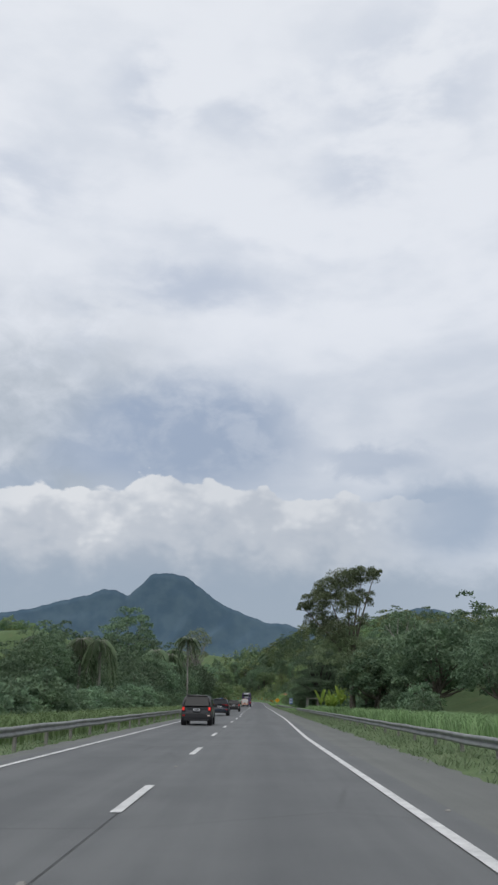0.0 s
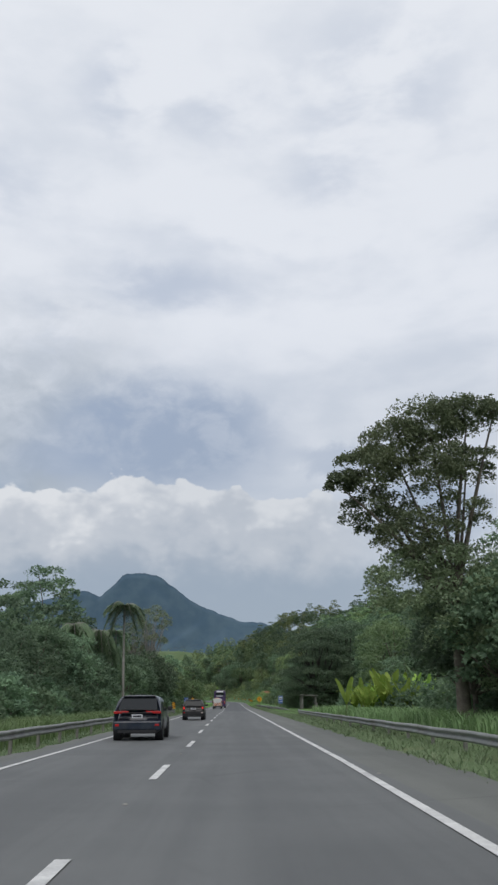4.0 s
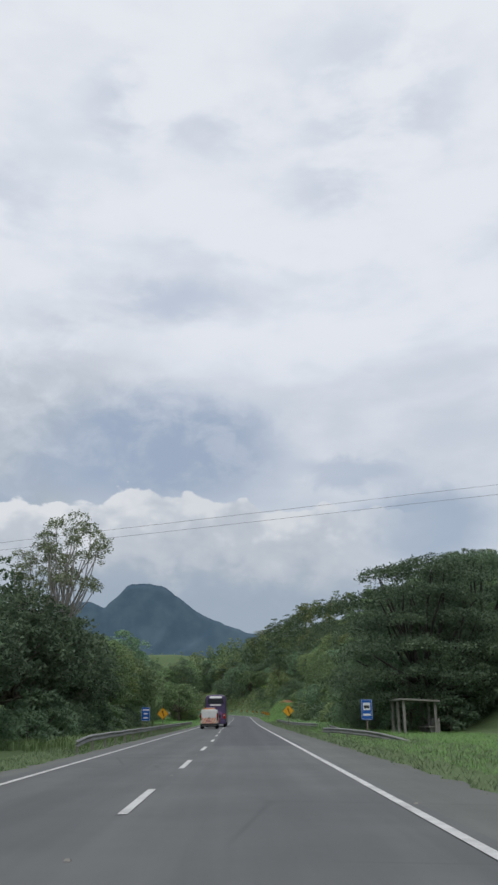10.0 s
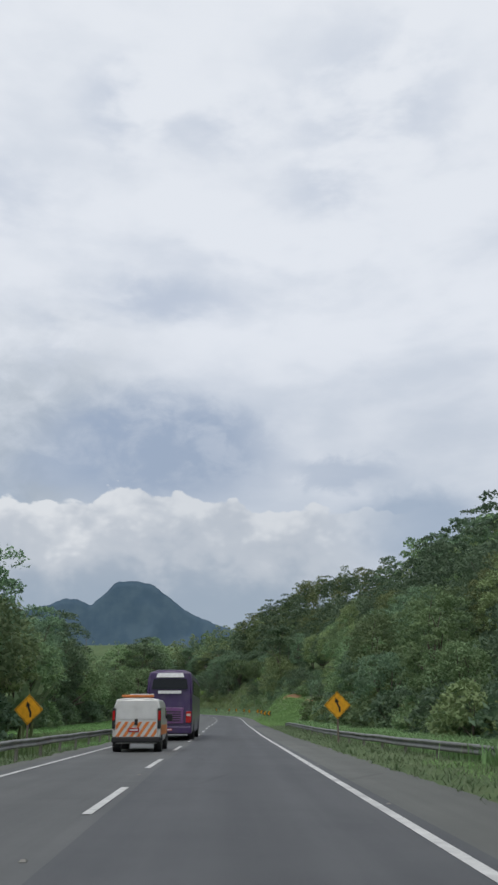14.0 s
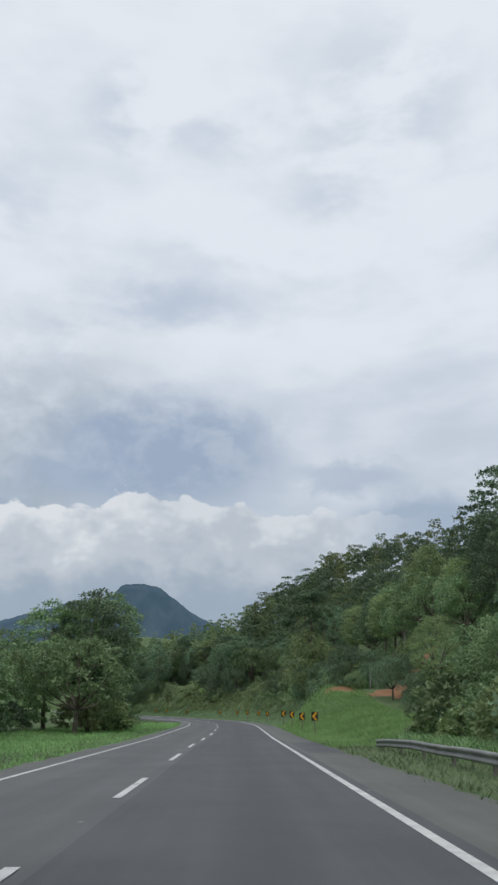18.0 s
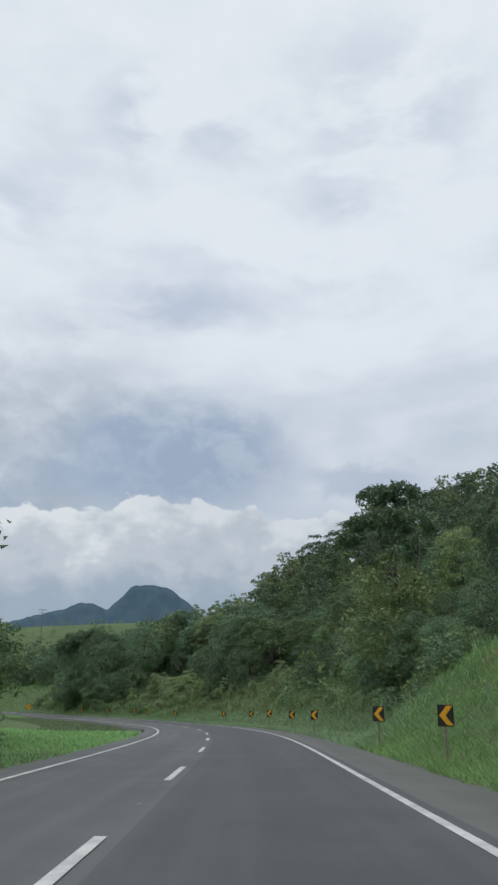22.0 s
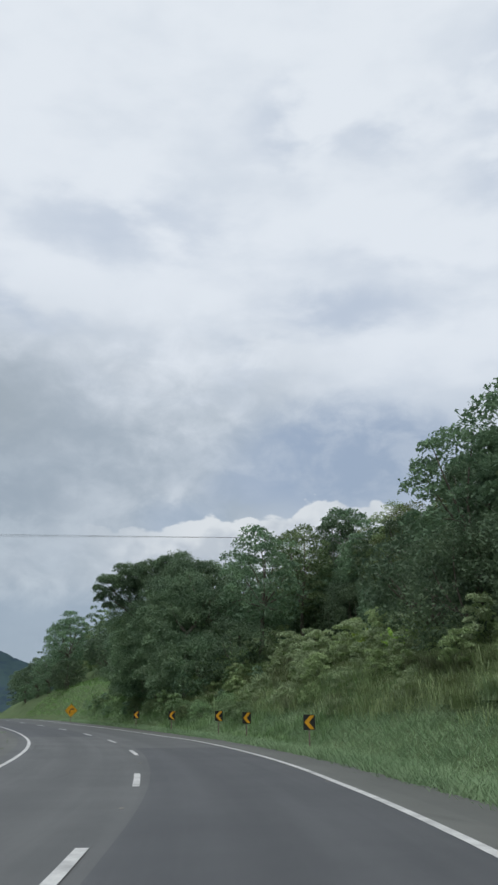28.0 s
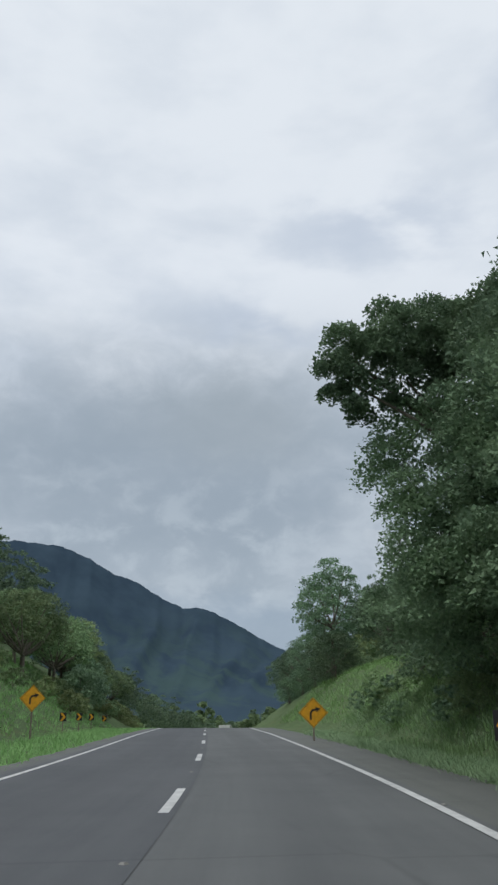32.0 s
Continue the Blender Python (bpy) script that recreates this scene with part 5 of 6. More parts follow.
# dense growth under and beside the layered tree
for x, y, k, sc in ((13.8, 219.5, "broad_fine", 1.08), (12.4, 224.0, "broad_fine", 0.9), (16.5, 211.5, "vine_fine", 1.15), (19.0, 214.0, "vine_fine", 1.2), (14.2, 216.5, "vine_fine", 1.15), (11.6, 221.5, "vine_fine", 0.85), (11.0, 227.0, "vine_fine", 0.8), (12.4, 230.5, "vine_fine", 0.9), (20.5, 209.5, "vine_fine", 1.1), (15.6, 208.5, "bush_c", 1.1)):
    plant(k, x, y, sc)
for x, y, sc in ((10.6, 124.5, 0.85), (12.2, 128.5, 1.0), (13.6, 125.5, 0.9), (15.0, 131.5, 1.05), (16.6, 127.5, 0.9), (11.2, 130.5, 0.9)):
    plant("banana_c", x, y, sc)


# ---------------------------------------------------------------- guard rails
def guard_rail(s0, s1, line, label, start=0.18, end=0.18, run=6.0):
    """A steel W-beam on posts along a line of (s, d), its ends turned down by start and end over a run."""
    ob = thing("guard_rail", pose(0, 0, 0), label, "guard rail", "guard rails beside the road")
    s = np.arange(s0, s1 + 0.1, 2.0 if s1 - s0 > 20 else 1.0)
    off = np.interp(s, [q[0] for q in line], [q[1] for q in line])
    d = line[-1][1]
    prof = np.array([(0.0, -0.155), (0.075, -0.115), (0.075, -0.065), (0.0, -0.02), (0.0, 0.02), (0.075, 0.065), (0.075, 0.115), (0.0, 0.155)])
    back = prof[::-1] + np.array([-0.012 if d > 0 else 0.012, 0])
    ring = np.concatenate([prof, back])
    sgn = -1.0 if d > 0 else 1.0
    dip = -start * np.clip(1 - (s - s0) / run, 0, 1) ** 2 - end * np.clip(1 - (s1 - s) / run, 0, 1) ** 2 + 0.012 * np.sin(s * 0.9)
    P = [on_road(s, off + sgn * o, 0.40 + z + dip) for o, z in ring]
    V = np.stack(P, 1).reshape(-1, 3)
    m = len(ring)
    i, j = np.meshgrid(np.arange(len(s) - 1), np.arange(m), indexing="ij")
    F = np.stack([i * m + j, i * m + (j + 1) % m, (i + 1) * m + (j + 1) % m, (i + 1) * m + j], -1).reshape(-1, 4)
    part("beam", mesh_of("beam", V, F, GALV), None, ob, "weathered galvanised steel beam")
    bm = box(bmesh.new(), -0.05, 0.05, -0.07, 0.07, -0.75, 0.13, 0.012)
    me = bpy.data.meshes.new("post")
    bm.to_mesh(me)
    bm.free()
    me.materials.append(POST)
    for q in np.arange(s0 + 1, s1, 4.0):
        p = on_road(q, float(np.interp(q, s, off)) + (0.1 if d > 0 else -0.1), 0.40 + float(np.interp(q, s, dip)))
        po = new("post", me)
        po.parent = ob
        po.location = p
        po.rotation_euler = (0, 0, float(np.interp(q, STEP, HEAD)))
    return ob


guard_rail(-30, 152, ((-30, 6.05), (138, 6.05), (152, 6.9)), "weathered steel guard rail beside the shoulder", 0.18, 0.0)
guard_rail(186, 200, ((186, 8.4), (193, 6.4), (200, 5.2)), "short steel guard rail sinking into the grass by the bus stop", 0.5, 0.0, 9.0)
guard_rail(222, 296, ((222, 8.6), (231, 6.7), (246, 6.05)), "weathered steel guard rail below the forest edge", 0.3, 0.18, 8.0)
guard_rail(-30, 161, ((-30, -7.3), (161, -7.3)), "weathered steel guard rail by the grass median")
guard_rail(180, 271, ((180, -7.3), (271, -7.3)), "weathered steel guard rail below dense trees")

# ---------------------------------------------------------------- signs
YELLOW = plain("sign_yellow", (0.78, 0.38, 0.02), 0.45)
BLACK = plain("sign_black", (0.02, 0.02, 0.021), 0.5)
BLUE = plain("sign_blue", (0.01, 0.1, 0.42), 0.45)
WHITE = plain("sign_white", (0.75, 0.76, 0.76), 0.5)
RUST = varied("rusty_post", (0.16, 0.12, 0.09), (0.26, 0.23, 0.2), 5.0, 0.8)
CONCRETE = varied("weathered_concrete", (0.2, 0.195, 0.18), (0.3, 0.29, 0.27), 1.2, 0.9, bump=0.3, bscale=25.0, dirt=(0.17, 0.16, 0.13))


def flat_poly(points, y, thick=0.004):
    """A flat shape of that outline, standing in the xz plane and facing -y."""
    bm = bmesh.new()
    f = bm.faces.new([bm.verts.new((x, y, z)) for x, z in points])
    r = bmesh.ops.extrude_face_region(bm, geom=[f])
    bmesh.ops.translate(bm, vec=(0, -thick, 0), verts=[v for v in r["geom"] if isinstance(v, bmesh.types.BMVert)])
    bmesh.ops.recalc_face_normals(bm, faces=bm.faces)
    return bm


def facing(x, y, z, turn):
    """A pose that faces back along the road, turned by some degrees."""
    return pose(x, y, z, 0, 0, turn)


def ground_at(x, y):
    return float(height(np.array([x]), np.array([y]))[0])


def chevron(x, y, zc, turn, label, way=1):
    g = ground_at(x, y)
    ob = thing("chevron_sign", facing(x, y, g, turn), label, "road sign", "chevron signs round the bend")
    h = zc - g - 0.06
    part("post", cyl(bmesh.new(), (0, 0.03, -0.3), (0, 0.03, h + 0.2), 0.032), RUST, ob)
    part("panel", box(bmesh.new(), -0.225, 0.225, -0.008, 0.008, h - 0.28, h + 0.28, 0.004), BLACK, ob, "black rectangular panel")
    part("arrow", flat_poly([(u * way, h + v) for u, v in ((-0.185, 0), (0.03, 0.25), (0.195, 0.25), (-0.005, 0), (0.195, -0.25), (0.03, -0.25))], -0.010), YELLOW, ob, "orange-yellow chevron pointing along the bend")
    return ob


for k, (x, y, z) in enumerate(((5.31, 317.7, 1.66), (5.2, 327.9, 1.7), (5.1, 338.9, 1.9), (4.9, 349.7, 2.05), (4.0, 371.2, 2.2), (3.19, 383.3, 2.35), (1.7, 393.8, 2.52), (0.15, 403.3, 2.6), (-2.9, 414.1, 2.7),
                               (-9.9, 433.6, 2.95), (-14.7, 444.2, 3.25), (-17.4, 449.0, 3.42), (-23.0, 457.9, 3.6), (-28.8, 467.0, 3.8))):
    s, d = road_coords([x], [y])
    chevron(x, y, z, math.degrees(float(np.interp(s[0], STEP, HEAD))) + rng.normal() * 4 - 2, "black sign with an orange chevron standing in the verge grass")


for x, y in ((-66.0, 494.0), (-71.0, 501.0), (-76.5, 508.5), (-82.0, 516.5)):
    chevron(x, y, ground_at(x, y) + 1.25, 36, "black sign with an orange chevron at the foot of the hill", -1)


def diamond(x, y, zc, turn, arrow, label):
    """A yellow warning diamond with a black border and a bent arrow."""
    g = ground_at(x, y)
    h = zc - g
    ob = thing("warning_sign", facing(x, y, g, turn), label, "road sign", "yellow warning signs")
    part("post", box(bmesh.new(), -0.04, 0.04, 0.012, 0.09, -0.4, h + 0.3, 0.006), RUST, ob)
    a = 0.66

    def dia(q):
        return [(0, h - q), (q, h), (0, h + q), (-q, h)]

    part("panel", flat_poly(dia(a), 0.006, 0.012), YELLOW, ob, "orange-yellow diamond panel")
    bm = bmesh.new()
    outer, inner = [bm.verts.new((x1, -0.009, z1)) for x1, z1 in dia(a - 0.04)], [bm.verts.new((x1, -0.009, z1)) for x1, z1 in dia(a - 0.065)]
    for i in range(4):
        bm.faces.new((outer[i], outer[(i + 1) % 4], inner[(i + 1) % 4], inner[i]))
    part("border", bm, BLACK, ob, "thin black border")
    path = {"left": ((0.1, -0.33), (0.1, -0.12), (0.02, 0.02), (-0.02, 0.14)), "right": ((-0.12, -0.3), (-0.12, -0.02), (-0.04, 0.1), (0.12, 0.13)), "shift": ((-0.08, -0.33), (-0.08, -0.08), (0.06, 0.06), (0.08, 0.18))}[arrow]
    P = np.array(path)
    T = np.gradient(P, axis=0)
    T /= np.linalg.norm(T, axis=1)[:, None]
    S = np.stack([-T[:, 1], T[:, 0]], -1) * 0.045
    head = [P[-1] + S[-1] * 2.6, P[-1] + T[-1] * 0.22, P[-1] - S[-1] * 2.6]
    pts = [*(P + S), *head, *(P - S)[::-1]]
    part("arrow", flat_poly([(float(u), h + float(v)) for u, v in pts], -0.010), BLACK, ob, "black bent arrow")
    return ob


diamond(5.35, 245.0, 1.82, 4, "left", "yellow diamond warning sign with a left-bending arrow behind the guard rail")
diamond(-9.0, 241.5, 1.6, -6, "left", "yellow diamond warning sign with a left-bending arrow before the trees")
diamond(-42.5, 485.3, 4.5, 33, "right", "yellow diamond warning sign with a right-bending arrow on the grass slope")
diamond(-57.2, 482.5, 5.4, 36, "right", "yellow diamond warning sign with a right-bending arrow on the grass bank")


def blue_board(name, x, y, zc, turn, w, hh, label, bus):
    g = ground_at(x, y)
    h = zc - g
    ob = thing(name, facing(x, y, g, turn), label, "road sign")
    for px in ((0.0,) if bus else (-w * 0.3, w * 0.3)):
        part("post", box(bmesh.new(), px - 0.035, px + 0.035, 0.012, 0.07, -0.4, h + hh * 0.4, 0.005), RUST, ob)
    part("panel", box(bmesh.new(), -w / 2, w / 2, -0.006, 0.006, h - hh / 2, h + hh / 2, 0.003), BLUE, ob, "blue panel")
    t = 0.012
    bm = bmesh.new()
    for x0, x1, z0, z1 in ((-w / 2 + 0.03, w / 2 - 0.03, hh / 2 - 0.045, hh / 2 - 0.03), (-w / 2 + 0.03, w / 2 - 0.03, -hh / 2 + 0.03, -hh / 2 + 0.045), (-w / 2 + 0.03, -w / 2 + 0.045, -hh / 2 + 0.03, hh / 2 - 0.03), (w / 2 - 0.045, w / 2 - 0.03, -hh / 2 + 0.03, hh / 2 - 0.03)):
        box(bm, x0, x1, -t, -0.007, h + z0, h + z1)
    part("border", bm, WHITE, ob, "thin white border")
    if bus:
        part("pictogram_field", box(bmesh.new(), -w * 0.31, w * 0.31, -t, -0.007, h - hh * 0.03, h + hh * 0.34), WHITE, ob, "white field")
        bm = box(bmesh.new(), -w * 0.24, w * 0.24, -t - 0.006, -t - 0.001, h + hh * 0.08, h + hh * 0.2)
        for q in (-0.13, 0.13):
            box(bm, w * q - 0.04, w * q + 0.04, -t - 0.006, -t - 0.001, h + hh * 0.04, h + hh * 0.1)
        part("pictogram", bm, BLACK, ob, "black bus shape")
        part("lettering", box(bmesh.new(), -w * 0.34, w * 0.34, -t, -0.007, h - hh * 0.3, h - hh * 0.2), WHITE, ob, "white bar of small writing")
    else:
        for z0, ww in ((0.3, 0.36), (0.02, 0.22), (-0.28, 0.26)):
            part("lettering", box(bmesh.new(), -w * ww, w * ww, -t, -0.007, h + hh * z0 - 0.06, h + hh * z0 + 0.06), WHITE, ob, "white bar of writing")
    return ob


blue_board("bus_stop_sign", 7.2, 193.7, 1.62, 3, 0.68, 1.15, "blue bus stop sign on a post in the grass", True)
blue_board("information_sign", -9.7, 230.0, 1.55, -4, 0.85, 1.3, "blue information sign with white lines of writing", False)


def striped_marker(x, y):
    g = ground_at(x, y)
    ob = thing("hazard_marker", facing(x, y, g, 0), "yellow and black striped marker at the rail end", "road sign")
    part("post", cyl(bmesh.new(), (0, 0.03, -0.3), (0, 0.03, 1.5), 0.03), RUST, ob)
    part("panel", box(bmesh.new(), -0.17, 0.17, -0.008, 0.008, 0.85, 1.55, 0.003), YELLOW, ob)
    for k in range(3):
        z = 0.9 + 0.22 * k
        part("stripe", flat_poly([(-0.17, z), (0.17, z + 0.12), (0.17, z + 0.22), (-0.17, z + 0.1)], -0.010), BLACK, ob, "black diagonal stripe")
    return ob


striped_marker(-7.6, 162.5)


# ---------------------------------------------------------------- bus shelter
def bus_shelter(x, y, turn):
    g = ground_at(x, y)
    ob = thing("bus_shelter", pose(x, y, g, 0, 0, turn), "old concrete bus shelter with a flat roof under the trees", "bus shelter")
    bm = box(bmesh.new(), -1.3, 1.5, -2.4, 2.4, 2.25, 2.38, 0.02)
    bmesh.ops.rotate(bm, cent=(0, 0, 2.3), matrix=Matrix.Rotation(radians(3), 3, "Y"), verts=bm.verts)
    part("roof", bm, CONCRETE, ob, "flat grey roof slab")
    for px in (-1.1, 1.2):
        for py in (-2.0, 0.0, 2.0):
            part("pillar", box(bmesh.new(), px - 0.09, px + 0.09, py - 0.09, py + 0.09, -0.3, 2.27, 0.012), CONCRETE, ob)
    part("back_wall", box(bmesh.new(), 1.3, 1.42, -2.2, 2.2, -0.3, 1.05, 0.01), CONCRETE, ob, "low stained back wall")
    part("bench", box(bmesh.new(), 0.75, 1.2, -1.9, 1.9, 0.4, 0.48, 0.015), CONCRETE, ob)
    for py in (-1.6, 0.0, 1.6):
        part("bench_leg", box(bmesh.new(), 0.85, 1.1, py - 0.07, py + 0.07, -0.2, 0.4), CONCRETE, ob)
    return ob


bus_shelter(12.7, 208.0, 2)

# ---------------------------------------------------------------- poles and cables
WOOD = varied("grey_pole_wood", (0.13, 0.12, 0.105), (0.22, 0.21, 0.19), 2.0, 0.9)
CABLE = plain("cable", (0.12, 0.12, 0.125), 0.6)


def utility_pole(x, y, top, turn, label):
    g = ground_at(x, y)
    ob = thing("utility_pole", pose(x, y, g, 0, 0, turn), label, "utility pole")
    h = max(top - g, 6.5)
    part("pole", cyl(bmesh.new(), (0, 0, -0.8), (0, 0, h), 0.16, 0.1), WOOD, ob)
    for dz, w in ((0.3, 1.1), (1.1, 0.9)):
        part("crossarm", box(bmesh.new(), -w, w, -0.06, 0.06, h - dz - 0.06, h - dz + 0.06, 0.01), WOOD, ob)
    for q in (-1.0, -0.45, 0.45, 1.0):
        part("insulator", cyl(bmesh.new(), (q, 0, h - 0.25), (q, 0, h - 0.03), 0.05, 0.035, 8), CONCRETE, ob)
    return ob


utility_pole(5.8, 501.6, 30.6, 20, "wooden utility pole with crossarms on the wooded ridge")
utility_pole(-13.0, 481.0, 22.4, 25, "wooden utility pole with crossarms above the grassy slope")
utility_pole(-58.8, 558.0, 32.4, 10, "wooden utility pole on the meadow ridge")


def cable(p, q, sag, r=0.009):
    k = np.linspace(0, 1, 24)[:, None]
    P = np.array(p) * (1 - k) + np.array(q) * k - np.array([0, 0, 1]) * sag * 4 * k * (1 - k)
    return tagged(new("power_cable", mesh_of("power_cable", *tube(P, np.full(24, r), 5), CABLE, smooth=True)), "thin dark power cable sagging across the road", "cable", "cables over the road")


for y0, z0, y1, z1 in ((175.0, 3.95, 184.6, 19.3), (178.5, 4.6, 181.5, 17.8)):
    cable((-45, y0, z0), (70, y1, z1), 0.0, 0.007)
for k in (0.0, 0.3, 0.6, 1.0):
    cable((-72, 411.0 - 0.8 * k, 9.2 - 0.8 * k), (30, 500.7 + 5.5 * k, 21.5 + 1.7 * k), 0.0, 0.005)

# ---------------------------------------------------------------- fence and earth by the bank
for k in range(7):
    x, y = 13.6 + 0.8 * k, 346.5 + 0.9 * k
    g = ground_at(x, y)
    ob = thing("fence_post", pose(x, y, g, rng.normal() * 3, rng.normal() * 3, 0), "pale concrete fence post on the bank", "fence post", "fence posts on the bank")
    part("shaft", box(bmesh.new(), -0.06, 0.06, -0.06, 0.06, -0.4, 1.9 + 0.2 * rng.random(), 0.012), CONCRETE, ob)
    part("arm", box(bmesh.new(), -0.045, 0.045, -0.4, 0.02, 1.86, 1.95, 0.01), CONCRETE, ob)


def earth_patch(x0, y0, rx, ry, label):
    """Bare soil lying on the slope, with a ragged edge."""
    na, nr = 40, 7
    a = np.linspace(0, 2 * np.pi, na, endpoint=False)
    rag = 1 + 0.22 * np.sin(3 * a + x0) + 0.14 * np.sin(7 * a) + 0.08 * np.sin(13 * a)
    R, A = np.meshgrid(np.linspace(0.02, 1, nr), np.arange(na), indexing="ij")
    X, Y = x0 + R * rx * rag[A] * np.cos(a[A]), y0 + R * ry * rag[A] * np.sin(a[A])
    Z = height(X, Y) + 0.16 * (1 - R**3) - 0.05 * (R > 0.99)
    V = np.stack([X, Y, Z], -1).reshape(-1, 3)
    i, j = np.meshgrid(np.arange(nr - 1), np.arange(na), indexing="ij")
    F = np.stack([i * na + j, (i + 1) * na + j, (i + 1) * na + (j + 1) % na, i * na + (j + 1) % na], -1).reshape(-1, 4)
    return tagged(new("bare_earth", mesh_of("bare_earth", V, F, EARTH, smooth=True)), label, "soil", kind="stuff")


earth_patch(10.6, 347.0, 1.7, 3.0, "patch of bare red earth on the bank")
earth_patch(15.6, 342.0, 3.6, 2.2, "patch of bare red earth below the trees")


def dead_tree(x, y, h, turn):
    g = ground_at(x, y)
    ob = thing("dead_tree", pose(x, y, g, 0, 0, turn), "leafless dead tree above the undergrowth", "tree")
    tips = [np.array([2.8, 0.4, h * 0.93]), np.array([1.2, -0.5, h]), np.array([-0.9, 0.3, h * 0.97]), np.array([0.2, 0.6, h * 1.04]), np.array([3.6, 0.2, h * 1.02])]
    part("trunk", mesh_of("trunk", *limbs(h, 0.14, tips, h * 0.6), BARK_PALE, smooth=True), None, ob)
    return ob


dead_tree(15.5, 96.0, 10.2, 0)
dead_tree(18.0, 98.0, 9.8, 160)


# ---------------------------------------------------------------- vehicles
def paint(name, c, rough=0.28):
    m, N, b = material(name, rough, 0.15, 0.5)
    co = N.n("ShaderNodeTexCoord").outputs["Object"]
    dust = N.smooth(N.noise(co, 2.2, 5.0), 0.4, 0.75)
    N.link(N.mix(N.m("MULTIPLY", dust, 0.18), (*c, 1), (0.2, 0.19, 0.17, 1)), b.inputs["Base Color"])
    b.inputs["Coat Weight"].default_value = 0.5
    b.inputs["Coat Roughness"].default_value = 0.12
    return m


def glass_dark(name, c=(0.012, 0.014, 0.016)):
    m, N, b = material(name, 0.12, 0.0, 0.3)
    b.inputs["Base Color"].default_value = (*c, 1)
    return m


def lamp_red(name, strength):
    m, N, b = material(name, 0.25, 0.0, 0.5)
    b.inputs["Base Color"].default_value = (0.42, 0.012, 0.012, 1)
    b.inputs["Emission Color"].default_value = (1.0, 0.06, 0.04, 1)
    b.inputs["Emission Strength"].default_value = strength
    return m


P_BLACK = paint("black_paint", (0.012, 0.013, 0.016))
P_NAVY = paint("dark_blue_paint", (0.012, 0.02, 0.038))
P_WHITE = paint("white_paint", (0.70, 0.70, 0.68), 0.35)
P_PURPLE = paint("purple_paint", (0.055, 0.028, 0.105), 0.4)
P_VIOLET = paint("violet_paint", (0.17, 0.06, 0.2), 0.35)
ORANGE = plain("orange_film", (0.74, 0.24, 0.07), 0.45)
TRIM = plain("black_plastic", (0.025, 0.025, 0.027), 0.6)
RUBBER = plain("tyre_rubber", (0.02, 0.02, 0.02), 0.85)
ALLOY = plain("alloy", (0.3, 0.3, 0.31), 0.35, 0.8)
PLATE = plain("plate_white", (0.62, 0.63, 0.66), 0.5)
PLATE_RED = plain("plate_red", (0.4, 0.03, 0.03), 0.5)
GLASS = glass_dark("tinted_glass")
LAMP_ON, LAMP_OFF, CLEAR = lamp_red("tail_lamp_lit", 0.55), lamp_red("tail_lamp", 0.0), plain("reflector_pale", (0.6, 0.5, 0.46), 0.3)


def loft(stations):
    """A shell through mirrored half sections of (x, y, z), closed at both ends."""
    bm = bmesh.new()
    rings = []
    for half in stations:
        full = list(half) + [(-x, y, z) for x, y, z in reversed(half) if abs(x) > 1e-6]
        rings.append([bm.verts.new(p) for p in full])
    n = len(rings[0])
    for a, b in zip(rings, rings[1:]):
        for i in range(n):
            bm.faces.new((a[i], a[(i + 1) % n], b[(i + 1) % n], b[i]))
    bm.faces.new(list(reversed(rings[0])))
    bm.faces.new(rings[-1])
    bmesh.ops.recalc_face_normals(bm, faces=bm.faces)
    es = [e for e in bm.edges if len(e.link_faces) == 2 and e.calc_face_angle(0) > 0.6]
    bmesh.ops.bevel(bm, geom=es, offset=0.06, segments=3, affect="EDGES", profile=0.55, clamp_overlap=True)
    for f in bm.faces:
        f.smooth = f.calc_area() < 0.02
    return bm


def panel(points, thick=0.012):
    """A thin plate over four or more points in space, thickened outward."""
    bm = bmesh.new()
    f = bm.faces.new([bm.verts.new(p) for p in points])
    f.normal_update()
    n = f.normal.copy()
    r = bmesh.ops.extrude_face_region(bm, geom=[f])
    bmesh.ops.translate(bm, vec=n * thick, verts=[v for v in r["geom"] if isinstance(v, bmesh.types.BMVert)])
    bmesh.ops.recalc_face_normals(bm, faces=bm.faces)
    return bm


def wheel(parent, x, y, r, w):
    sgn = 1 if x > 0 else -1
    bm = bmesh.new()
    cyl(bm, (x - sgn * w, y, r), (x, y, r), r, r, 28)
    es = [e for e in bm.edges if len(e.link_faces) == 2 and e.calc_face_angle(0) > 1.2]
    bmesh.ops.bevel(bm, geom=es, offset=0.035, segments=3, affect="EDGES")
    wh = part("wheel", bm, RUBBER, parent)
    bm = cyl(bmesh.new(), (x - sgn * 0.04, y, r), (x + sgn * 0.008, y, r), r * 0.64, r * 0.6, 24)
    rim = part("rim", bm, ALLOY, wh, "metal rim")
    bm = bmesh.new()
    for k in range(5):
        a = k * 1.2566
        p = (x + sgn * 0.012, y + math.cos(a + 0.6) * r * 0.38, r + math.sin(a + 0.6) * r * 0.38)
        cyl(bm, (p[0] - sgn * 0.01, p[1], p[2]), (p[0] + sgn * 0.004, p[1], p[2]), r * 0.15, r * 0.15, 8)
    part("rim_opening", bm, TRIM, wh)
    return wh


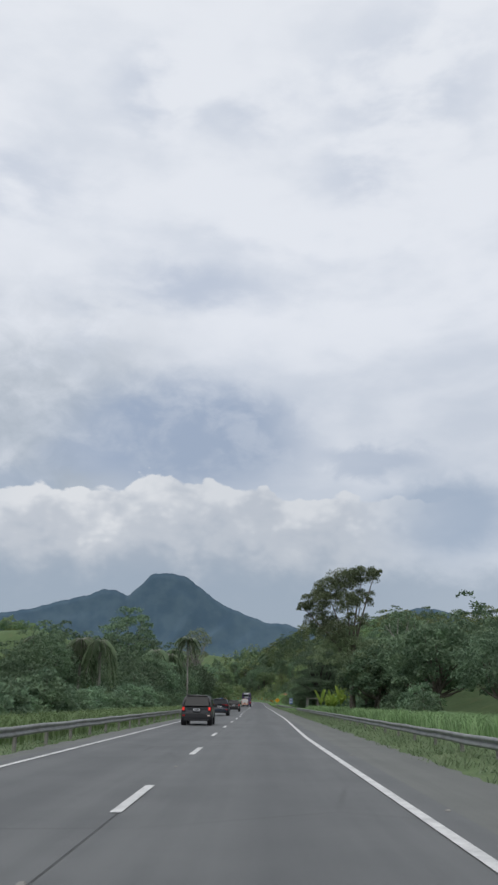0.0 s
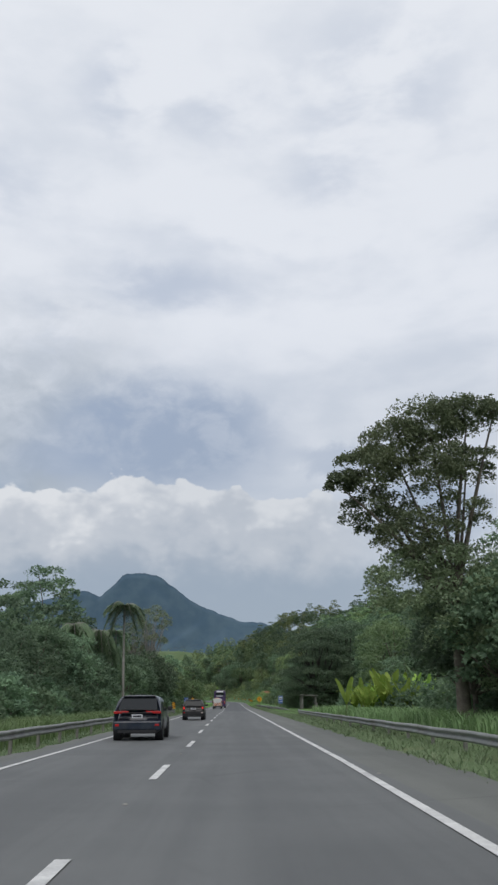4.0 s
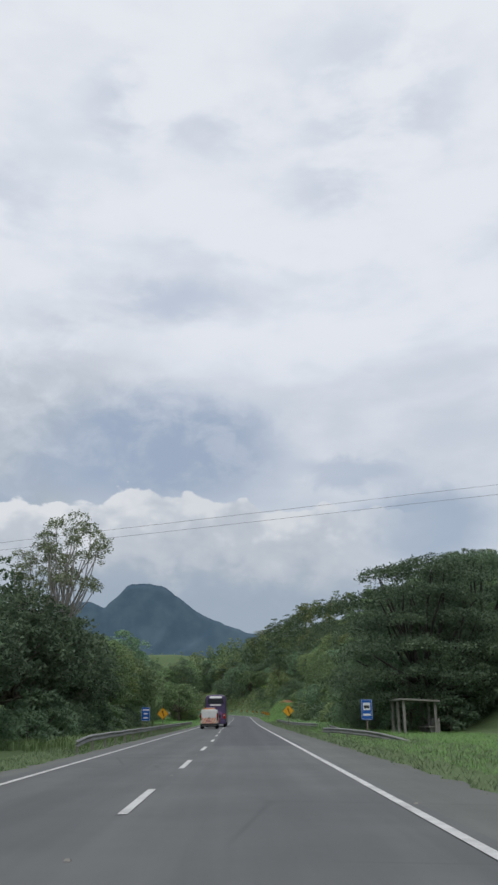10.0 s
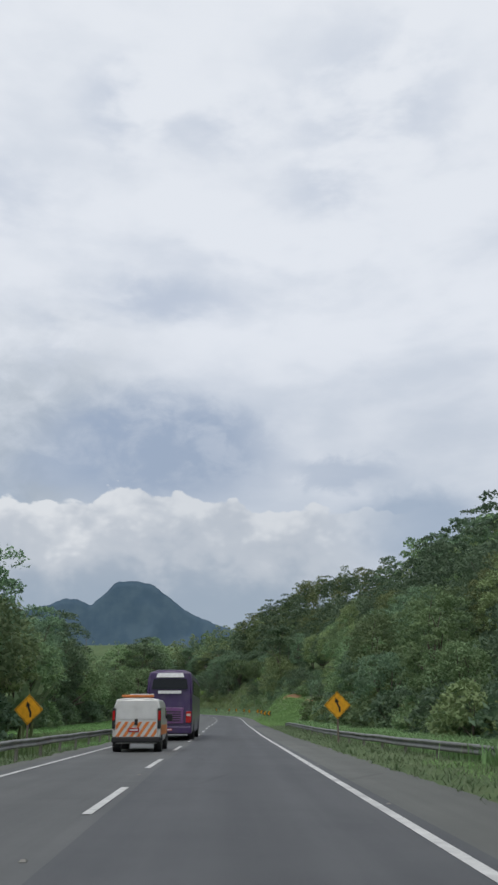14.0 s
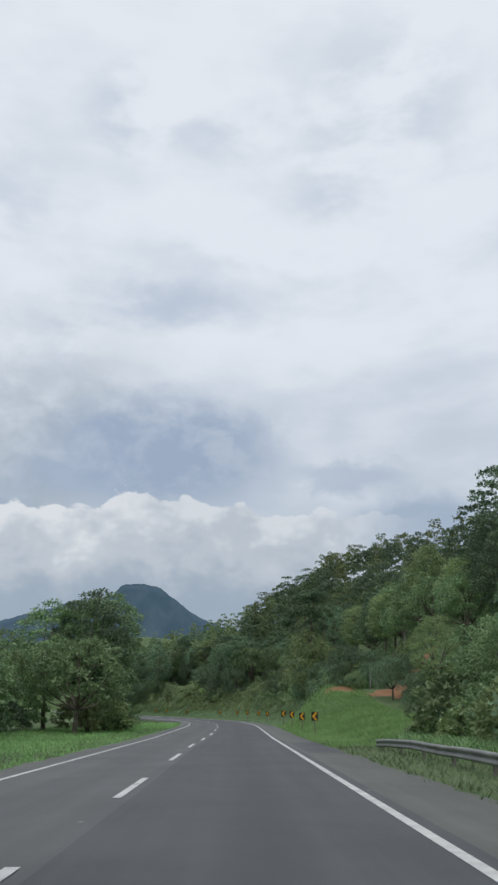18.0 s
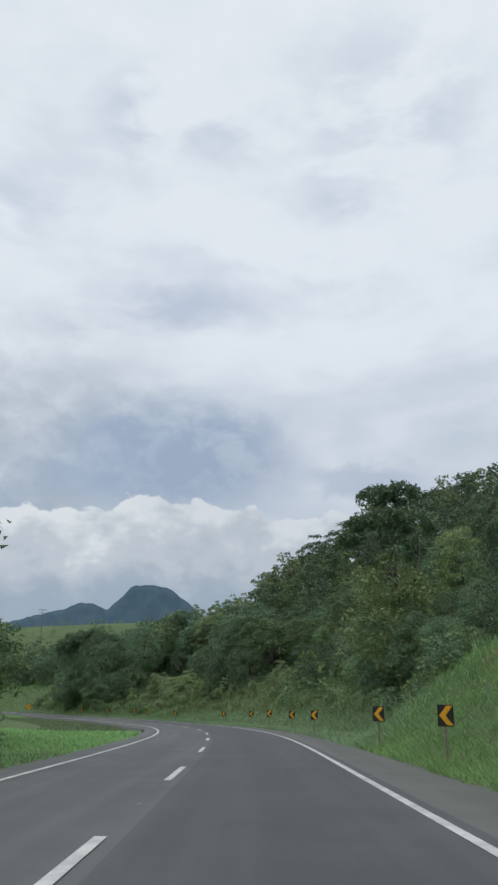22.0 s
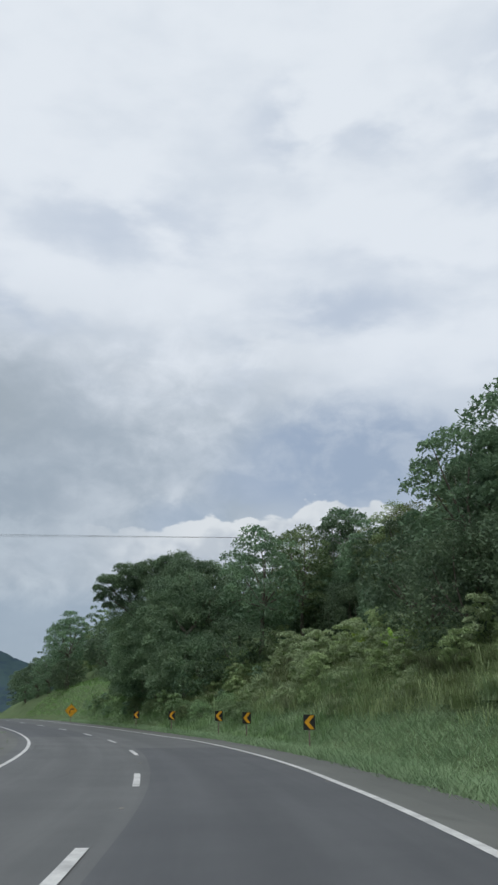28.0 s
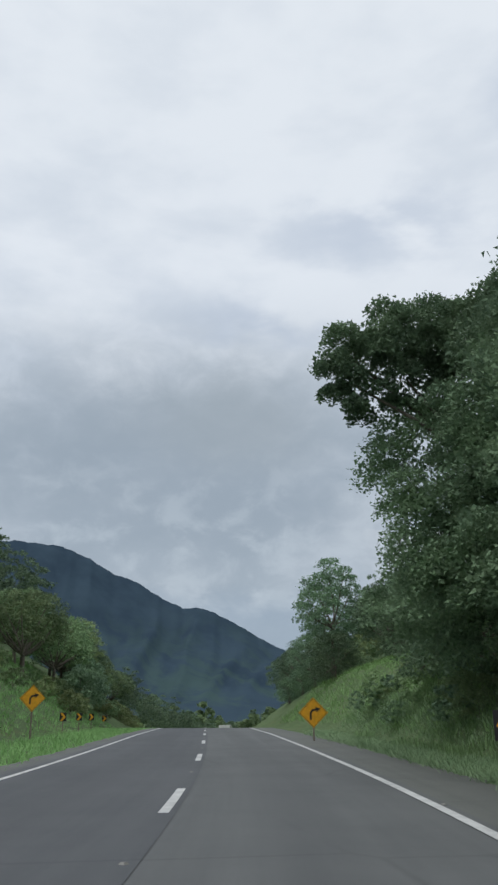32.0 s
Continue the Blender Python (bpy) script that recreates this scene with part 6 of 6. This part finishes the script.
def suv(m, mat, label, W, H, L, slope, lit, belt, boxy):
    """A five-door SUV seen mostly from behind: shell, glazing, lamps, bumper, plate and wheels."""
    ob = thing("car", m, label, "car", "vehicles on the road")
    w = W / 2

    def half(y, k=1.0, rear=0.0, zt=H, zb=belt):
        f = (zt - zb)
        hi = [(w * 0.90 * k, zb + f * 0.60), (w * (0.80 if boxy else 0.78) * k, zb + f * 0.88), (w * 0.55 * k, zt), (0, zt + 0.012)]
        lo = [(0, 0.27), (w * 0.8 * k, 0.26), (w * 0.95 * k, 0.36), (w * 1.0 * k, 0.62), (w * 0.985 * k, zb)]
        yo = [0.1, 0.08, 0.02, 0.0, 0.05 + 0.05 * slope] + [0.06 + slope * q for q in (0.55, 0.85, 0.97, 1.0)]
        return [(x, y + rear * o, z) for (x, z), o in zip(lo + hi, yo)]

    part("body", loft([half(0.0, 0.97, 1.0), half(0.5 + slope * 0.6), half(L * 0.42), half(L * 0.56, 1, 0, H - 0.02), half(L * 0.70, 0.99, 0, belt + 0.1, belt), half(L * 0.74, 0.98, 0, belt + 0.05, belt - 0.03), half(L * 0.93, 0.93, 0, belt - 0.06, belt - 0.16), half(L, 0.85, 0, belt - 0.2, belt - 0.28)]), mat, ob)
    f = H - belt
    y0, y1 = 0.05 + 0.05 * slope + 0.02 + slope * 0.08, 0.06 + slope * 0.83
    part("rear_window", panel([(-w * 0.8, y0 - 0.05, belt + f * 0.10), (w * 0.8, y0 - 0.05, belt + f * 0.10), (w * 0.70, y1 - 0.05, belt + f * 0.84), (-w * 0.70, y1 - 0.05, belt + f * 0.84)]), GLASS, ob, "dark tinted rear window")
    part("spoiler", box(bmesh.new(), -w * 0.66, w * 0.66, y1 - 0.1, y1 + 0.25, H - 0.06, H - 0.012, 0.018), mat, ob)
    part("wiper", cyl(bmesh.new(), (0.05, y0 - 0.03, belt + f * 0.14), (-w * 0.55, y0 - 0.02, belt + f * 0.2), 0.012, 0.008, 6), TRIM, ob)
    for sg in (-1, 1):
        for ya, yb, ta, tb in ((0.45 + slope * 0.6, L * 0.30, 0.5 + slope * 0.75, L * 0.30), (L * 0.315, L * 0.46, L * 0.315, L * 0.46), (L * 0.475, L * 0.63, L * 0.475, L * 0.55)):
            pts = [(sg * (w * 0.985 + 0.004), ya, belt + 0.04), (sg * (w * 0.985 + 0.004), yb, belt + 0.04), (sg * (w * 0.9 + 0.006), tb, belt + f * 0.6), (sg * (w * 0.9 + 0.006), ta, belt + f * 0.6)]
            part("side_window", panel(pts if sg > 0 else pts[::-1], 0.006), GLASS, ob, "tinted side window")
        part("side_mirror", box(bmesh.new(), min(sg * w, sg * (w + 0.2)), max(sg * w, sg * (w + 0.2)), L * 0.62, L * 0.66, belt + 0.02, belt + 0.18, 0.03), TRIM, ob)
        if boxy:
            lamp = part("tail_lamp", box(bmesh.new(), min(sg * w * 0.74, sg * w * 0.94), max(sg * w * 0.74, sg * w * 0.94), -0.025, 0.1, belt - 0.2, belt + 0.02, 0.02), TRIM, ob, "square tail lamp")
            part("lens", box(bmesh.new(), min(sg * w * 0.77, sg * w * 0.91), max(sg * w * 0.77, sg * w * 0.91), -0.035, -0.02, belt - 0.175, belt - 0.005, 0.008), LAMP_ON if lit else LAMP_OFF, lamp, "glowing red lens")
            part("roof_rail", cyl(bmesh.new(), (sg * w * 0.76, 0.55, H + 0.03), (sg * w * 0.76, L * 0.52, H + 0.03), 0.022, 0.022, 8), TRIM, ob)
        else:
            part("tail_lamp", box(bmesh.new(), min(sg * w * 0.35, sg * w * 0.96), max(sg * w * 0.35, sg * w * 0.96), -0.012, 0.12, belt - 0.06, belt + 0.03, 0.015), LAMP_OFF, ob, "slim dark red tail lamp")
        part("reflector", box(bmesh.new(), min(sg * w * 0.72, sg * w * 0.88), max(sg * w * 0.72, sg * w * 0.88), -0.075, -0.05, 0.5, 0.58, 0.008), CLEAR if (boxy and sg > 0) else LAMP_OFF, ob)
        for wy in (0.78, L - 0.86):
            wheel(ob, sg * (w - 0.01), wy, 0.345, 0.23)
            bm = cyl(bmesh.new(), (sg * (w - 0.28), wy, 0.36), (sg * (w + 0.004), wy, 0.36), 0.42, 0.42, 28)
            part("wheel_arch", bm, TRIM, ob)
    part("bumper", box(bmesh.new(), -w * 0.97, w * 0.97, -0.06, 0.3, 0.36, 0.68, 0.05), TRIM if boxy else mat, ob, "lower rear bumper")
    part("skirt", box(bmesh.new(), -w * 0.8, w * 0.8, -0.04, 0.25, 0.24, 0.4, 0.04), TRIM, ob)
    part("trim_strip", box(bmesh.new(), -w * 0.62, w * 0.62, -0.02, 0.05, belt - 0.055, belt - 0.015, 0.008), TRIM, ob)
    pl = part("number_plate", box(bmesh.new(), -0.2, 0.2, -0.032, -0.005, belt - 0.22, belt - 0.09, 0.006), PLATE, ob, "pale number plate")
    part("writing", box(bmesh.new(), -0.15, 0.15, -0.036, -0.031, belt - 0.185, belt - 0.125), TRIM, pl, "dark bar of plate writing")
    part("exhaust", cyl(bmesh.new(), (-w * 0.5, -0.03, 0.28), (-w * 0.5, 0.3, 0.28), 0.035, 0.035, 10), ALLOY, ob)
    return ob


def lane_pose(s, d):
    p = on_road(s, d, 0.012)
    return pose(float(p[0]), float(p[1]), float(p[2]), 0, 0, math.degrees(float(np.interp(s, STEP, HEAD))))


LANE = (DASH + LEFT) / 2
suv(lane_pose(51.0, LANE), P_BLACK, "black boxy SUV with lit square tail lamps", 1.8, 1.67, 4.23, 0.36, True, 1.0, True)
suv(lane_pose(87.2, LANE - 0.26), P_NAVY, "dark blue SUV with a sloping tailgate", 1.83, 1.6, 4.2, 0.75, False, 1.0, False)
suv(lane_pose(123.0, LANE + 0.18), P_BLACK, "dark hatchback with glowing red tail lamps", 1.72, 1.52, 4.0, 0.5, True, 0.98, True)


def van(m, label):
    """A white service van with orange diagonal stripes and a roof light bar."""
    ob = thing("van", m, label, "van", "vehicles on the road")
    w, H, L = 0.94, 2.0, 4.6

    def half(y, k=1.0, rear=0.0, zt=H, zb=1.12):
        f = zt - zb
        lo = [(0, 0.3), (w * 0.8 * k, 0.29), (w * 0.95 * k, 0.4), (w * k, 0.68), (w * 0.995 * k, zb)]
        hi = [(w * 0.955 * k, zb + f * 0.62), (w * 0.88 * k, zb + f * 0.92), (w * 0.5 * k, zt), (0, zt + 0.012)]
        yo = [0.08, 0.06, 0.0, 0.0, 0.01, 0.05, 0.1, 0.14, 0.15]
        return [(x, y + rear * o, z) for (x, z), o in zip(lo + hi, yo)]

    part("body", loft([half(0, 0.985, 1), half(0.4), half(2.4), half(3.2, 1, 0, H - 0.05), half(3.9, 0.98, 0, 1.3, 1.1), half(4.35, 0.95, 0, 1.1, 0.95), half(L, 0.85, 0, 0.85, 0.75)]), P_WHITE, ob)
    for sg in (-1, 1):
        x0, x1 = (0.008, w * 0.86) if sg > 0 else (-w * 0.86, -0.008)
        door = part("rear_door", panel([(x0, 0.0, 0.52), (x1, 0.0, 0.52), (x1 * (0.97 if sg > 0 else 1), 0.045, 1.72), (x0 * (1 if sg > 0 else 0.97), 0.045, 1.72)], 0.016), P_WHITE, ob, "white rear door")
        part("door_window_blank", panel([(x0 + 0.08, -0.002, 1.2), (x1 - 0.08, -0.002, 1.2), (x1 - 0.12, 0.025, 1.62), (x0 + 0.12, 0.025, 1.62)], 0.008), P_WHITE, door, "blanked window panel")
        bm = bmesh.new()
        n = 0
        for k in range(-1, 5):
            # diagonal bands, mirrored about the middle, clipped to the door's lower half
            a, b, z0, z1 = 0.02 + 0.27 * k, 0.15 + 0.27 * k, 0.56, 1.1
            pts = []
            for q in ((a, z0), (b, z0), (b + 0.36, z1), (a + 0.36, z1)):
                pts.append(q)

            def clip(poly, lim, keep_less):
                out = []
                for i in range(len(poly)):
                    p, r = poly[i], poly[(i + 1) % len(poly)]
                    ip, ir = (p[0] <= lim) == keep_less or p[0] == lim, (r[0] <= lim) == keep_less or r[0] == lim
                    if ip:
                        out.append(p)
                    if ip != ir:
                        t = (lim - p[0]) / (r[0] - p[0])
                        out.append((lim, p[1] + t * (r[1] - p[1])))
                return out

            poly = clip(clip(pts, w * 0.84, True), 0.02, False)
            if len(poly) < 3:
                continue
            n += 1
            part("stripe", panel([(x if sg > 0 else x - w * 0.86, -0.019, z) for x, z in poly], 0.004), ORANGE, ob, "orange diagonal stripe")
        bm.free()
        lamp = part("tail_lamp", box(bmesh.new(), min(sg * w * 0.87, sg * w * 1.0), max(sg * w * 0.87, sg * w * 1.0), -0.03, 0.12, 0.85, 1.6, 0.025), TRIM, ob, "tall tail lamp")
        part("lens", box(bmesh.new(), min(sg * w * 0.885, sg * w * 0.99), max(sg * w * 0.885, sg * w * 0.99), -0.04, -0.02, 1.15, 1.5, 0.01), LAMP_OFF, lamp, "red lens")
        part("side_stripe", panel([(sg * (w + 0.006), 0.3 if sg > 0 else 3.3, 0.62), (sg * (w + 0.006), 3.3 if sg > 0 else 0.3, 0.62), (sg * (w + 0.004), 3.3 if sg > 0 else 0.3, 0.98), (sg * (w + 0.004), 0.3 if sg > 0 else 3.3, 0.98)], 0.005), ORANGE, ob, "orange band along the side")
        part("side_mirror", box(bmesh.new(), min(sg * w, sg * (w + 0.24)), max(sg * w, sg * (w + 0.24)), 3.3, 3.38, 1.1, 1.4, 0.03), TRIM, ob)
        part("side_window", panel([(sg * (w + 0.002), 2.6, 1.2), (sg * (w + 0.002), 3.4, 1.2), (sg * (w * 0.955 + 0.004), 3.1, 1.62), (sg * (w * 0.955 + 0.004), 2.6, 1.62)][:: 1 if sg > 0 else -1], 0.005), GLASS, ob)
        for wy in (0.85, 3.75):
            wheel(ob, sg * (w - 0.01), wy, 0.32, 0.22)
            part("wheel_arch", cyl(bmesh.new(), (sg * (w - 0.28), wy, 0.34), (sg * (w + 0.003), wy, 0.34), 0.39, 0.39, 28), TRIM, ob)
    part("bumper", box(bmesh.new(), -w * 0.99, w * 0.99, -0.09, 0.25, 0.34, 0.55, 0.05), TRIM, ob, "dark grey rear bumper")
    part("handle", box(bmesh.new(), -0.07, 0.05, -0.05, -0.01, 0.98, 1.2, 0.015), TRIM, ob)
    pl = part("number_plate", box(bmesh.new(), -0.3, 0.12, -0.04, -0.02, 0.72, 0.88, 0.006), PLATE_RED, ob, "red number plate")
    part("writing", box(bmesh.new(), -0.25, 0.07, -0.045, -0.039, 0.77, 0.83), PLATE, pl, "pale bar of plate writing")
    bar = part("light_bar", box(bmesh.new(), -0.62, 0.62, 0.12, 0.4, 2.0, 2.1, 0.03), ORANGE, ob, "orange roof light bar")
    part("light_bar_top", box(bmesh.new(), -0.3, 0.62, 0.14, 0.38, 2.095, 2.135, 0.012), P_WHITE, bar)
    return ob


van(lane_pose(236.0, LANE), "white service van with orange diagonal stripes and roof light bar")


def bus(m, label):
    """A tall purple coach seen from behind."""
    ob = thing("bus", m, label, "bus", "vehicles on the road")
    w, H, L = 1.3, 3.8, 13.0

    def half(y, k=1.0, rear=0.0):
        prof = [(0, 0.35), (w * 0.9, 0.35), (w * 0.98, 0.5), (w, 1.2), (w, 2.4), (w * 0.98, 3.3), (w * 0.9, 3.65), (w * 0.6, H), (0, H + 0.02)]
        yo = [0.1, 0.1, 0.04, 0.0, 0.03, 0.12, 0.2, 0.3, 0.32]
        return [(x * k, y + rear * o, z) for (x, z), o in zip(prof, yo)]

    part("body", loft([half(0, 0.985, 1), half(0.6), half(6.5), half(L - 0.6), half(L, 0.96, -0.6)]), P_PURPLE, ob)
    part("rear_window", panel([(-w * 0.78, 0.045, 2.75), (w * 0.78, 0.045, 2.75), (w * 0.72, 0.115, 3.3), (-w * 0.72, 0.115, 3.3)], 0.012), GLASS, ob, "dark rear window")
    part("name_panel", panel([(-w * 0.5, 0.01, 2.5), (w * 0.5, 0.01, 2.5), (w * 0.5, 0.025, 2.66), (-w * 0.5, 0.025, 2.66)], 0.012), WHITE, ob, "white bar of writing")
    part("top_panel", panel([(-w * 0.6, 0.115, 3.38), (w * 0.6, 0.115, 3.38), (w * 0.55, 0.2, 3.62), (-w * 0.55, 0.2, 3.62)], 0.012), WHITE, ob, "white upper panel")
    part("engine_hatch", box(bmesh.new(), -w * 0.62, w * 0.62, -0.02, 0.1, 0.9, 1.75, 0.03), P_VIOLET, ob, "violet engine hatch")
    for k in range(5):
        part("louvre", box(bmesh.new(), -w * 0.5, w * 0.5, -0.035, -0.015, 1.02 + 0.12 * k, 1.07 + 0.12 * k, 0.006), TRIM, ob)
    for sg in (-1, 1):
        lamp = part("tail_lamp", box(bmesh.new(), min(sg * w * 0.72, sg * w * 0.95), max(sg * w * 0.72, sg * w * 0.95), -0.03, 0.1, 0.95, 1.55, 0.02), LAMP_OFF, ob, "red tail lamp cluster")
        part("reflector", box(bmesh.new(), min(sg * w * 0.75, sg * w * 0.92), max(sg * w * 0.75, sg * w * 0.92), -0.04, -0.025, 1.3, 1.42, 0.008), CLEAR, lamp)
        for k in range(6):
            ya, yb = 0.8 + 1.95 * k, 2.6 + 1.95 * k
            part("side_window", panel([(sg * (w + 0.002), ya, 2.45), (sg * (w + 0.002), yb, 2.45), (sg * (w * 0.983 + 0.004), yb, 3.25), (sg * (w * 0.983 + 0.004), ya, 3.25)][:: 1 if sg > 0 else -1], 0.006), GLASS, ob)
        for wy in (2.6, 9.9):
            wheel(ob, sg * (w - 0.01), wy, 0.5, 0.3)
            part("wheel_arch", cyl(bmesh.new(), (sg * (w - 0.35), wy, 0.52), (sg * (w + 0.003), wy, 0.52), 0.6, 0.6, 28), TRIM, ob)
    part("bumper", box(bmesh.new(), -w * 0.97, w * 0.97, -0.07, 0.3, 0.38, 0.75, 0.05), P_PURPLE, ob)
    pl = part("number_plate", box(bmesh.new(), -0.2, 0.2, -0.09, -0.07, 0.52, 0.65, 0.005), PLATE_RED, ob, "red number plate")
    part("writing", box(bmesh.new(), -0.15, 0.15, -0.095, -0.089, 0.56, 0.61), PLATE, pl)
    return ob


bus(lane_pose(251.0, LANE + 0.25), "tall purple coach with a white name panel")


def box_truck(m, label):
    ob = thing("truck", m, label, "truck", "vehicles on the road")
    part("cargo_box", box(bmesh.new(), -1.15, 1.15, 0.0, 5.2, 0.95, 3.1, 0.05), P_WHITE, ob, "white cargo box")
    part("cab", box(bmesh.new(), -1.05, 1.05, 5.35, 7.0, 0.6, 2.5, 0.15), P_WHITE, ob)
    part("chassis", box(bmesh.new(), -0.45, 0.45, 0.1, 6.8, 0.55, 0.9, 0.02), TRIM, ob)
    part("bumper", box(bmesh.new(), -1.1, 1.1, 0.0, 0.12, 0.5, 0.68, 0.02), TRIM, ob)
    for sg in (-1, 1):
        part("tail_lamp", box(bmesh.new(), min(sg * 0.8, sg * 1.05), max(sg * 0.8, sg * 1.05), -0.03, 0.0, 0.53, 0.65, 0.008), LAMP_OFF, ob)
        for wy in (1.3, 5.9):
            wheel(ob, sg * 1.05, wy, 0.42, 0.28)
    return ob


box_truck(lane_pose(640.0, 0.6), "white box truck far along the road")

# ---------------------------------------------------------------- road studs
bm = bmesh.new()
bmesh.ops.create_cone(bm, cap_ends=True, segments=4, radius1=0.055, radius2=0.03, depth=0.02, matrix=Matrix.Rotation(radians(45), 4, "Z"))
stud = bpy.data.meshes.new("road_stud")
bm.to_mesh(stud)
bm.free()
stud.materials.append(CONCRETE)
for k in range(-2, 54):
    for s0, d in ((dash_start(k) + 8.0, lane_line(dash_start(k) + 8.0)), (dash_start(k) + 1.0, RIGHT + 0.22)):
        so = new("road_stud", stud)
        so.parent = road
        so.location = on_road(s0, d, 0.014)
